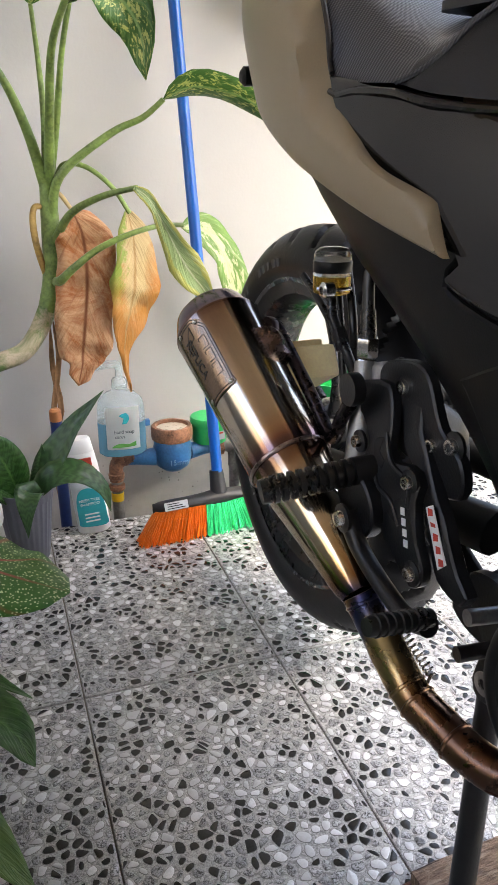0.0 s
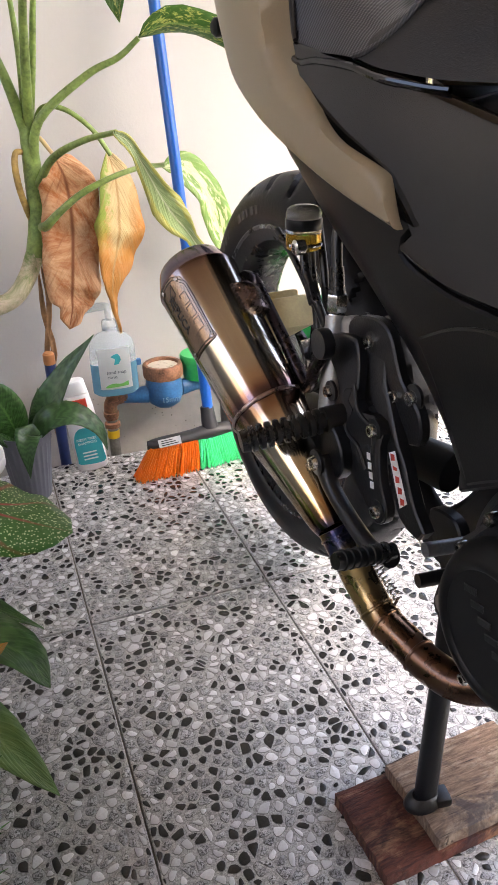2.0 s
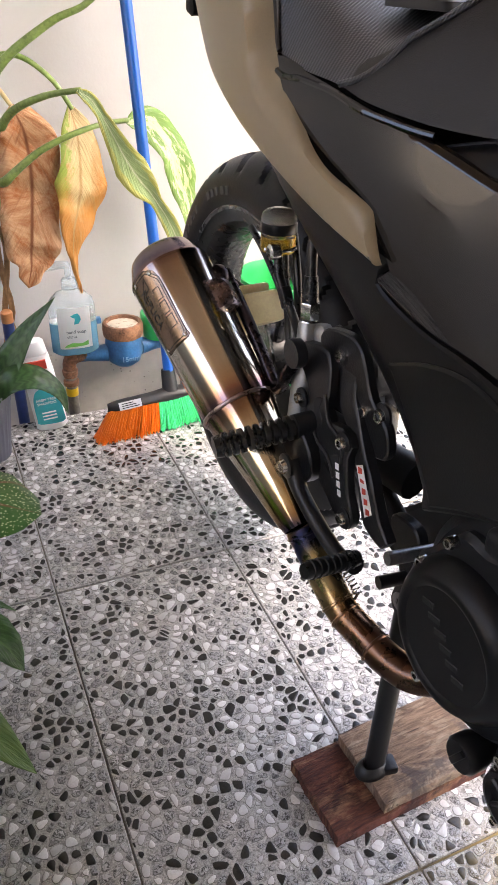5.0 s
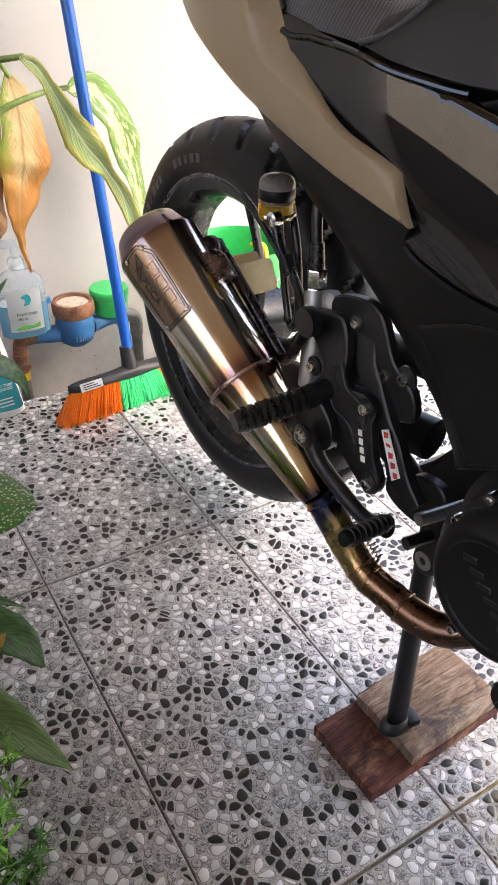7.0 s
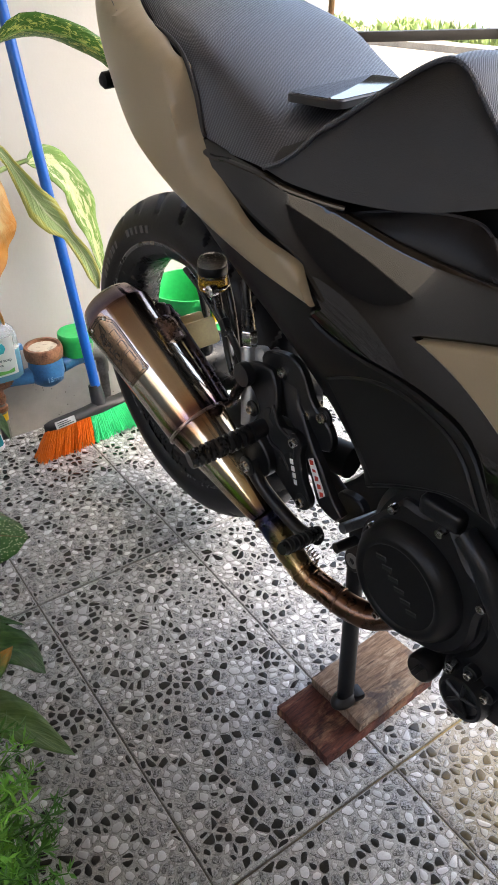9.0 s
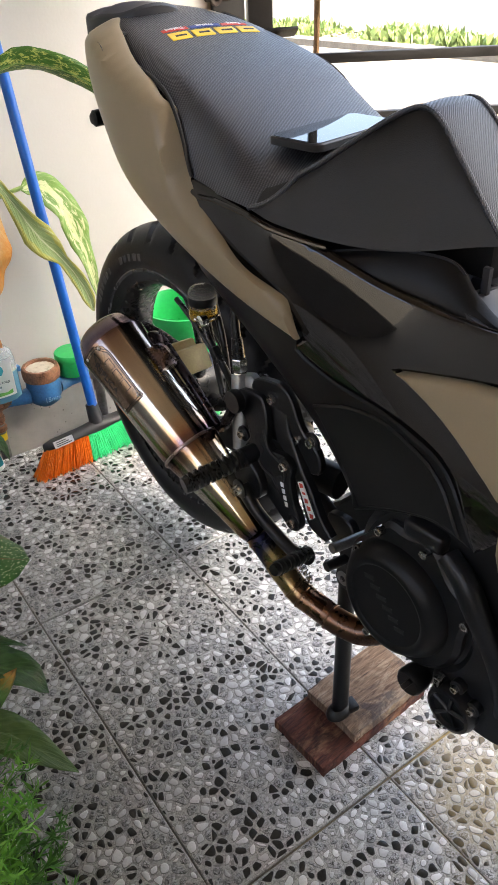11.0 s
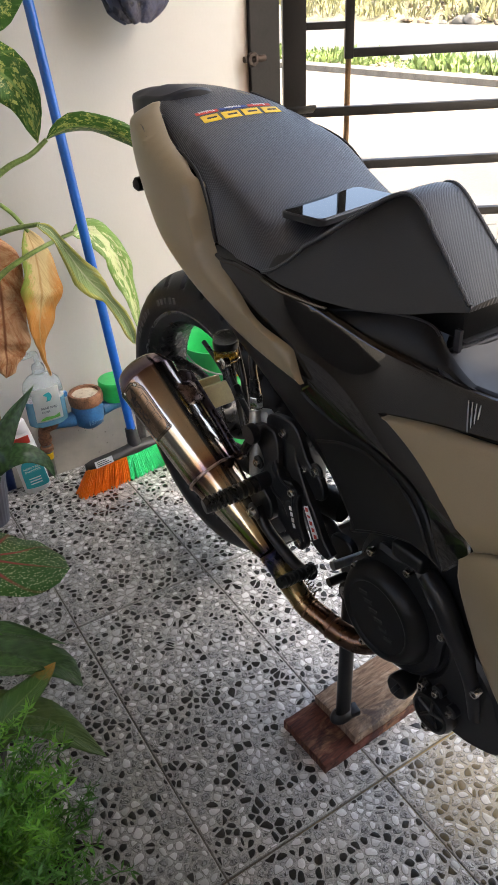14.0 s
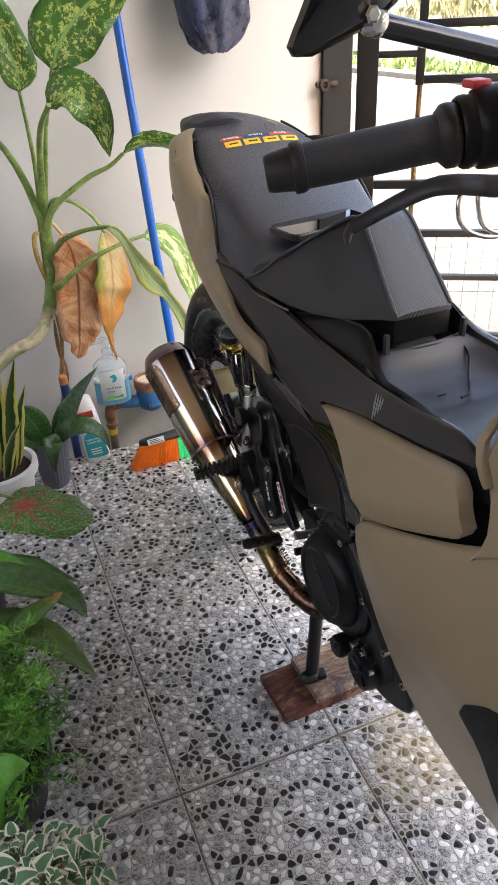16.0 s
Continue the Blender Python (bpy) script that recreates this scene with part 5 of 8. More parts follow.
for k in range(4):
    u0 = -0.068 + k * 0.037
    part("yellow_mark", shell([(u0, -0.080, 1), (u0 + 0.031, -0.080, 1), (u0 + 0.035, -0.060, 1), (u0 + 0.004, -0.060, 1)], on_seat, 0.001, 0.006, 0.0003), M_YELLOW, seat, "yellow embroidered block")
    part("dark_mark", shell([(u0 + 0.010, -0.0725, 1), (u0 + 0.027, -0.0725, 1), (u0 + 0.0278, -0.0685, 1), (u0 + 0.0108, -0.0685, 1)], lambda u, v, d: on_seat(u, v, d) + Vector((0, 0, 0.0006)), 0.001, 0.006, 0.0003), M_VINYL, seat)
for u0, u1, m, text in ((-0.066, -0.026, M_REDPRINT, "Thailand"), (-0.022, 0.026, M_BLUEPRINT, "Product"), (0.030, 0.072, M_REDPRINT, "Racing")):
    part("thin_mark", shell([(u0, -0.0535, 1), (u1, -0.0535, 1), (u1 + 0.001, -0.0465, 1), (u0 + 0.001, -0.0465, 1)], on_seat, 0.001, 0.006, 0.0003), m, seat, "thin embroidered bar")
    word = words(text, 0.0085, Matrix.Rotation(math.pi, 4, "Z"), M_WHITE, seat, "lettering", 0.0002)
    for v in word.data.vertices:
        u, w = v.co.x + (u0 + u1) / 2, v.co.y - 0.050
        v.co = on_seat(u, w, 0) + Vector((0, 0, 0.0007 + v.co.z))
part("seat_strap", box((-0.011, -0.026, -0.002), (0.011, 0.026, 0.003), 0.0015, Matrix.Translation((0.124, -0.062, 0.924)) @ pose(0, 0, 0, 0, 30, 70)), M_STEEL, bike, "black grab strap tab")
for s in (-1, 1):
    line = []
    for i in range(60):
        y = 0.03 - 0.26 * i / 59
        _, wb, zb, ws, zs, zc = seat_row(y)
        line.append((s * (wb + 0.0005), y, zb + 0.006))
    part("edge_piping", tube(line, 0.0026, 8), M_VINYL, seat)
    line = [(s * (seat_row(y)[1] + 0.004), y, seat_row(y)[2] - 0.006) for y in (-0.235 - 0.2 * i / 20 for i in range(21))]
    part("seat_edge_trim", tube(line, 0.0030, 8), M_GLOSS, bike, "glossy trim strip under the seat")

# centre tunnel with its tray
def loft(rows, bm=None):
    bm = bm or bmesh.new()
    rings = [[bm.verts.new(p) for p in r] for r in rows]
    for a, b in zip(rings, rings[1:]):
        for j in range(len(a) - 1):
            bm.faces.new((a[j], a[j + 1], b[j + 1], b[j]))
    return bm


rows = []
for i in range(45):
    y = -0.586 - 0.46 * i / 44
    top = float(np.interp(-y, (0.586, 0.594, 0.606, 0.65, 0.70, 0.76, 0.82, 0.90, 1.05), (0.737, 0.746, 0.742, 0.724, 0.722, 0.733, 0.750, 0.772, 0.80)))
    dip = float(np.interp(-y, (0.600, 0.616, 0.70, 0.78), (0.0, 0.015, 0.012, 0.0)))
    w = float(np.interp(-y, (0.586, 0.62, 0.66, 0.726, 0.85, 1.05), (0.088, 0.104, 0.113, 0.116, 0.122, 0.13)))
    lo = float(np.interp(-y, (0.586, 0.64, 0.70, 0.86, 1.05), (0.735, 0.734, 0.738, 0.755, 0.785)))
    prof = []
    for k in range(25):
        u = -1 + k / 12
        e = abs(u)
        z = top - dip * max(0.0, 1 - (e / 0.8) ** 4) + (lo - top) * max(0.0, (e - 0.62) / 0.38) ** 2 * (0.9 if lo < top else 0.35)
        prof.append((u * w, y + 0.016 * e * e * float(np.interp(-y, (0.586, 0.64), (1, 0))), z))
    prof = [(-w - 0.006, y, lo - 0.05)] + prof + [(w + 0.006, y, lo - 0.05)]
    rows.append(prof)
tunnel = part("centre_tunnel", loft(rows), M_TRAY, bike, "grey plastic centre cover with a shallow tray")
part("tray_groove", tube(bezier([(0.056, -0.588, 0.740), (0.052, -0.62, 0.729), (0.026, -0.655, 0.7175), (0.0, -0.690, 0.7165), (-0.018, -0.697, 0.716)], 24), 0.0018, 8), M_MATTE, tunnel, "dark panel joint")
part("slot", box((-0.006, -0.0012, -0.001), (0.006, 0.0012, 0.0012), 0.0005, pose(-0.032, -0.676, 0.7135)), M_MATTE, tunnel)
part("lip", tube(bezier([(-0.088, -0.570, 0.736), (-0.066, -0.580, 0.740), (-0.03, -0.592, 0.743), (0.0, -0.594, 0.744), (0.03, -0.592, 0.743), (0.066, -0.580, 0.740), (0.088, -0.570, 0.736)], 30), 0.0042, 10), M_TRAY, tunnel)
for s in (-1, 1):
    up = bezier([(s * 0.108, -0.418, 0.752), (s * 0.097, -0.475, 0.766), (s * 0.082, -0.530, 0.772), (s * 0.075, -0.564, 0.768), (s * 0.082, -0.592, 0.750), (s * 0.094, -0.627, 0.739), (s * 0.104, -0.665, 0.733)], 30)
    low = bezier([(s * 0.126, -0.440, 0.748), (s * 0.114, -0.490, 0.734), (s * 0.106, -0.530, 0.730), (s * 0.101, -0.566, 0.728), (s * 0.101, -0.60, 0.726), (s * 0.104, -0.64, 0.724), (s * 0.106, -0.69, 0.724)], 30)
    n = min(len(up), len(low))
    rows = [[a - Vector((s * 0.012, 0, 0.03)), a - Vector((s * 0.004, 0, 0.0)), a, a.lerp(b, 0.3) + Vector((s * 0.004, 0, 0.002)), a.lerp(b, 0.7) + Vector((s * 0.003, 0, 0)), b, b - Vector((0, 0, 0.02))] for a, b in zip(up[:n], low[:n])]
    part("side_console", loft(rows), M_MATTE, bike, "matte black console beside the seat base")
    part("console_edge", tube(up[:18], 0.0016, 6), M_TRAY, bike, "thin moulded edge")
    part("seat_post", box((s * 0.062 - 0.003, -0.594, 0.70), (s * 0.062 + 0.003, -0.586, 0.770), 0.001), M_TRAY, bike, "grey plastic seat support")
part("seat_base", box((-0.046, -0.582, 0.748), (0.046, -0.48, 0.792), 0.006), M_MATTE, bike, "black seat base")
part("recess_floor", box((-0.085, -0.59, 0.68), (0.085, -0.46, 0.712), 0.004), M_MATTE, bike, "dark recess under the seat")
part("lock_box", box((-0.044, -0.588, 0.700), (0.024, -0.556, 0.748), 0.008), M_TRAY, bike, "grey plastic latch box")

# fairing air vent
VENT = [(-0.968, 0.530, 1), (-0.977, 0.552), (-1.021, 0.591), (-1.062, 0.575), (-1.045, 0.440), (-1.012, 0.400, 1), (-0.996, 0.490)]
body_panel("air_vent", VENT, M_SHADE_VENT, "black vent insert", 0.006, 0.006, both=False)

for k in range(4):
    a, b = Vector((-0.676 - 0.002 * k, 0.705 + 0.005 * k)), Vector((-0.661 - 0.0056 * k, 0.731 + 0.0006 * k))
    line = [(-half_width(*p) - 0.0016, *p) for p in (a.lerp(b, i / 6) for i in range(7))]
    part("badge_stripe", tube(line, [0.0006, 0.0011, 0.0011, 0.0007], 6), M_ALU, bike, "grey badge stripe")

# handlebar, lever and mirror
G0, G1 = Vector((-0.340, -0.842, 1.051)), Vector((-0.221, -0.891, 1.071))
bar = part("handlebar", tube(bezier([G0, G1, (-0.15, -0.92, 1.080), (-0.06, -0.95, 1.055), (0.0, -0.96, 1.0), (0.0, -0.97, 0.86)], 40), 0.011, 14), M_CAST, bike, "black steel handlebar")
gd = (G1 - G0).normalized()
for sx in (1,):
    g0, g1 = Vector((sx * G0.x, G0.y, G0.z)), Vector((sx * G1.x, G1.y, G1.z))
    m = along(g0, g1)
    part("bar_end", lathe([(0.0001, -0.0075), (0.0108, -0.0075), (0.0122, -0.0070), (0.0133, -0.0055), (0.0142, 0.0000), (0.0158, 0.0120), (0.0162, 0.0135)], 40, m, caps=False), M_VINYL, bike, "tapered black bar end")
    part("bar_end_ring", lathe([(0.0150, 0.0120), (0.0172, 0.0125), (0.0182, 0.0140), (0.0182, 0.0190), (0.0172, 0.0215), (0.0158, 0.0220)], 32, m, caps=False), M_VINYL, bike, "smooth rubber ring")
    part("grip", lathe([(0.0150, 0.0205)] + [(0.0160 + 0.0004 * math.sin(i * 0.05), 0.0210 + 0.0024 * i) for i in range(40)] + [(0.0164, 0.1165), (0.0150, 0.1180)], 36, m, caps=False), M_GRIP, bike, "black ribbed rubber grip")
    part("grip_flange", lathe([(0.0150, 0.1150), (0.0200, 0.1200), (0.0218, 0.1215), (0.0224, 0.1245), (0.0224, 0.1285), (0.0212, 0.1310), (0.0170, 0.1315)], 36, m, caps=False), M_VINYL, bike, "smooth round rubber flange")
    housing = part("switch_housing", lathe([(0.0150, 0.1315), (0.0235, 0.1320), (0.0250, 0.1340), (0.0254, 0.1380), (0.0246, 0.1400), (0.0246, 0.1425), (0.0268, 0.1445), (0.0278, 0.1500), (0.0284, 0.1650), (0.0284, 0.1800), (0.0260, 0.1900), (0.0120, 0.1940)], 36, m, caps=False), M_MATTE, bike, "black stepped switch housing")
    c = g1 + (g1 - g0).normalized() * 0.02
    part("start_button", box((-0.008, -0.004, 0.0), (0.008, 0.010, 0.006), 0.002, Matrix.Translation(c + Vector((-0.004, 0.004, 0.026)))), M_RED, housing, "red switch button")
LV = bezier([(-0.195, -0.955, 1.046), (-0.228, -0.950, 1.047), (-0.239, -0.945, 1.048), (-0.258, -0.940, 1.050), (-0.269, -0.930, 1.047), (-0.284, -0.915, 1.036), (-0.296, -0.905, 1.027), (-0.310, -0.90, 1.019)], 48)
lever = part("brake_lever", tube(LV, [0.0085, 0.008, 0.0072, 0.0062, 0.0056], 14, flat=0.6), M_TRAY, bike, "dark grey brake lever")
part("lever_tip", tube(bezier([(-0.309, -0.90, 1.0195), (-0.312, -0.90, 1.016), (-0.3125, -0.90, 1.010)], 8), [0.0052, 0.005, 0.0032], 12, flat=0.6), M_TRAY, lever, "downturned lever tip")
part("pivot", tube([(-0.197, -0.955, 1.046), (-0.16, -0.935, 1.062)], [0.010, 0.016], 14), M_CAST, lever)
part("brake_cable_loop", tube(bezier([(-0.252, -0.943, 1.045), (-0.255, -0.945, 1.036), (-0.252, -0.946, 1.025), (-0.240, -0.946, 1.016), (-0.222, -0.945, 1.011), (-0.205, -0.943, 1.012)], 28), 0.0017, 10), M_CHROME, bike, "steel cable loop")
part("brake_cable_loop", tube(bezier([(-0.238, -0.943, 1.045), (-0.238, -0.945, 1.034), (-0.233, -0.946, 1.021), (-0.218, -0.945, 1.013), (-0.20, -0.943, 1.012)], 24), 0.0017, 10), M_CHROME, bike, "steel cable loop")
mirror = part("mirror_stem", tube(bezier([(-0.15, -0.925, 1.090), (-0.185, -0.97, 1.110), (-0.235, -0.995, 1.120), (-0.284, -1.0, 1.1315), (-0.362, -1.0, 1.1495)], 40), [0.0072, 0.0070, 0.0062, 0.0054], 16), worn("gloss_black_stem", (0.012, 0.012, 0.013), 0.18, vary=0.2), bike, "black mirror stem")
joint = part("ball_joint", lathe([(0.0001, -0.0075), (0.0045, -0.0065), (0.0068, -0.003), (0.0072, 0.0), (0.0068, 0.003), (0.0045, 0.0065), (0.0001, 0.0075)], 18, pose(-0.364, -1.004, 1.150, 90, 0, 0), caps=False), M_CHROME, mirror, "chrome mirror pivot")
part("pivot_bolt", lathe([(0.0035, 0.0), (0.0042, 0.001), (0.0042, 0.005), (0.003, 0.006), (0.0001, 0.006)], 6, pose(-0.370, -1.008, 1.1535, 90, 0, 0), caps=False), M_CHROME, mirror)
part("mirror_head", shell([(-0.4005, 1.148), (-0.4015, 1.141), (-0.398, 1.1365), (-0.391, 1.1365), (-0.380, 1.142), (-0.366, 1.1475), (-0.352, 1.156), (-0.335, 1.172), (-0.325, 1.200), (-0.345, 1.235), (-0.380, 1.232), (-0.390, 1.19)], lambda a, b, d: Vector((a, -1.0 - 0.014 + 8 * ((a + 0.372) ** 2 + (b - 1.18) ** 2) + d, b)), 0.009, 0.008, 0.003), M_GLOSS, mirror, "black mirror housing")

# ---- phone on the seat ----
phone = thing("mobile_phone", "black mobile phone lying on the motorcycle seat", "phone", BIKE @ pose(-0.015, -0.328, 0.8480, 1, 0, 9))
part("case", plate([(cx + 0.012 * math.cos(radians(a)), cy + 0.012 * math.sin(radians(a)), 1) for cx, cy, a0 in ((0.068, 0.025, 0), (-0.068, 0.025, 90), (-0.068, -0.025, 180), (0.068, -0.025, 270)) for a in range(a0, a0 + 91, 15)], pose(0, 0, 0.0045), 0.0085, 0.0018, 0.006), M_PHONE, phone)
part("screen", plate([(cx + 0.010 * math.cos(radians(a)), cy + 0.010 * math.sin(radians(a)), 1) for cx, cy, a0 in ((0.067, 0.024, 0), (-0.067, 0.024, 90), (-0.067, -0.024, 180), (0.067, -0.024, 270)) for a in range(a0, a0 + 91, 15)], pose(0, 0, 0.0052), 0.0008, 0.0003, 0.01), M_GLASS, phone, "dark glossy phone screen")

# ---- wooden boards under the stand ----
def old_wood(name, dark, mid, pale, stain):
    """Weathered grain with pale worn patches, dark stains and fine splits."""
    k = Mat(name, rough=0.8)
    g = k.noise(26, 7, 0.75, k.where("Object", (1, 9, 1)), 0.5)
    worn_off = k.noise(11, 6, 0.75, k.where("Object", (1, 2.2, 1)), 0.4)
    s = k.noise(15, 6, 0.7, k.where("Object", (1, 1.4, 1)), 0.6)
    split = k.noise(34, 3, 0.6, k.where("Object", (0.55, 16, 1)))
    col = k.mix(k.ramp(g, (0.36, 0.0), (0.60, 1.0)), dark, mid)
    col = k.mix(k.math("MULTIPLY", k.ramp(worn_off, (0.50, 0.0), (0.60, 0.85)), k.ramp(g, (0.34, 0.3), (0.60, 1.0))), col, pale)
    col = k.mix(k.ramp(s, (0.53, 0.0), (0.64, 0.75)), col, stain)
    k.colour(k.mix(k.ramp(split, (0.30, 0.9), (0.36, 0.0)), col, (0.012, 0.008, 0.006)))
    k.bump(k.math("ADD", k.noise(40, 6, 0.7, k.where("Object", (1, 12, 1))), k.ramp(split, (0.30, 0.0), (0.38, 1.2))), 0.005)
    return k.m


M_WOODRED = old_wood("red_stained_wood", (0.040, 0.012, 0.010), (0.19, 0.055, 0.034), (0.42, 0.22, 0.12), (0.030, 0.010, 0.014))
M_WOODGREY = old_wood("weathered_wood", (0.13, 0.075, 0.048), (0.36, 0.235, 0.155), (0.52, 0.40, 0.29), (0.060, 0.045, 0.048))


def rough_board(name, lo, hi, mat, label, turn):
    bm = bmesh.new()
    nx, ny = 22, 12
    x0, y0, z0 = lo
    x1, y1, z1 = hi
    grid = {}
    for i in range(nx + 1):
        for j in range(ny + 1):
            for k, z in enumerate((z0, z1)):
                if k == 0 and 0 < i < nx and 0 < j < ny:
                    continue
                x, y = x0 + (x1 - x0) * i / nx, y0 + (y1 - y0) * j / ny
                n = noise.noise(Vector((x * 60, y * 60, z * 9)))
                edge = i in (0, nx) or j in (0, ny)
                grid[i, j, k] = bm.verts.new((x + (n * 0.0018 if i in (0, nx) else 0), y + (n * 0.0016 if j in (0, ny) else 0), z + (n * 0.0014 - (0.0016 if edge else 0) if k else 0)))
    for i in range(nx):
        for j in range(ny):
            bm.faces.new([grid[p] for p in ((i, j, 1), (i + 1, j, 1), (i + 1, j + 1, 1), (i, j + 1, 1))])
    rim = [(i, 0) for i in range(nx)] + [(nx, j) for j in range(ny)] + [(i, ny) for i in range(nx, 0, -1)] + [(0, j) for j in range(ny, 0, -1)]
    for p, q in zip(rim, rim[1:] + rim[:1]):
        bm.faces.new([grid[(*p, 0)], grid[(*q, 0)], grid[(*q, 1)], grid[(*p, 1)]])
    bm.faces.new([grid[(*p, 0)] for p in rim][::-1])
    ob = part(name, bm, mat, None)
    ob.matrix_world = turn
    return tagged(ob, label, "board", "boards under the stand")


TURN = Matrix.Translation((0.222, -0.542, 0.0)) @ Matrix.Rotation(radians(3), 4, "Z")
rough_board("wooden_board", (0.0, 0.0, 0.0), (0.225, 0.112, 0.020), M_WOODRED, "dark red-stained worn wooden board lying on the tiles", TURN)
rough_board("wooden_board", (0.066, 0.002, 0.0203), (0.225, 0.108, 0.040), M_WOODGREY, "weathered brown board on top of another board", TURN)

# ---- broom ----
M_BLUE = worn("blue_paint_tube", (0.003, 0.095, 0.42), 0.3, vary=0.04, big=8, fine=200, bump=0.0, spread=0.02)
M_BLACKP = worn("black_broom_plastic", (0.018, 0.018, 0.02), 0.45, vary=0.2)
M_ORANGE = worn("orange_bristle", (1.0, 0.20, 0.014), 0.35, vary=0.12, big=40, fine=300, bump=0)
M_GREENB = worn("green_bristle", (0.05, 0.86, 0.30), 0.4, vary=0.18, big=40, fine=300, bump=0)
M_LABEL = worn("silver_label", (0.5, 0.5, 0.5), 0.4, vary=0.1)
broom = thing("broom", "blue-handled broom with orange and green bristles leaning on the wall", "broom")
part("handle", tube([(0.345, 0.452, 0.098), (0.331, 0.722, 1.30)], 0.0115, 16), M_BLUE, broom, "bright blue painted tube")
part("socket", tube([(0.345, 0.450, 0.082), (0.3435, 0.462, 0.128)], [0.018, 0.0165, 0.0145], 16), M_BLACKP, broom, "black plastic socket")
bm = bmesh.new()
rows = []
for i in range(25):
    t = i / 24
    w = 0.017 * min(1.0, (t * 10) ** 0.5, ((1 - t) * 10) ** 0.5) + 0.001
    h = 0.0105 + 0.006 * math.exp(-((t - 0.54) / 0.12) ** 2)
    c = Vector((0.200, 0.434, 0.074)).lerp(Vector((0.468, 0.462, 0.074)), t)
    rows.append([bm.verts.new(c + Vector((0, w * math.cos(a), h * math.sin(a)))) for a in (2 * math.pi * k / 12 for k in range(12))])
for a, b in zip(rows, rows[1:]):
    for j in range(12):
        bm.faces.new((a[j], a[(j + 1) % 12], b[(j + 1) % 12], b[j]))
bm.faces.new(rows[0]), bm.faces.new(rows[-1][::-1])
part("head", bm, M_BLACKP, broom, "black plastic broom head")
part("label", plate([(0.0, -0.008, 1), (0.050, -0.008, 1), (0.050, 0.009, 1), (0.0, 0.009, 1)], pose(0.222, 0.4190, 0.0790, 62, 0, 6), 0.0006, 0.0002), M_LABEL, broom, "silver paper label")
rng = random.Random(4)
bunch = {"o1": bmesh.new(), "g": bmesh.new(), "o2": bmesh.new()}
for i in range(1500):
    t = rng.random()
    key = "o1" if t < 0.415 else "g" if t < 0.78 else "o2"
    c = Vector((0.206, 0.434, 0.068)).lerp(Vector((0.462, 0.461, 0.068)), t) + Vector((0, rng.uniform(-0.012, 0.012), 0))
    e = Vector((c.x + (t - 0.48) * 0.080 + rng.gauss(0, 0.0035), c.y - 0.010 + (c.y - 0.434 - 0.027 * t) * 0.6 + rng.gauss(0, 0.005), 0.0015 + abs(rng.gauss(0, 0.002))))
    m = c.lerp(e, 0.55) + Vector((rng.gauss(0, 0.001), rng.gauss(0, 0.002), 0.002))
    tube([c, m, e], [0.0012, 0.0015, 0.0011], 5, bunch[key])
for k in range(3):
    part("text_bar", box((0.006, -0.0050 + k * 0.0045, 0.0), (0.044 - 0.006 * k, -0.0032 + k * 0.0045, 0.0009), 0.0, pose(0.222, 0.4190, 0.0790, 62, 0, 6)), M_INK, broom, "", False)
tagged(part("bristles", bunch["o1"], M_ORANGE, broom, "orange plastic bristles", False), kind="stuff")
tagged(part("bristles", bunch["g"], M_GREENB, broom, "green plastic bristles", False), kind="stuff")
tagged(part("bristles", bunch["o2"], M_ORANGE, broom, "orange plastic bristles", False), kind="stuff")

# ---- water meter and pipes ----
M_METER = worn("blue_meter_paint", (0.03, 0.14, 0.33), 0.4, vary=0.25, big=30, fine=200, spread=0.12)
M_BRASS = worn("brown_brass", (0.24, 0.115, 0.065), 0.55, 0.2, vary=0.55, big=40, fine=220, bump=0.0006)
M_DIAL = worn("dirty_dial", (0.50, 0.46, 0.38), 0.3, vary=0.12, big=60)
M_GALV = worn("galvanised_pipe", (0.22, 0.21, 0.2), 0.6, 0.5, vary=0.3, big=30, fine=200)
M_GREENP = worn("green_plastic", (0.015, 0.42, 0.10), 0.35, vary=0.12)
meter = thing("water_meter", "blue water meter with a brown ring on a wall pipe", "water meter", pose(0.291, 0.628, 0.0))
part("body", lathe([(0.0001, 0.072), (0.022, 0.074), (0.037, 0.086), (0.043, 0.105), (0.043, 0.128), (0.040, 0.146), (0.036, 0.150)], 32, caps=False), M_METER, meter, "blue painted meter body")
part("ring", lathe([(0.036, 0.148), (0.045, 0.148), (0.047, 0.156), (0.047, 0.172), (0.044, 0.179), (0.037, 0.179), (0.036, 0.172)], 16, caps=False), M_BRASS, meter, "brown ribbed ring")
part("dial", lathe([(0.0001, 0.173), (0.037, 0.172)], 32, caps=False), M_DIAL, meter, "dusty dial glass")
part("inlet", tube([(-0.118, 0.004, 0.108), (-0.085, 0.003, 0.108), (-0.04, 0, 0.108)], [0.013, 0.015, 0.021], 16), M_METER, meter)
part("outlet", tube([(0.04, 0, 0.112), (0.075, 0.003, 0.112), (0.10, 0.004, 0.112)], [0.020, 0.014, 0.013], 16), M_METER, meter)
part("seal_tag", box((-0.07, -0.012, 0.186), (-0.05, 0.002, 0.200), 0.003), M_METER, meter, "blue seal tag")
# Raised lettering in a lighter blue than the body.
w = words("15mm", 0.017, pose(0.004, -0.0434, 0.103, 90, 0, 0), worn("lighter_blue", (0.16, 0.33, 0.55), 0.45), meter, "raised_lettering", 0.0014)
for x0, x1 in ((-0.135, -0.108), (0.098, 0.122)):
    part("union_nut", lathe([(0.0145, 0.0), (0.0175, 0.002), (0.0175, 0.022), (0.0145, 0.024)], 6, along((x0, 0.004, 0.109), (x1, 0.004, 0.109))), M_BRASS, meter, "brown union nut")
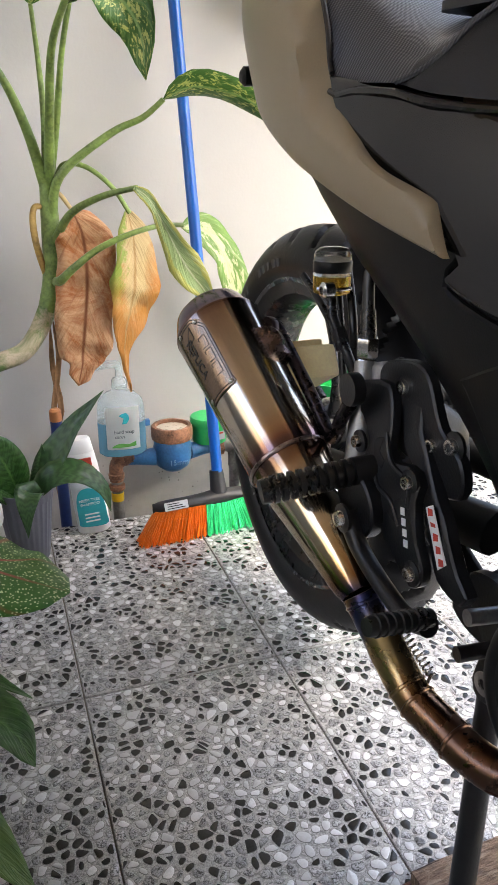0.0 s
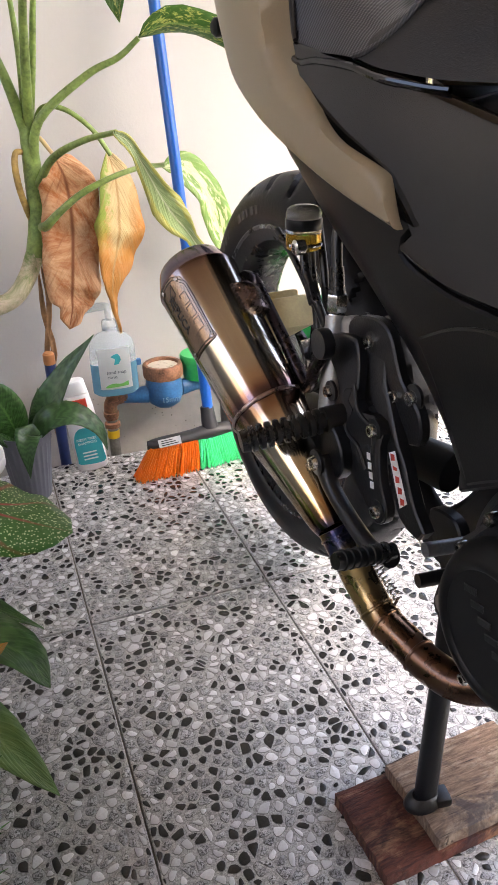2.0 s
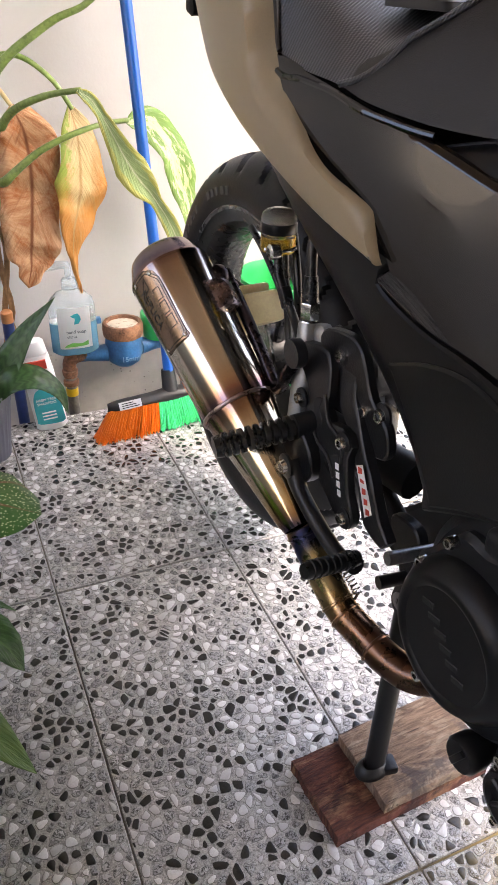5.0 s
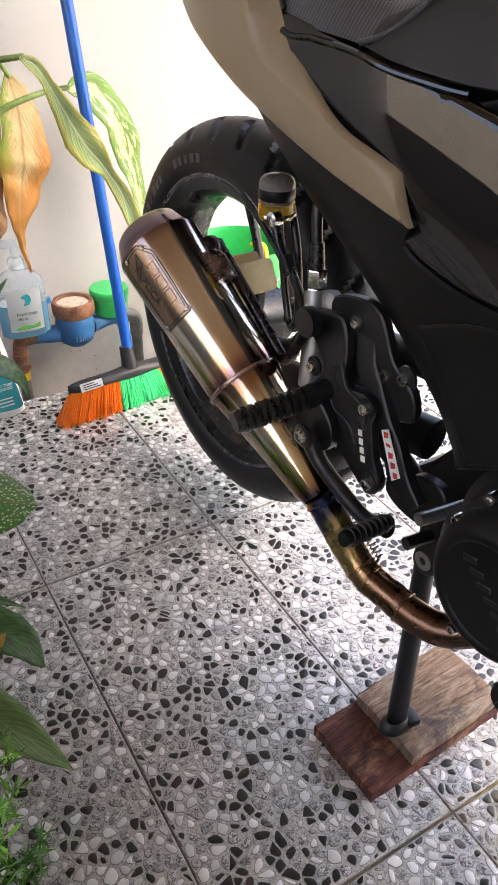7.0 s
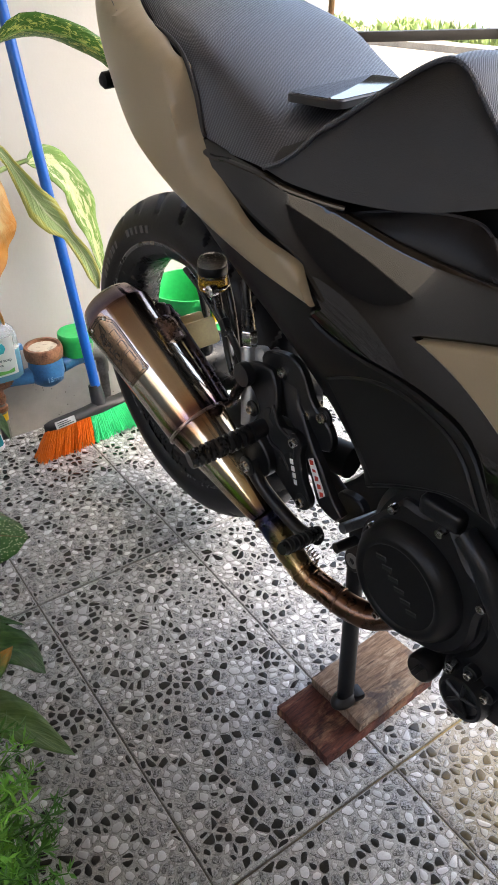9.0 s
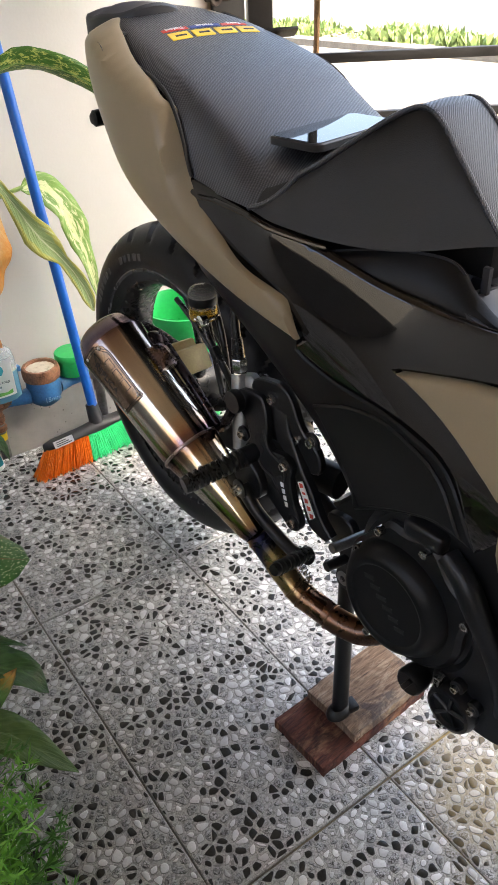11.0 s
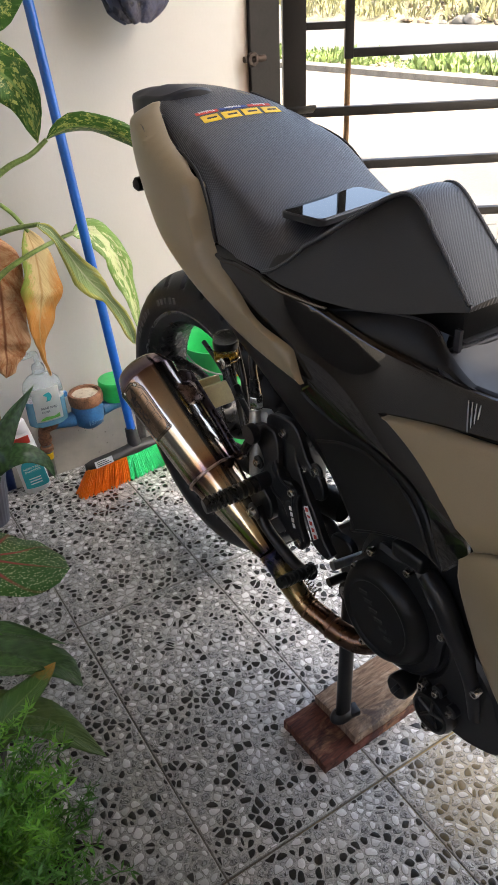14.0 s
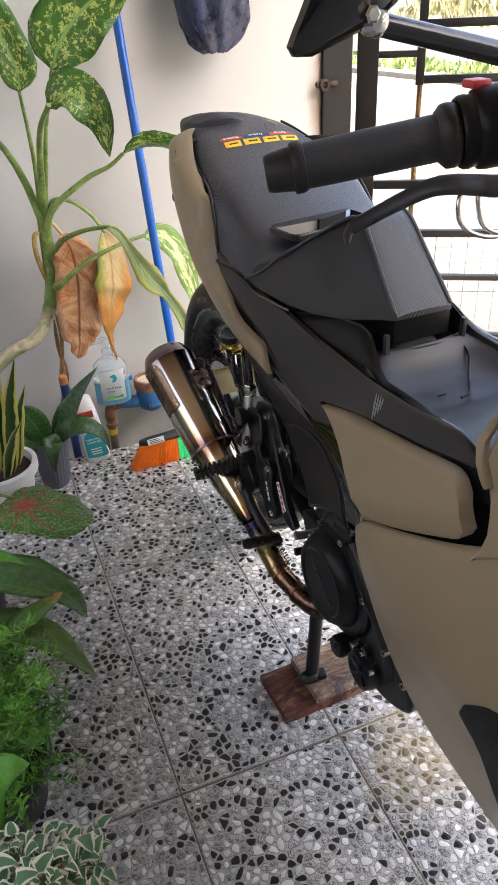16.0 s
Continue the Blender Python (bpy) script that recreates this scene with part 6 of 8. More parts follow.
pipe = thing("wall_pipe", "rusty galvanised water pipe rising to the meter", "pipe", pose(0.162, 0.632, 0))
part("riser", tube([(0.0, 0.0, -0.30), (0.0, 0.0, 0.085)], 0.0125, 14), M_GALV, pipe)
part("elbow", tube(bezier([(0.0, 0, 0.06), (0.0, 0, 0.09), (0.006, 0, 0.104), (0.022, 0, 0.109), (0.04, 0, 0.109)], 20), 0.0155, 14), M_BRASS, pipe)
for z in (0.045, 0.072):
    part("coupling", lathe([(0.014, -0.008), (0.018, -0.005), (0.018, 0.005), (0.014, 0.008)], 14, pose(0, 0, z)), M_BRASS, pipe)
part("tape", lathe([(0.0135, 0.0), (0.0142, 0.002), (0.0142, 0.018), (0.0135, 0.02)], 14, pose(0, 0, 0.012), caps=False), M_YELLOW, pipe, "yellow tape")
pipe2 = thing("wall_pipe", "grey galvanised pipe going down the wall", "pipe", pose(0.440, 0.634, 0))
part("riser", tube([(0.0, 0.0, -0.30), (0.0, 0.0, 0.085)], 0.0125, 14), M_GALV, pipe2)
part("elbow", tube(bezier([(0.0, 0, 0.06), (0.0, 0, 0.09), (-0.006, 0, 0.106), (-0.02, 0, 0.112), (-0.028, 0, 0.112)], 20), 0.0155, 14), M_GALV, pipe2)
tub = thing("plastic_tub", "small round green plastic tub standing on the pipe", "tub", pose(0.382, 0.640, 0.128))
part("body", lathe([(0.0001, 0.0), (0.038, 0.0), (0.042, 0.045), (0.040, 0.045), (0.0001, 0.044)], 28, caps=False), M_GREENP, tub)
part("lid", lathe([(0.0435, 0.040), (0.0445, 0.044), (0.0445, 0.056), (0.042, 0.059), (0.0001, 0.059)], 28, caps=False), M_GREENP, tub)
part("label", lathe([(0.0395, 0.010), (0.0420, 0.036)], 28, caps=False), M_GREENP, tub)
part("label", plate([(-0.012, 0.012, 1), (0.012, 0.012, 1), (0.012, 0.032, 1), (-0.012, 0.032, 1)], pose(0.014, -0.0405, 0.0, 90, 0, 18), 0.0006, 0.0002), M_LABEL, tub, "pale printed label")
part("red_mark", plate([(-0.008, 0.026, 1), (0.008, 0.026, 1), (0.008, 0.030, 1), (-0.008, 0.030, 1)], pose(0.0142, -0.0409, 0.0, 90, 0, 18), 0.0006, 0.0002), M_REDPRINT, tub)

# ---- soap bottle ----
M_CLEAR = Mat("frosted_clear_plastic", (0.80, 0.87, 0.90), 0.18, 0.0, Transmission_Weight=0.75, IOR=1.15).m
M_LIQUID = Mat("pale_blue_soap", (0.20, 0.46, 0.62), 0.12, 0.0, Transmission_Weight=0.45, IOR=1.2).m
M_PAPER = worn("white_label", (0.78, 0.8, 0.79), 0.45, vary=0.03)
M_TEAL = worn("teal_print", (0.02, 0.36, 0.42), 0.45, vary=0.06)
M_LEAFP = worn("green_print", (0.12, 0.40, 0.07), 0.45, vary=0.06)
M_DARKP = worn("dark_print", (0.05, 0.08, 0.10), 0.45)
soap = thing("soap_bottle", "clear pump bottle with pale blue soap and white label", "soap bottle", pose(0.176, 0.604, 0.136, 0, 0, -4))


def oval(rows, seg=32, m=None):
    """An oval bottle body from rows of half width, half depth and height."""
    bm = bmesh.new()
    rings = [[bm.verts.new((a * math.copysign(abs(math.cos(t)) ** 0.8, math.cos(t)), b * math.copysign(abs(math.sin(t)) ** 0.8, math.sin(t)), z)) for t in (2 * math.pi * j / seg for j in range(seg))] for a, b, z in rows]
    for r0, r1 in zip(rings, rings[1:]):
        for j in range(seg):
            bm.faces.new((r0[j], r0[(j + 1) % seg], r1[(j + 1) % seg], r1[j]))
    bm.faces.new(rings[0][::-1]), bm.faces.new(rings[-1])
    if m is not None:
        bmesh.ops.transform(bm, matrix=m, verts=bm.verts[:])
    return bm


part("liquid", oval([(0.044, 0.024, 0.0), (0.051, 0.028, 0.006), (0.051, 0.028, 0.072), (0.0508, 0.0278, 0.074)]), M_LIQUID, soap, "pale blue liquid soap")
part("body", oval([(0.0506, 0.0276, 0.0745), (0.050, 0.027, 0.105), (0.046, 0.026, 0.122), (0.032, 0.022, 0.136), (0.016, 0.016, 0.142), (0.0145, 0.0145, 0.148)]), M_CLEAR, soap, "clear plastic body")
part("collar", lathe([(0.0165, 0.147), (0.0165, 0.164), (0.014, 0.168), (0.006, 0.169)], 22), M_CLEAR, soap)
part("pump", tube(bezier([(0, 0, 0.166), (0, 0, 0.192), (-0.008, -0.002, 0.199), (-0.045, -0.006, 0.197), (-0.056, -0.008, 0.189)], 24), [0.007, 0.008, 0.009, 0.006], 12), M_CLEAR, soap, "white pump nozzle")


def front_label(name, parent, half, z0, z1, depth, mat, label=""):
    """A label bent round the front of an oval bottle."""
    bm = bmesh.new()
    rows = []
    for k in range(9):
        u = -half + 2 * half * k / 8
        y = -depth * max(0.0, 1 - (abs(u) / (half * 1.45)) ** 2.4) ** 0.42
        rows.append([bm.verts.new((u, y, z)) for z in (z0, z1)])
    for a, b in zip(rows, rows[1:]):
        bm.faces.new((a[0], b[0], b[1], a[1]))
    r = bmesh.ops.solidify(bm, geom=bm.faces[:], thickness=0.0006)
    return part(name, bm, mat, parent, label)


front_label("label", soap, 0.035, 0.018, 0.112, 0.0295, M_PAPER, "white label with a leaf print")
words("hand soap", 0.0105, pose(0.002, -0.0306, 0.058, 90, 0, 0), M_DARKP, soap)
words("citrus", 0.0095, pose(-0.008, -0.0306, 0.047, 90, 0, 0), M_DARKP, soap)
part("leaf_print", plate([(-0.006, 0.075), (-0.002, 0.088), (-0.012, 0.094), (0.004, 0.100), (0.010, 0.086), (0.004, 0.076)], pose(0.004, -0.0308, 0, 90, 0, 0), 0.0004, 0.0001), M_TEAL, soap, "teal leaf mark")
part("green_band", plate([(-0.026, 0.024), (-0.010, 0.032), (0.012, 0.030), (0.026, 0.036), (0.026, 0.026), (0.0, 0.023)], pose(0, -0.0306, 0, 90, 0, 0), 0.0004, 0.0001), M_LEAFP, soap, "green printed band")

# ---- shampoo bottle ----
M_WHITEP = worn("white_plastic_bottle", (0.85, 0.86, 0.86), 0.35, vary=0.04)
shampoo = thing("shampoo_bottle", "white plastic shampoo bottle with teal and red labels", "bottle", pose(0.094, 0.528, 0.001, 0, -6, -6))
part("body", oval([(0.030, 0.018, 0.0), (0.034, 0.021, 0.004), (0.0335, 0.021, 0.09), (0.0315, 0.020, 0.14), (0.0285, 0.019, 0.175), (0.0275, 0.018, 0.178)]), M_WHITEP, shampoo)
part("cap", oval([(0.0270, 0.0180, 0.179), (0.0275, 0.0185, 0.181), (0.025, 0.0178, 0.204), (0.022, 0.015, 0.208)]), M_WHITEP, shampoo, "white flip cap")
part("teal_label", plate([(-0.028, 0.034), (-0.024, 0.02), (0.026, 0.018), (0.030, 0.042), (0.027, 0.080), (0.010, 0.102), (-0.014, 0.102), (-0.026, 0.080)], pose(0.001, -0.0216, 0, 90, 0, 0), 0.0005, 0.0002), M_TEAL, shampoo, "teal label")
words("NEEM TREE", 0.0085, pose(0.001, -0.0222, 0.078, 90, 0, 0), M_WHITE, shampoo)
words("SHAMPOO", 0.0085, pose(0.001, -0.0222, 0.069, 90, 0, 0), M_WHITE, shampoo)
for k in range(3):
    part("text_bar", box((-0.014, -0.0224, 0.045 - k * 0.008), (0.016, -0.0218, 0.048 - k * 0.008)), M_WHITE, shampoo, "", False)
part("red_label", box((-0.029, -0.0225, 0.150), (0.020, -0.0180, 0.170), 0.0006), M_REDPRINT, shampoo, "red label strip")

# ---- tool with an orange knob behind the pots ----
M_NAVY = worn("navy_plastic", (0.012, 0.03, 0.12), 0.4, vary=0.2)
# Handle of an unidentified tool.
tool = thing("tool_handle", "dark blue handle with an orange wooden end", "handle", pose(0.040, 0.60, -0.30))
part("shaft", tube([(0.004, 0, 0.0), (0.0, 0.0, 0.53)], 0.012, 14), M_NAVY, tool)
part("end", lathe([(0.009, 0.52), (0.0125, 0.527), (0.0125, 0.548), (0.009, 0.552)], 16), worn("orange_wood", (0.42, 0.17, 0.06), 0.5, vary=0.15), tool, "orange-brown wooden end")

# ---- bucket behind the wheel ----
bucket = thing("bucket", "bright green plastic bucket standing behind the wheel", "bucket", pose(0.615, 0.455, 0.001))
part("body", lathe([(0.0001, 0.0), (0.070, 0.0), (0.074, 0.006), (0.098, 0.295), (0.104, 0.297), (0.104, 0.312), (0.099, 0.312), (0.095, 0.300), (0.070, 0.008), (0.0001, 0.008)], 40, caps=False), M_GREENP, bucket)
part("handle", tube([(0.103 * math.cos(a), -0.02 - 0.085 * math.sin(a), 0.30 - 0.05 * math.sin(a)) for a in (math.pi * k / 16 for k in range(17))], 0.0025, 6), M_WIRE, bucket, "thin wire handle")
part("yellow_cloth", tube(bezier([(-0.0, -0.098, 0.24), (0.0, -0.105, 0.31), (0.02, -0.06, 0.32), (0.03, 0.0, 0.30)], 20), [0.005, 0.008, 0.006, 0.005], 10), M_YELLOW, bucket, "yellow cloth over the rim")

# ---- bag on the wall ----
M_BAG = worn("blue_grey_fabric", (0.030, 0.035, 0.075), 0.3, vary=0.6, big=16, fine=60, bump=0.004)
bag = thing("cloth_bag", "grey-blue drawstring cloth bag hanging on the wall", "bag", pose(0.575, 0.655, 1.03))
bm = bmesh.new()
rows = []
for i in range(28):
    z = i / 27
    rad = float(np.interp(z, (0, 0.06, 0.2, 0.5, 0.8, 0.92, 1), (0.03, 0.062, 0.088, 0.098, 0.07, 0.02, 0.03)))
    ring = []
    for j in range(56):
        a = 2 * math.pi * j / 56
        f = 1 + 0.10 * math.sin(9 * a + 3 * math.sin(z * 5)) * (1 - z * 0.5) + 0.12 * noise.noise(Vector((math.cos(a) * 2, math.sin(a) * 2, z * 4)))
        ring.append(bm.verts.new((rad * f * math.cos(a), 0.55 * rad * f * math.sin(a), 0.34 * z + 0.012 * noise.noise(Vector((math.cos(a) * 3, math.sin(a) * 3, 7))) * (1 - z))))
    rows.append(ring)
for a, b in zip(rows, rows[1:]):
    for j in range(56):
        bm.faces.new((a[j], a[(j + 1) % 56], b[(j + 1) % 56], b[j]))
bm.faces.new(rows[0][::-1]), bm.faces.new(rows[-1])
part("pouch", bm, M_BAG, bag, "creased shiny fabric")
part("drawstring", tube(bezier([(0, 0, 0.31), (0.0, 0.03, 0.40), (0, 0.078, 0.46)], 12), 0.004, 8), M_BAG, bag)
part("hook", tube([(0, 0.08, 0.46), (0, 0.055, 0.46), (0, 0.05, 0.475)], 0.004, 8), M_CHROME, bag, "steel wall hook")


# ---- plants ----
def leaf_mat(name, base, second, pattern, vein=None, rough=0.4, spots=0.0):
    """A leaf skin: u runs across from the midrib, v from base to tip."""
    k = Mat(name, base, rough, 0.0, Specular_IOR_Level=0.35)
    uv = k.node("UVMap")
    sx = k.node("SeparateXYZ")
    k.link(uv.outputs[0], sx.inputs[0])
    u = k.math("ABSOLUTE", k.math("SUBTRACT", k.math("MULTIPLY", sx.outputs[0], 2.0), 1.0))
    p = k.where("Object")
    big, fine = k.noise(10, 4, 0.6, p), k.noise(70, 4, 0.65, p)
    dark = tuple(c * 0.55 for c in base)
    col = k.mix(big, dark, tuple(min(1, c * 1.35) for c in base))
    if pattern == "blotch":
        st = k.noise(6.5, 4, 0.75, k.where("UV", (1.0, 1.1, 1), (0, 0, 24)), 0.5)
        f = k.math("ADD", st, k.math("MULTIPLY", u, -0.22))
        col = k.mix(k.ramp(f, (0.40, 0.0), (0.44, 1.0)), col, second)
    elif pattern == "blotch2":
        st = k.noise(9, 5, 0.8, k.where("UV", (0.8, 1.6, 1), (0, 0, 24)), 0.3)
        col = k.mix(k.ramp(k.math("ADD", st, k.math("MULTIPLY", u, -0.06)), (0.50, 0.0), (0.53, 1.0)), col, second)
    elif pattern == "dry":
        col = k.mix(k.ramp(k.noise(11, 6, 0.78, p, 1.0), (0.42, 0.0), (0.62, 1.0)), col, second)
    elif pattern == "half":
        f = k.math("ADD", k.noise(6, 5, 0.7, p, 0.8), k.math("MULTIPLY", k.math("SUBTRACT", u, 0.5), 0.25))
        col = k.mix(k.ramp(f, (0.42, 0.0), (0.58, 1.0)), col, second)
    elif pattern == "dying":
        f = k.math("ADD", k.math("SUBTRACT", 0.95, sx.outputs[1]), k.math("MULTIPLY", k.math("SUBTRACT", k.noise(9, 6, 0.75, p, 0.8), 0.5), 1.1))
        f = k.math("SUBTRACT", f, k.math("MULTIPLY", u, 0.25))
        col = k.mix(k.ramp(f, (0.36, 0.0), (0.62, 1.0)), col, second)
        g = k.math("MULTIPLY", k.ramp(k.math("ADD", sx.outputs[0], k.math("MULTIPLY", k.math("SUBTRACT", fine, 0.5), 0.7)), (0.70, 0.0), (0.82, 1.0)), k.ramp(sx.outputs[1], (0.30, 1.0), (0.55, 0.0)))
        col = k.mix(g, col, (0.26, 0.34, 0.06))
    elif pattern == "rim":
        f = k.math("ADD", u, k.math("MULTIPLY", k.math("SUBTRACT", k.noise(40, 3, 0.6, p), 0.5), 0.5))
        col = k.mix(k.ramp(f, (0.55, 0.0), (0.68, 1.0)), col, second)
    elif pattern == "tip":
        f = k.math("ADD", sx.outputs[1], k.math("MULTIPLY", k.math("SUBTRACT", fine, 0.5), 0.3))
        col = k.mix(k.ramp(f, (0.78, 0.0), (0.92, 1.0)), col, second)
    elif pattern == "bands":
        w = k.node("TexWave", wave_type="BANDS", bands_direction="Y")
        w.inputs["Scale"].default_value, w.inputs["Distortion"].default_value, w.inputs["Detail"].default_value = 4.0, 9.0, 3.0
        k.link(k.where("UV"), w.inputs["Vector"])
        col = k.mix(k.math("MULTIPLY", w.outputs["Fac"], 0.55), col, second)
    if spots:
        v = k.node("TexVoronoi", feature="F1")
        v.inputs["Scale"].default_value = 230
        k.link(p, v.inputs["Vector"])
        far = k.ramp(u, (0.0, 0.6), (0.2, 1.0))
        col = k.mix(k.math("MULTIPLY", k.ramp(k.math("ADD", v.outputs["Distance"], k.math("MULTIPLY", fine, 0.25)), (0.36, 1.0), (0.46, 0.0)), k.math("MULTIPLY", far, spots)), col, (0.62, 0.72, 0.42))
    if vein:
        mid = k.ramp(u, (0.02, 1.0), (0.09 if not spots else 0.26, 0.0))
        skew = k.node("CombineXYZ")
        k.link(k.math("MULTIPLY", k.math("SUBTRACT", sx.outputs[1], k.math("MULTIPLY", u, 0.22)), 26.0 if not spots else 7.0), skew.inputs[1])
        k.link(k.math("MULTIPLY", sx.outputs[0], 2.5 if not spots else 1.5), skew.inputs[0])
        w2 = k.node("TexNoise")
        w2.inputs["Scale"].default_value, w2.inputs["Detail"].default_value = 1.0, 3.0
        k.link(skew.outputs[0], w2.inputs["Vector"])
        side = k.math("MULTIPLY", k.ramp(w2.outputs["Fac"], (0.54, 0.0), (0.66, 1.0)), 0.45 if not spots else 0.8)
        if spots:
            dx = k.math("MULTIPLY", k.math("SUBTRACT", sx.outputs[0], 0.5), 0.85)
            dy = k.math("SUBTRACT", sx.outputs[1], 0.34)
            r = k.math("SQRT", k.math("ADD", k.math("MULTIPLY", dx, dx), k.math("MULTIPLY", dy, dy)))
            ray = k.math("ABSOLUTE", k.math("SINE", k.math("MULTIPLY", k.math("ARCTAN2", dx, dy), 4.5)))
            off = k.math("ADD", k.math("MULTIPLY", k.math("MULTIPLY", ray, r), 0.22), k.math("MULTIPLY", k.math("SUBTRACT", fine, 0.5), 0.012))
            rays = k.math("MULTIPLY", k.ramp(off, (0.006, 1.0), (0.020, 0.0)), k.ramp(r, (0.25, 1.0), (0.52, 0.25)))
            mid, side = rays, k.ramp(r, (0.05, 0.9), (0.16, 0.0))
        col = k.mix(k.math("MAXIMUM", mid, side), col, vein)
        k.bump(k.math("ADD", k.math("MULTIPLY", w2.outputs["Fac"], 1.6), fine), 0.0016, 0.8)
    else:
        k.bump(fine, 0.0006, 0.6)
    k.colour(col)
    return k.m


M_DIEFF = leaf_mat("dieffenbachia_leaf", (0.045, 0.13, 0.018), (0.42, 0.47, 0.13), "blotch2", (0.20, 0.34, 0.10))
M_DIEFFP = leaf_mat("pale_dieffenbachia_leaf", (0.13, 0.24, 0.045), (0.47, 0.50, 0.27), "blotch", (0.44, 0.52, 0.24))
M_UNDER = leaf_mat("pale_leaf_underside", (0.30, 0.41, 0.17), (0.44, 0.44, 0.11), "rim", (0.58, 0.64, 0.40), 0.45)
M_DEAD = leaf_mat("dead_brown_leaf", (0.38, 0.125, 0.035), (0.58, 0.36, 0.20), "dry", (0.20, 0.07, 0.025), 0.6)
M_DYING = leaf_mat("dying_yellow_leaf", (0.48, 0.21, 0.045), (0.54, 0.41, 0.20), "dying", (0.40, 0.25, 0.10), 0.5)
M_SNAKE = leaf_mat("dark_banded_leaf", (0.022, 0.06, 0.018), (0.06, 0.13, 0.045), "bands", None, 0.3)
M_DARKLEAF = leaf_mat("dark_green_leaf", (0.028, 0.085, 0.018), (0.06, 0.15, 0.04), "bands", (0.07, 0.16, 0.04), 0.28)
M_YELLOWRIM = leaf_mat("yellow_edged_leaf", (0.03, 0.08, 0.02), (0.55, 0.50, 0.12), "rim", None, 0.35)
M_CALAD = leaf_mat("caladium_leaf", (0.035, 0.13, 0.02), (0.05, 0.15, 0.03), "bands", (0.33, 0.05, 0.05), 0.38, spots=0.85)
M_IVY = leaf_mat("cream_edged_ivy_leaf", (0.085, 0.20, 0.10), (0.66, 0.68, 0.52), "rim", None, 0.4)
M_FRESH = leaf_mat("fresh_green_leaf", (0.07, 0.24, 0.025), (0.1, 0.3, 0.04), "bands", None, 0.4)
M_OLIVE = leaf_mat("olive_green_leaf", (0.075, 0.15, 0.035), (0.12, 0.2, 0.05), "bands", (0.14, 0.22, 0.07), 0.34)
M_TIPPED = leaf_mat("orange_tipped_leaf", (0.06, 0.14, 0.03), (0.42, 0.20, 0.03), "tip", (0.12, 0.20, 0.06), 0.36)
M_STALK = worn("green_stalk", (0.175, 0.255, 0.065), 0.4, vary=0.40, big=26, fine=160, bump=0.0006, spread=0.10)
M_WILT = worn("withered_stalk", (0.36, 0.24, 0.07), 0.55, vary=0.3, big=30, fine=150, bump=0.0006)
M_CANE = leaf_mat("old_cane", (0.13, 0.20, 0.06), (0.50, 0.42, 0.30), "dry", None, 0.6)
M_STRAW = worn("dry_sheath", (0.30, 0.17, 0.08), 0.8, vary=0.25, big=30, fine=150, bump=0.001)
M_SOIL = worn("potting_soil", (0.035, 0.025, 0.018), 0.95, vary=0.4, big=40, fine=200, bump=0.004)

SHAPES = {"oval": lambda t: math.sin(math.pi * t ** 0.75) ** 0.8, "lance": lambda t: math.sin(math.pi * t ** 0.62) ** 1.05, "heart": lambda t: min(1.0, (t * 14) ** 0.5) * (1 - t) ** 0.62 * 1.12 if t < 1 else 0.0, "round": lambda t: min(1.0, (t * 9) ** 0.5) * (1 - t ** 4.2) ** 0.55 if t < 1 else 0.0, "dead": lambda t: float(np.interp(t, (0, 0.05, 0.16, 0.4, 0.64, 0.76, 0.84, 0.93, 1), (0.04, 0.5, 0.86, 1, 0.92, 0.66, 0.42, 0.34, 0.0))), "dying": lambda t: float(np.interp(t, (0, 0.1, 0.35, 0.55, 0.7, 0.8, 1), (0.05, 0.62, 1, 0.82, 0.36, 0.16, 0.03))), "roll": lambda t: float(np.interp(t, (0, 0.08, 0.22, 0.30, 0.44, 0.56, 0.66, 0.78, 0.92, 1), (0.12, 0.36, 0.32, 0.55, 1.05, 0.85, 0.40, 0.52, 0.46, 0.05))), "sword": lambda t: min(1.0, 0.55 + t) * (1 - t ** 3) ** 0.8}


def leaf_into(bm, line, width, up=(0, 0, 1), fold=0.25, wave=0.0, shape="oval", n=14, seed=0.0, curl=0.0, crumple=0.0):
    """One leaf blade along a line, folded at the midrib, with UVs, added to a bmesh."""
    uvl = bm.loops.layers.uv.verify()
    pts = bezier(line, n)
    n = len(pts) - 1
    rows = []
    side = None
    for i, p in enumerate(pts):
        t = i / n
        d = (pts[min(i + 1, n)] - pts[max(i - 1, 0)]).normalized()
        s = d.cross(Vector(up))
        s = s.normalized() if s.length > 1e-4 else (side or d.orthogonal())
        if side and s.dot(side) < 0:
            s = -s
        side = s
        nrm = s.cross(d).normalized()
        w = width * 0.5 * SHAPES[shape](min(max(t, 0.0), 1.0)) + 0.0004
        row = []
        for k in range(7):
            u = -1 + k / 3
            ww = w * (1 + crumple * 22 * noise.noise(Vector((t * 7, seed * 3 + (5 if u > 0 else 0), 1))))
            lift = fold * abs(u) * w + wave * w * abs(u) * math.sin(t * 17 + seed + (2 if u > 0 else 0)) - curl * w * u * u + crumple * noise.noise(p * 34 + Vector((u * 0.9, seed, 0)))
            row.append((bm.verts.new(p + s * (u * ww) + nrm * lift), (u * 0.5 + 0.5, t)))
        rows.append(row)
    for a, b in zip(rows, rows[1:]):
        for k in range(6):
            q = (a[k], a[k + 1], b[k + 1], b[k])
            f = bm.faces.new([v for v, _ in q])
            for lp, (_, uv) in zip(f.loops, q):
                lp[uvl].uv = uv
    return bm


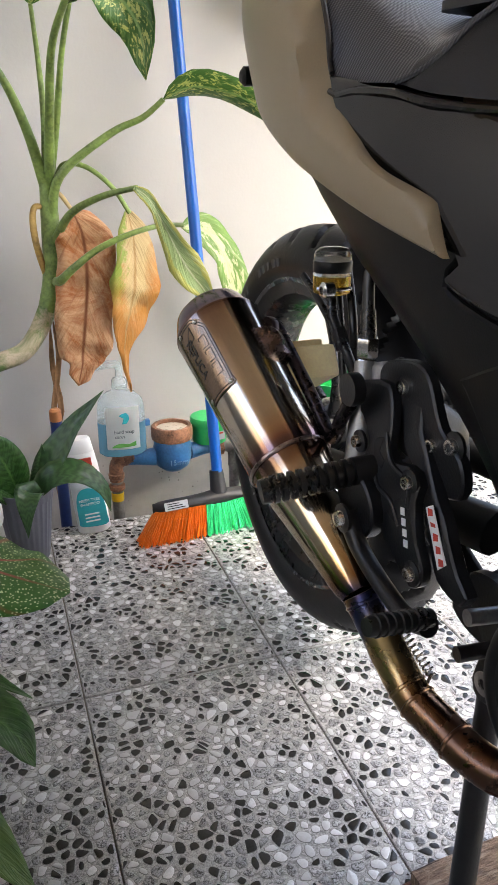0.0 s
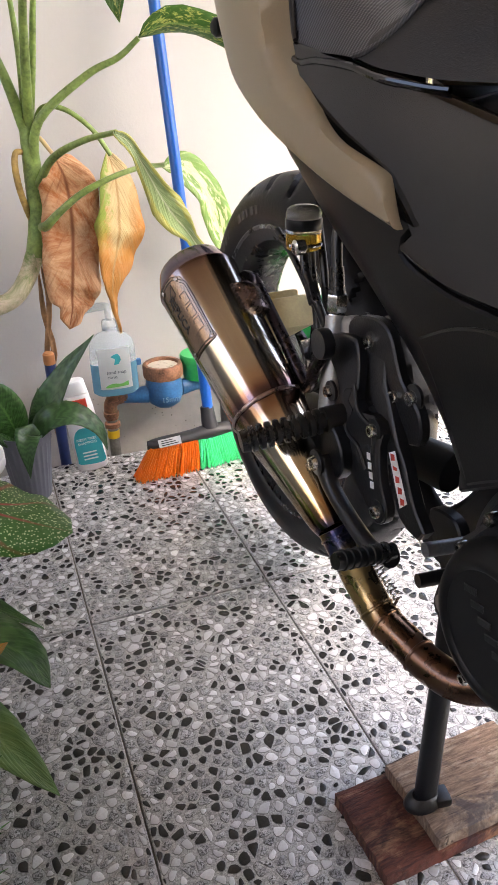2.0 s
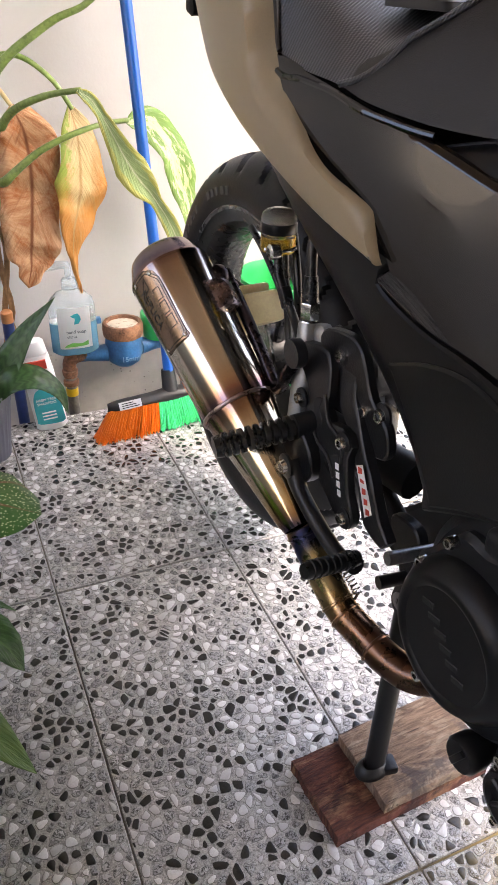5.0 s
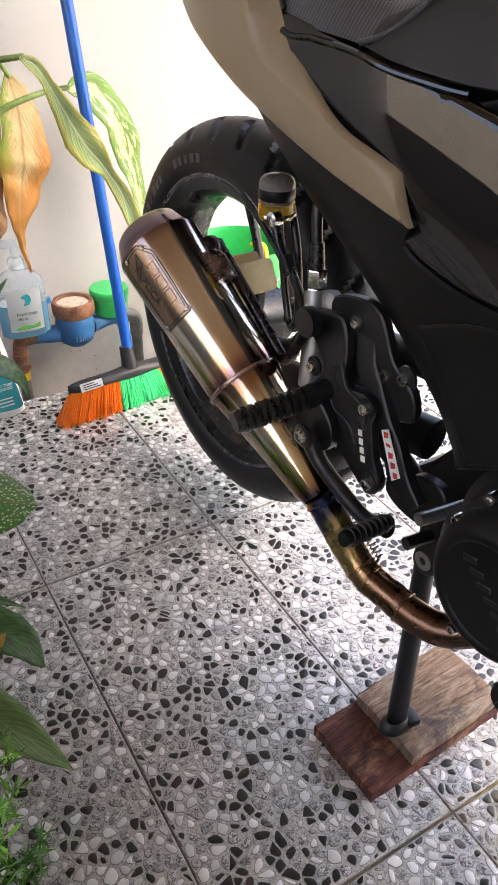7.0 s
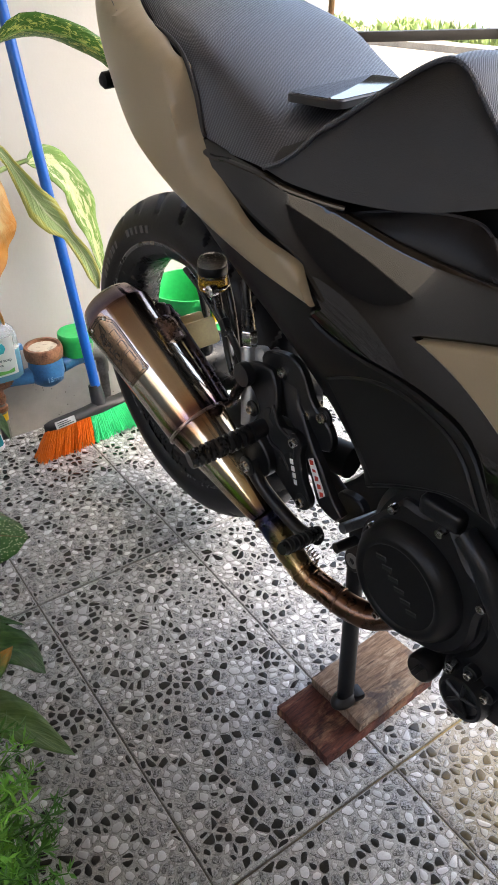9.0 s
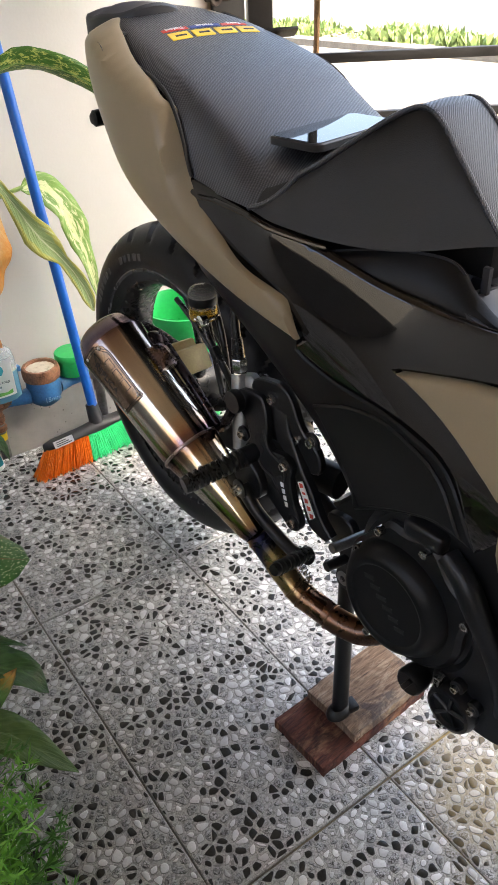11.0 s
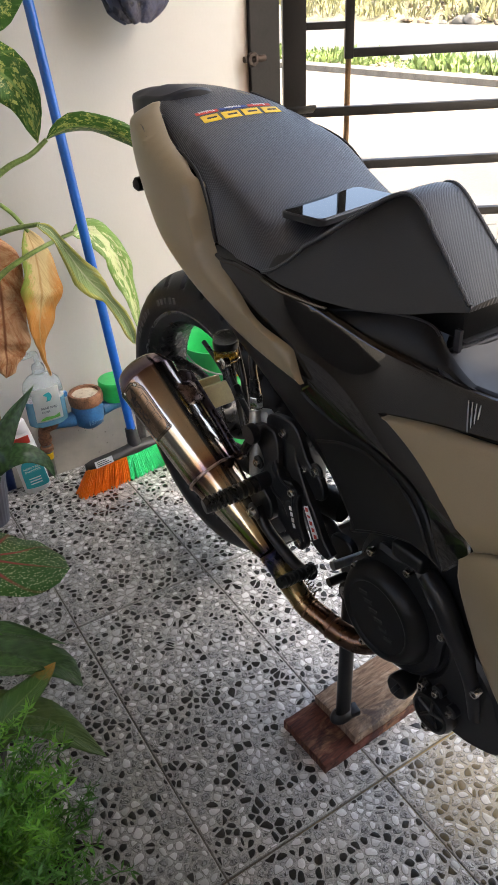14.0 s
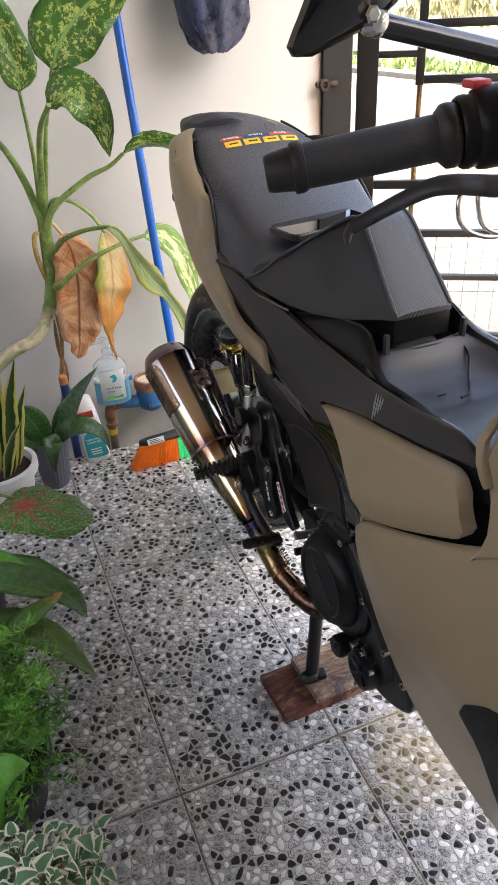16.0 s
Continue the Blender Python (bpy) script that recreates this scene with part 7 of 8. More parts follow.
def leaf(plant, line, width, mat, label="", **kw):
    bm = leaf_into(bmesh.new(), line, width, **kw)
    me = bpy.data.meshes.new("leaf")
    bm.to_mesh(me)
    bm.free()
    me.materials.append(mat)
    me.polygons.foreach_set("use_smooth", [True] * len(me.polygons))
    ob = new("leaf", me)
    ob.parent = plant
    if label:
        ob["label"] = label
    sol = ob.modifiers.new("thickness", "SOLIDIFY")
    sol.thickness = 0.0006
    return ob


def stalk(plant, line, r, mat=None, name="stalk", label="", n=20):
    return part(name, tube(bezier(line, n), r, 10), mat or M_STALK, plant, label)


# tall dieffenbachia against the wall
dumb = thing("dieffenbachia", "tall dieffenbachia with green, blotched and dead hanging leaves", "potted plant")
stalk(dumb, [(-0.200, 0.430, 0.130), (-0.157, 0.569, 0.282), (-0.087, 0.588, 0.349), (-0.015, 0.599, 0.373), (0.021, 0.611, 0.408), (0.048, 0.625, 0.456)], [0.019, 0.0190, 0.0185, 0.0185, 0.0190], M_CANE, "cane", "old scarred cane", 36)
stalk(dumb, [(0.048, 0.625, 0.450), (0.064, 0.625, 0.524), (0.067, 0.625, 0.614), (0.068, 0.625, 0.693)], [0.0205, 0.0200, 0.0185, 0.0150], M_STALK, "stem", "thick green stem")
stalk(dumb, [(0.070, 0.620, 0.625), (0.091, 0.599, 0.705), (0.184, 0.573, 0.777), (0.241, 0.551, 0.804), (0.277, 0.530, 0.834)], [0.0105, 0.0080, 0.0058, 0.0048])
leaf(dumb, [(0.276, 0.530, 0.834), (0.329, 0.515, 0.855), (0.403, 0.495, 0.842), (0.467, 0.470, 0.803), (0.499, 0.450, 0.755)], 0.052, M_DIEFF, up=(0, 0.8, 0.6), fold=0.5, wave=0.12, seed=1)
stalk(dumb, [(0.070, 0.620, 0.580), (0.099, 0.558, 0.638), (0.151, 0.502, 0.671), (0.204, 0.445, 0.687)], [0.0095, 0.0066, 0.0048])
leaf(dumb, [(0.198, 0.445, 0.687), (0.221, 0.442, 0.671), (0.241, 0.440, 0.638), (0.269, 0.441, 0.582), (0.295, 0.443, 0.538), (0.321, 0.444, 0.504), (0.347, 0.441, 0.461), (0.367, 0.438, 0.413), (0.377, 0.438, 0.366)], 0.058, M_UNDER, up=(-0.45, -0.8, 0.35), fold=0.3, wave=0.12, seed=3, shape="roll", n=36, crumple=0.004, label="half-rolled leaf showing its pale underside")
stalk(dumb, [(0.067, 0.615, 0.507), (0.074, 0.577, 0.516), (0.098, 0.560, 0.540), (0.144, 0.549, 0.574), (0.205, 0.545, 0.600), (0.266, 0.557, 0.613), (0.323, 0.600, 0.610)], [0.0105, 0.0082, 0.0064, 0.0052, 0.0048], n=36)
leaf(dumb, [(0.321, 0.605, 0.605), (0.371, 0.619, 0.599), (0.411, 0.618, 0.552), (0.435, 0.612, 0.480), (0.450, 0.604, 0.406), (0.459, 0.595, 0.316)], 0.076, M_DIEFFP, up=(0.3, -0.85, 0.35), fold=0.22, wave=0.16, seed=5, n=30, crumple=0.004)
stalk(dumb, [(0.067, 0.625, 0.603), (0.075, 0.625, 0.654), (0.090, 0.625, 0.708), (0.109, 0.623, 0.726), (0.147, 0.615, 0.717), (0.188, 0.603, 0.682), (0.216, 0.590, 0.635)], [0.007, 0.006, 0.005, 0.0045], n=36)
leaf(dumb, [(0.211, 0.592, 0.643), (0.219, 0.583, 0.586), (0.216, 0.577, 0.510), (0.205, 0.573, 0.455), (0.188, 0.568, 0.399), (0.186, 0.564, 0.346), (0.193, 0.560, 0.284)], 0.100, M_DYING, up=(0.2, -0.95, 0.1), fold=0.15, wave=0.10, seed=2, label="dying yellow and brown leaf", shape="dying", n=48, crumple=0.007)
stalk(dumb, [(0.063, 0.625, 0.580), (0.070, 0.620, 0.648), (0.085, 0.613, 0.673), (0.107, 0.600, 0.643)], [0.006, 0.005, 0.004], M_DYING)
leaf(dumb, [(0.106, 0.600, 0.645), (0.123, 0.593, 0.595), (0.125, 0.589, 0.518), (0.116, 0.587, 0.440), (0.105, 0.585, 0.371), (0.101, 0.583, 0.341), (0.089, 0.580, 0.302)], 0.118, M_DEAD, up=(-0.1, -0.97, 0.1), fold=0.16, wave=0.12, seed=4, label="dead dry brown leaf", shape="dead", n=54, crumple=0.009)
for pts, r in (([(0.065, 0.625, 0.682), (0.039, 0.607, 0.783), (0.001, 0.583, 0.871), (-0.060, 0.560, 0.946)], [0.0115, 0.0092, 0.0072, 0.0056]),
               ([(0.067, 0.625, 0.693), (0.073, 0.623, 0.806), (0.071, 0.617, 0.896), (0.065, 0.600, 0.984)], [0.0085, 0.0065, 0.0048, 0.0040]),
               ([(0.072, 0.623, 0.693), (0.077, 0.562, 0.804), (0.084, 0.498, 0.906), (0.105, 0.430, 0.968)], [0.0110, 0.0088, 0.0066, 0.0056]),
               ([(0.074, 0.627, 0.693), (0.092, 0.583, 0.805), (0.106, 0.542, 0.910), (0.135, 0.490, 1.040)], [0.0085, 0.0066, 0.0052, 0.0045])):
    stalk(dumb, pts, r)
leaf(dumb, [(-0.060, 0.560, 0.946), (-0.103, 0.527, 1.007), (-0.176, 0.493, 1.035), (-0.257, 0.450, 0.999)], 0.11, M_DIEFF, up=(0, -0.6, 0.8), fold=0.25, wave=0.1, seed=7)
leaf(dumb, [(0.065, 0.600, 0.982), (0.067, 0.585, 1.030), (0.041, 0.575, 1.108), (0.008, 0.565, 1.185), (-0.026, 0.550, 1.262)], 0.10, M_DIEFF, up=(0.3, -0.9, 0.1), fold=0.25, wave=0.12, seed=8)
leaf(dumb, [(0.104, 0.440, 0.960), (0.140, 0.43, 0.985), (0.180, 0.42, 0.975), (0.214, 0.41, 0.925), (0.218, 0.40, 0.852)], 0.098, M_DIEFF, up=(-0.55, -0.6, 0.55), fold=0.40, wave=0.12, seed=9)
leaf(dumb, [(0.133, 0.490, 1.030), (0.158, 0.490, 1.082), (0.215, 0.490, 1.139), (0.282, 0.485, 1.180), (0.355, 0.470, 1.217)], 0.155, M_DIEFF, up=(-0.2, -0.9, 0.4), fold=0.15, wave=0.1, seed=10)
for pts in ([(0.054, 0.620, 0.433), (0.059, 0.615, 0.354), (0.042, 0.615, 0.264), (0.033, 0.620, 0.185), (0.042, 0.625, 0.106)], [(0.048, 0.620, 0.422), (0.045, 0.615, 0.332), (0.054, 0.615, 0.241), (0.022, 0.615, 0.151), (0.013, 0.625, 0.072)]):
    leaf(dumb, pts, 0.011, M_STRAW, up=(0, -1, 0), fold=0.4, wave=0.5, seed=len(pts), label="dry hanging leaf sheath")
leaf(dumb, [(0.042, 0.625, 0.242), (0.048, 0.615, 0.173), (0.037, 0.615, 0.094), (0.033, 0.615, 0.038)], 0.024, M_STRAW, up=(0, -1, 0.1), fold=0.35, wave=0.3, seed=3, label="dry hanging leaf sheath")

stalk(dumb, [(0.058, 0.625, 0.648), (0.040, 0.615, 0.648), (0.034, 0.61, 0.625), (0.036, 0.612, 0.585), (0.043, 0.618, 0.548), (0.050, 0.625, 0.520)], [0.0052, 0.0060, 0.0068, 0.0066, 0.0060], M_WILT, "stalk", "withered yellow-brown leaf stalk", 30)


def pot(name, label, x, y, r0, r1, h, mat, ribs=0, rim=0.006):
    """A plant pot with rim, inside and soil; ribs gives a fluted wall."""
    ob = thing(name, label, "plant pot", pose(x, y, 0.0))
    seg = 96 if ribs else 40
    prof = [(0.0001, 0.001), (r0 * 0.96, 0.001), (r0, 0.004), (r1 * 0.985, h * 0.86), (r1 + rim, h * 0.865), (r1 + rim, h * 0.985), (r1 + rim * 0.6, h), (r1 - 0.002, h), (r1 - 0.004, h * 0.9), (r1 * 0.93, h * 0.86)]
    bm = lathe(prof, seg, caps=False)
    if ribs:
        for v in bm.verts:
            if 0.004 < v.co.z < h * 0.9:
                a = math.atan2(v.co.y, v.co.x)
                f = 1 + 0.022 * math.cos(ribs * a)
                v.co.x *= f
                v.co.y *= f
    part("wall", bm, mat, ob)
    bm = bmesh.new()
    vs = [[bm.verts.new((r * r1 * 0.95 * math.cos(a), r * r1 * 0.95 * math.sin(a), h * 0.86 + 0.006 * noise.noise(Vector((r * 9 * math.cos(a), r * 9 * math.sin(a), 3))))) for a in (2 * math.pi * j / 24 for j in range(24))] for r in (1.0, 0.75, 0.5, 0.25)]
    for p, q in zip(vs, vs[1:]):
        for j in range(24):
            bm.faces.new((p[j], p[(j + 1) % 24], q[(j + 1) % 24], q[j]))
    bm.faces.new(vs[-1])
    part("soil", bm, M_SOIL, ob, "dark potting soil")
    return ob


M_GREYPOT = worn("grey_fluted_plastic", (0.15, 0.155, 0.19), 0.5, vary=0.1, big=20, fine=300)
M_WHITEPOT = worn("white_pot_plastic", (0.68, 0.68, 0.66), 0.4, vary=0.08, big=10, fine=200)
M_BLACKPOT = worn("black_nursery_plastic", (0.02, 0.02, 0.02), 0.5, vary=0.2)
pot("plant_pot", "grey fluted plastic plant pot on the tiles", -0.042, 0.452, 0.036, 0.052, 0.150, M_GREYPOT, 26, 0.001)
pot("plant_pot", "white round plastic plant pot with a thick rim", -0.185, 0.345, 0.070, 0.092, 0.165, M_WHITEPOT, 0, 0.010)
pot("plant_pot", "black plastic nursery pot beside the tiles", -0.30, -0.02, 0.07, 0.09, 0.15, M_BLACKPOT)
pot("plant_pot", "black plastic nursery pot beside the tiles", -0.30, -0.27, 0.07, 0.09, 0.14, M_BLACKPOT)
pot("plant_pot", "black plastic nursery pot beside the tiles", -0.28, -0.50, 0.07, 0.09, 0.12, M_BLACKPOT)
pot("plant_pot", "black plastic nursery pot beside the tiles", -0.30, -0.80, 0.07, 0.09, 0.14, M_BLACKPOT)

snake = thing("potted_plant", "small dark banded plant growing in a grey pot", "potted plant", group="potted plants")
leaf(snake, [(-0.02, 0.45, 0.13), (0.01, 0.45, 0.19), (0.06, 0.455, 0.26), (0.122, 0.455, 0.325)], 0.058, M_SNAKE, up=(-0.5, -0.7, 0.4), fold=0.3, seed=1, shape="lance", wave=0.1)
leaf(snake, [(-0.03, 0.44, 0.13), (0.01, 0.42, 0.178), (0.06, 0.41, 0.182), (0.10, 0.40, 0.148), (0.112, 0.395, 0.10)], 0.060, M_SNAKE, up=(0.1, -0.5, 0.8), fold=0.2, seed=2, shape="lance")
leaf(snake, [(-0.05, 0.45, 0.13), (-0.065, 0.44, 0.19), (-0.085, 0.43, 0.24), (-0.11, 0.42, 0.265)], 0.075, M_DARKLEAF, up=(0.2, -0.9, 0.3), fold=0.15, seed=3)
leaf(snake, [(-0.03, 0.42, 0.135), (-0.035, 0.39, 0.165), (-0.042, 0.365, 0.145), (-0.045, 0.355, 0.09)], 0.050, M_SNAKE, up=(0, -0.8, 0.6), fold=0.25, seed=4, shape="lance")
leaf(snake, [(-0.02, 0.46, 0.13), (-0.005, 0.46, 0.18), (0.0, 0.46, 0.23)], 0.035, M_SNAKE, up=(0, -1, 0.1), fold=0.4, seed=5, shape="lance")
leaf(snake, [(-0.06, 0.44, 0.13), (-0.10, 0.42, 0.17), (-0.14, 0.40, 0.155)], 0.06, M_DARKLEAF, up=(0, -0.5, 0.85), fold=0.2, seed=6)
sword = thing("potted_plant", "yellow-edged sword-leaved plant growing in a white pot", "potted plant", group="potted plants")
for i, (bx, by, tx, ty, tz) in enumerate(((-0.15, 0.33, -0.085, 0.30, 0.46), (-0.17, 0.34, -0.12, 0.30, 0.50), (-0.19, 0.32, -0.16, 0.27, 0.44), (-0.14, 0.35, -0.075, 0.33, 0.37), (-0.20, 0.36, -0.22, 0.36, 0.50), (-0.17, 0.31, -0.10, 0.24, 0.33), (-0.22, 0.34, -0.27, 0.31, 0.42))):
    mx, my = bx + (tx - bx) * 0.45, by + (ty - by) * 0.35
    leaf(sword, [(bx, by, 0.13), (mx, my, 0.13 + (tz - 0.13) * 0.6), (tx, ty, tz)], 0.040, M_YELLOWRIM, up=(0.2 + 0.1 * i, -0.9, 0.2), fold=0.25, wave=0.12, seed=i, shape="lance")
calad = thing("potted_plant", "caladium with one red-veined speckled leaf over the tiles", "potted plant", group="potted plants")
stalk(calad, [(-0.29, -0.02, 0.13), (-0.27, -0.01, 0.24), (-0.20, 0.01, 0.285), (-0.155, 0.012, 0.268)], [0.005, 0.004, 0.003])
leaf(calad, [(-0.185, 0.005, 0.266), (-0.140, -0.02, 0.268), (-0.080, -0.065, 0.258), (-0.012, -0.100, 0.240)], 0.17, M_CALAD, up=(0.1, 0, 1), fold=-0.10, wave=0.05, shape="round", n=20, seed=2, label="red-veined green leaf with pale specks")
leaf(calad, [(-0.30, -0.02, 0.20), (-0.32, -0.05, 0.27), (-0.36, -0.09, 0.27)], 0.12, M_CALAD, up=(0, 0, 1), fold=-0.1, shape="heart", seed=3)
broad = thing("potted_plant", "broad dark green leaves arching over the tiled floor", "potted plant", group="potted plants")
for i, (pts, w) in enumerate((([(-0.27, -0.28, 0.12), (-0.25, -0.22, 0.23), (-0.17, -0.17, 0.235), (-0.07, -0.205, 0.18)], 0.085),
                              ([(-0.28, -0.28, 0.12), (-0.25, -0.24, 0.26), (-0.17, -0.245, 0.245), (-0.098, -0.275, 0.21), (-0.075, -0.292, 0.165)], 0.085),
                              ([(-0.27, -0.30, 0.12), (-0.23, -0.31, 0.215), (-0.150, -0.345, 0.19), (-0.085, -0.395, 0.115)], 0.082),
                              ([(-0.28, -0.27, 0.12), (-0.26, -0.20, 0.25), (-0.205, -0.185, 0.265), (-0.145, -0.205, 0.232)], 0.085),
                              ([(-0.28, -0.29, 0.12), (-0.23, -0.255, 0.26), (-0.165, -0.285, 0.262), (-0.125, -0.305, 0.25)], 0.05),
                              ([(-0.30, -0.27, 0.12), (-0.33, -0.25, 0.28), (-0.27, -0.15, 0.30)], 0.09),
                              ([(-0.24, -0.34, 0.18), (-0.20, -0.335, 0.225), (-0.15, -0.325, 0.245), (-0.108, -0.300, 0.25)], 0.052), ([(-0.25, -0.35, 0.16), (-0.20, -0.355, 0.215), (-0.16, -0.36, 0.205), (-0.13, -0.37, 0.18)], 0.036), ([(-0.27, -0.34, 0.14), (-0.255, -0.325, 0.22), (-0.235, -0.30, 0.262)], 0.03))):
    leaf(broad, pts, w, (M_DARKLEAF, M_DARKLEAF, M_OLIVE, M_FRESH, M_DARKLEAF, M_DARKLEAF, M_TIPPED, M_OLIVE, M_OLIVE)[i], up=(0, 0, 1), fold=0.22, wave=0.05, shape=("lance" if i in (0, 3) else "oval"), seed=i)
leaf(broad, [(-0.28, -0.75, 0.20), (-0.265, -0.72, 0.32), (-0.235, -0.70, 0.335), (-0.205, -0.69, 0.315)], 0.055, M_FRESH, up=(0, -0.3, 1), fold=0.1, seed=9)

# feathery fern: many fine branching shoots
fern = thing("fern_plant", "bushy bright green feathery fern spilling over the tiles", "potted plant", group="potted plants")
rng = random.Random(11)
fronds = [bmesh.new() for _ in range(3)]


def needle(bm, p, d, ln, w):
    s = d.cross(Vector((rng.gauss(0, 1), rng.gauss(0, 1), rng.gauss(0, 1)))).normalized() * w
    q = p + d * ln
    m = p + d * ln * 0.5
    a = [bm.verts.new(v) for v in (p, m + s, q, m - s)]
    bm.faces.new(a)


for i in range(430):
    cy = rng.uniform(-0.60, -0.42)
    base = Vector((-0.295 + rng.uniform(-0.05, 0.03), cy, 0.10))
    a = rng.uniform(0, 2 * math.pi)
    reach = rng.uniform(0.03, 0.115)
    top = base + Vector((math.cos(a) * reach + 0.015, math.sin(a) * reach * 0.8, rng.uniform(0.04, 0.19)))
    tip = top + Vector((math.cos(a) * 0.02, math.sin(a) * 0.02, rng.uniform(-0.03, 0.015)))
    line = bezier([base, base.lerp(top, 0.6) + Vector((0, 0, 0.02)), top, tip], 9)
    bm = fronds[i % 3]
    tube(line, [0.0011, 0.0007], 3, bm)
    for k in range(3, len(line)):
        for _ in range(5):
            dd = Vector((rng.gauss(0, 1), rng.gauss(0, 1), rng.gauss(0.5, 0.7))).normalized()
            needle(bm, line[k], dd, rng.uniform(0.009, 0.024), rng.uniform(0.0010, 0.0022))
FERN = [worn("fern_green_%s" % n, c, 0.5, vary=0.3, big=25, fine=120, bump=0) for n, c in (("bright", (0.16, 0.40, 0.045)), ("mid", (0.10, 0.30, 0.035)), ("dark", (0.06, 0.19, 0.025)))]
for bm, m in zip(fronds, FERN):
    tagged(part("fronds", bm, m, fern, "fine feathery shoots", False), kind="stuff")
ivy = thing("ivy_plant", "cream-edged ivy trailing over the edge of its pot", "potted plant", group="potted plants")
tr = [bmesh.new(), bmesh.new()]
for i in range(340):
    c = Vector((rng.uniform(-0.29, -0.140), rng.uniform(-0.97, -0.76), 0.0))
    c.z = 0.21 + 0.07 * (1 - ((c.x + 0.228) / 0.1) ** 2) + rng.uniform(-0.05, 0.03)
    a = rng.uniform(0, 2 * math.pi)
    ln = rng.uniform(0.011, 0.021) if i % 3 else rng.uniform(0.022, 0.034)
    d = Vector((math.cos(a), math.sin(a), rng.uniform(-0.3, 0.25)))
    leaf_into(tr[0], [c, c + d * ln * 0.5 + Vector((0, 0, 0.004)), c + d * ln], ln * 0.85, up=(0.2, -0.2, 1), fold=0.2, shape="heart", n=6, seed=i)
    tube([c, c - Vector((0.01, 0, 0.03)), Vector((-0.29, c.y * 0.4 - 0.48, 0.12))], 0.0008, 4, tr[1])
tagged(part("leaves", tr[0], M_IVY, ivy, "green leaves with cream edges"), kind="stuff")
tagged(part("stems", tr[1], M_STALK, ivy, "thin green stems", False), kind="stuff")

# ---- street side: kerb, verge, far bank ----
AWAY = Matrix.Rotation(math.atan2(0.11, 0.994), 4, "Z")


def strip(name, d0, d1, z0, z1, mat, label, w=26):
    bm = box((d0, -8, z0), (d1, w, z1), 0.0, AWAY)
    return structure(name, bm, mat, label)


strip("kerb", 8.85, 9.22, -0.32, -0.215, M_KERB, "low worn concrete kerb slab along the street")
strip("road_far", 10.6, 18.0, -0.32, -0.28, M_ROAD, "second pale concrete street lane")
M_VERGE = worn("verge_leaf", (0.16, 0.22, 0.065), 0.6, vary=0.45, big=3, fine=30, bump=0)
M_DRYVERGE = worn("dry_verge_grass", (0.20, 0.19, 0.09), 0.8, vary=0.4, big=3, fine=30, bump=0)
rng = random.Random(21)
for name, mat, cnt, d0, d1, hmax, lab in (("verge_plants", M_VERGE, 5200, 9.55, 10.6, 0.20, "low green weeds along the street verge"), ("bank_grass", M_DRYVERGE, 5000, 18.2, 24.0, 0.5, "dry yellow-green grass on the far bank")):
    bm = bmesh.new()
    for i in range(cnt):
        d, w = rng.uniform(d0, d1), rng.uniform(-1.5, 24)
        clump = min(1.0, max(0.0, 0.5 + 0.9 * noise.noise(Vector((d * 1.1, w * 0.9, 2)))))
        if rng.random() > clump * 1.2:
            continue
        ground = -0.3 if d < 12 else -0.3 + 0.28 * (d - 18)
        for _ in range(3):
            h = rng.uniform(0.3, 1.0) * hmax * (0.4 + clump)
            c = AWAY @ Vector((d + rng.gauss(0, 0.05), w + rng.gauss(0, 0.05), ground))
            t = c + Vector((rng.gauss(0, 0.35), rng.gauss(0, 0.35), 1.0)) * h
            s = Vector((rng.gauss(0, 1), rng.gauss(0, 1), 0.2)).normalized() * rng.uniform(0.018, 0.055) * (1.0 if d < 12 else 1.3)
            bm.faces.new([bm.verts.new(v) for v in (c, c.lerp(t, 0.6) + s, t, c.lerp(t, 0.6) - s)])
    tagged(part(name, bm, mat, None, lab, False), lab, "grass", kind="stuff")
bm = bmesh.new()
rows = []
for i in range(40):
    d = 18.0 + 14 * i / 39
    rows.append([bm.verts.new(AWAY @ Vector((d, -10 + 40 * j / 60, -0.3 + min(0.28 * (d - 18), 1.9) + (0.12 * noise.noise(Vector((d * 1.7, j * 1.1, 0))) if i else -0.05)))) for j in range(61)])
for a, b in zip(rows, rows[1:]):
    for j in range(60):
        bm.faces.new((a[j], a[j + 1], b[j + 1], b[j]))
structure("bank", bm, worn("bank_soil", (0.24, 0.21, 0.13), 0.95, vary=0.4, big=1.5, fine=20, bump=0.02), "low earth bank beyond the street", True)
rng = random.Random(5)
for i in range(26):
    d, w, r = rng.uniform(17.9, 18.9), rng.uniform(1, 14), rng.uniform(0.10, 0.28)
    bm = bmesh.new()
    bmesh.ops.create_icosphere(bm, subdivisions=2, radius=r)
    for v in bm.verts:
        v.co *= 1 + 0.35 * noise.noise(v.co * 4 / r * 0.3 + Vector((i, 0, 0)))
        v.co.z *= 0.65
    st = part("stone", bm, M_KERB, None)
    st.matrix_world = Matrix.Translation(AWAY @ Vector((d, w, -0.28 + max(0, 0.28 * (d - 18)) + r * 0.2)))
    tagged(st, "grey broken rubble stone on the far bank", "stone", "rubble stones")

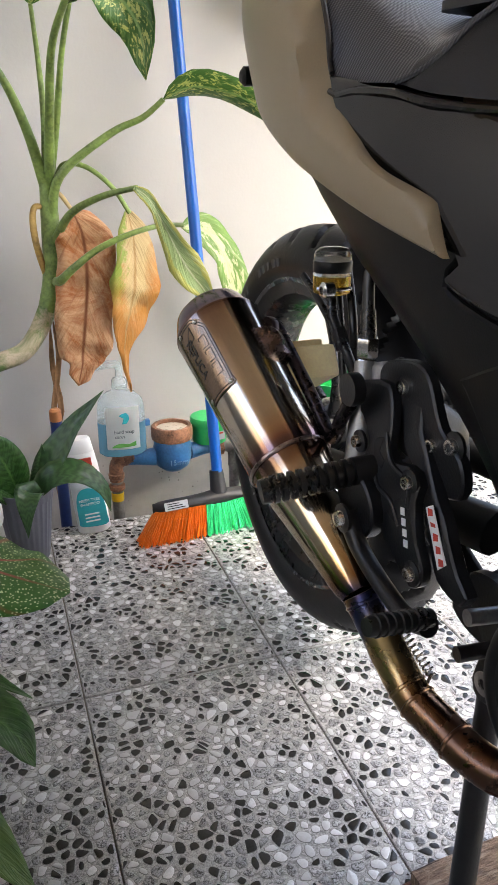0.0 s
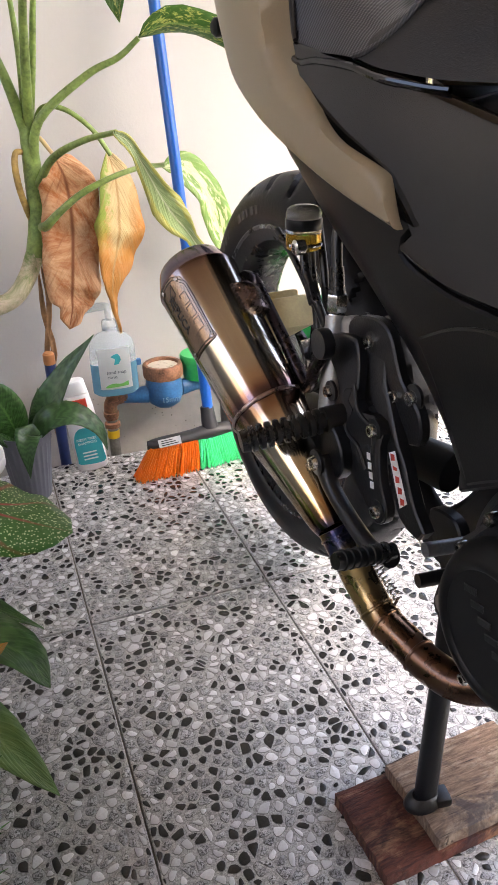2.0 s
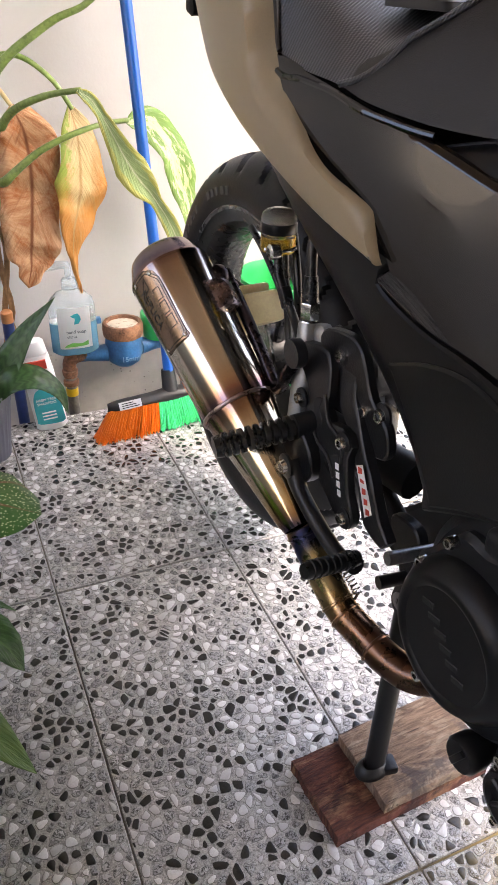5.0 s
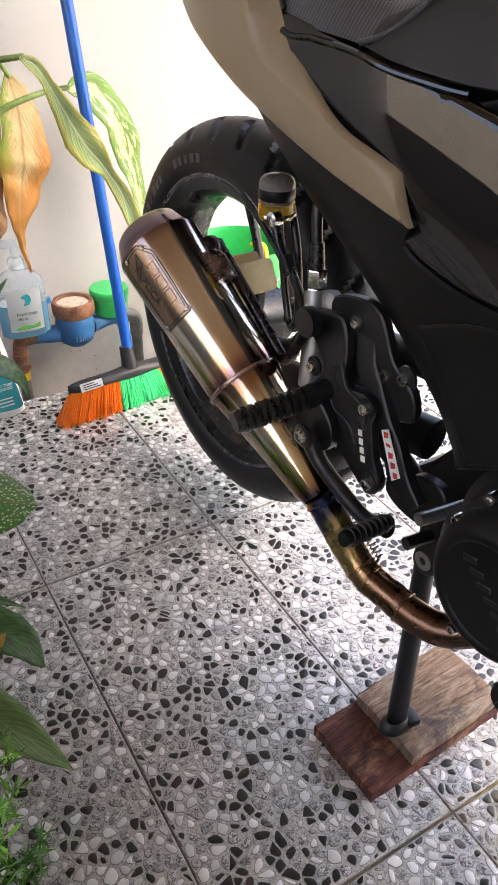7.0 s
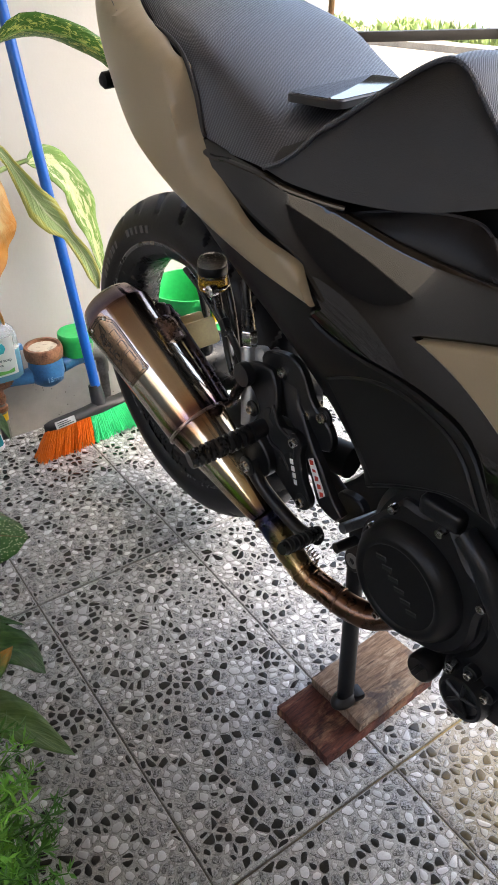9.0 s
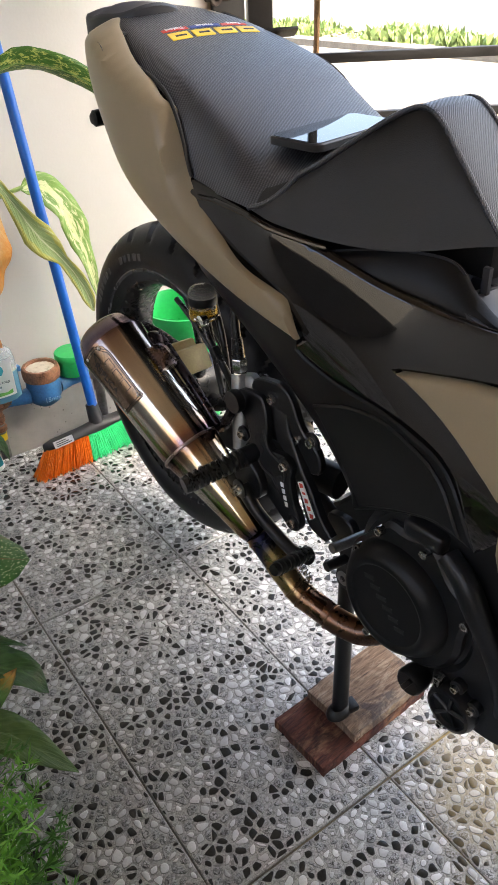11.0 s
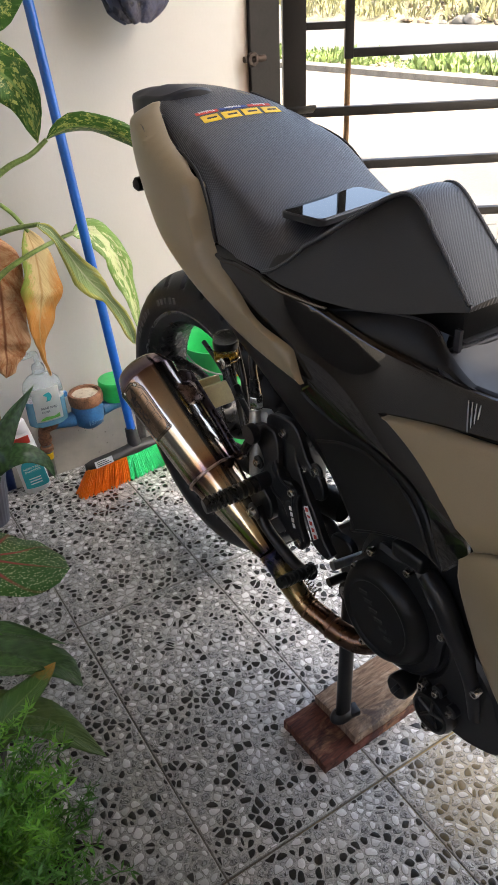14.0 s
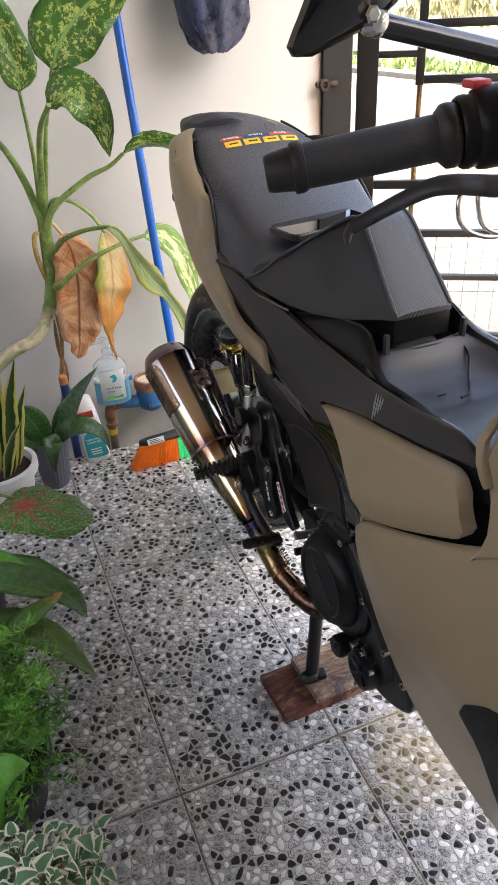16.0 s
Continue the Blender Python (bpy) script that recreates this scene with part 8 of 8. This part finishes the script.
rubble = bmesh.new()
for i in range(620):
    near = i < 170
    d, w, r = (rng.uniform(9.35, 10.6), rng.uniform(0, 12), rng.uniform(0.025, 0.085)) if near else (rng.uniform(17.9, 20.2), rng.uniform(0, 16), rng.uniform(0.03, 0.13))
    m = Matrix.Translation(AWAY @ Vector((d, w, -0.29 + max(0, 0.28 * (d - 18)) + r * 0.2))) @ Matrix.Rotation(rng.uniform(0, 6), 4, "Z") @ Matrix.Diagonal((r * rng.uniform(0.7, 1.4), r, r * rng.uniform(0.45, 0.8), 1.0))
    bmesh.ops.create_icosphere(rubble, subdivisions=1, radius=1.0, matrix=m)
tagged(part("rubble", rubble, worn("pale_rubble", (0.21, 0.165, 0.115), 0.95, vary=0.5, big=2.5, fine=20, bump=0.01), None, "", False), "small broken stones scattered on the verge and bank", "rubble", kind="stuff")

# ---- floor tiles ----
def clipped(poly, a, b, c):
    """The part of a polygon where a x + b y <= c."""
    out = []
    for (x0, y0), (x1, y1) in zip(poly, poly[1:] + poly[:1]):
        d0, d1 = a * x0 + b * y0 - c, a * x1 + b * y1 - c
        if d0 <= 0:
            out.append((x0, y0))
        if d0 * d1 < 0:
            t = d0 / (d0 - d1)
            out.append((x0 + (x1 - x0) * t, y0 + (y1 - y0) * t))
    return out


def pebble_field(seed, wide, deep, step=0.0146):
    """Rounded flat pebbles packed over a tile, each its own island with a bevelled rim."""
    rnd = random.Random(seed)
    sites = []
    for j in range(-2, int(deep / (step * 0.87)) + 3):
        for i in range(-2, int(wide / step) + 3):
            if rnd.random() > 0.09:
                sites.append(((i + 0.5 * (j % 2) + rnd.uniform(-0.44, 0.44)) * step, (j * 0.87 + rnd.uniform(-0.44, 0.44)) * step))
    pts = np.array(sites)
    verts, faces, mats = [], [], []
    for x, y in sites:
        if not (-0.004 < x < wide + 0.004 and -0.004 < y < deep + 0.004):
            continue
        poly = [(x - 0.03, y - 0.03), (x + 0.03, y - 0.03), (x + 0.03, y + 0.03), (x - 0.03, y + 0.03)]
        d2 = (pts[:, 0] - x) ** 2 + (pts[:, 1] - y) ** 2
        for k in np.argsort(d2)[1:15]:
            a, b = float(pts[k, 0] - x), float(pts[k, 1] - y)
            poly = clipped(poly, a, b, a * x + b * y + (a * a + b * b) / 2)
        for a, b, c in ((1, 0, wide - 0.0012), (-1, 0, -0.0012), (0, 1, deep - 0.0012), (0, -1, -0.0012)):
            poly = clipped(poly, a, b, c) if poly else poly
        if len(poly) < 3:
            continue
        cx, cy = sum(p[0] for p in poly) / len(poly), sum(p[1] for p in poly) / len(poly)
        th = rnd.uniform(0, math.pi)
        ct, st = math.cos(th), math.sin(th)
        big = rnd.uniform(0.76, 0.95) if rnd.random() > 0.12 else rnd.uniform(0.48, 0.66)
        thin = rnd.uniform(0.62, 1.0)
        cut_in = rnd.uniform(0.16, 0.30)
        soft = []
        for (x0, y0), (x1, y1) in zip(poly, poly[1:] + poly[:1]):
            soft += [(x0 + (x1 - x0) * cut_in, y0 + (y1 - y0) * cut_in), (x1 + (x0 - x1) * cut_in, y1 + (y0 - y1) * cut_in)]
        ring = []
        for px, py in soft:
            u, v = (px - cx) * ct + (py - cy) * st, ((py - cy) * ct - (px - cx) * st) * thin
            ring.append((u * ct - v * st, u * st + v * ct))
        size = max(max(abs(u), abs(v)) for u, v in ring)
        if size < 0.0016:
            continue
        lip = min(0.0009 / size, 0.3)
        n, base = len(ring), len(verts)
        for f, z in ((big, 0.0), (big * (1 - lip), 0.00045), (big * (1 - 2.1 * lip), 0.0007)):
            verts += [(cx + u * f, cy + v * f, z) for u, v in ring]
        for k in range(n):
            m = (k + 1) % n
            faces.append((base + k, base + m, base + n + m, base + n + k))
            faces.append((base + n + k, base + n + m, base + 2 * n + m, base + 2 * n + k))
            mats += [1, 0]
        faces.append(tuple(range(base + 2 * n, base + 3 * n)))
        mats.append(0)
    me = bpy.data.meshes.new("pebbles")
    me.from_pydata(verts, [], faces)
    me.materials.append(M_PEBBLE), me.materials.append(M_PEBBLE_RIM)
    me.polygons.foreach_set("material_index", mats)
    me.polygons.foreach_set("use_smooth", [True] * len(mats))
    me.update()
    return me


TW, TD = 0.298, 0.5964
FIELDS = [pebble_field(100 + k, TW, TD) for k in range(7)]
EDGE_FIELD = [pebble_field(200 + k, TW, EDGE_Y - 0.0036) for k in range(3)]
for i in range(-6, 9):
    for j in range(-5, 1):
        x0, y0 = i * 0.3, j * 0.6
        y1 = min(y0 + 0.6, EDGE_Y)
        if x0 + 0.3 > 1.39 + (0.558 - y1) * 1.7:
            continue
        bm = box((x0 + 0.0010, y0 + 0.0018, -0.012), (x0 + 0.2990, y1 - 0.0018, 0.0), 0.0012, seg=1)
        tile = part("tile", bm, M_TILE, floor, smooth=False)
        if -4 <= i <= 5 and j >= -3:
            me = EDGE_FIELD[i % 3] if j == 0 else FIELDS[(i * 3 + j * 5) % 7]
            ob = new("pebbles", me)
            ob.parent = tile
            flip = j != 0 and (i + j) % 2
            ob.matrix_local = Matrix.Translation((x0 + 0.0010 + (TW if flip else 0), y0 + 0.0018 + (TD if flip else 0), 0.0001)) @ Matrix.Rotation(math.pi if flip else 0.0, 4, "Z")
            tagged(ob, kind="stuff")
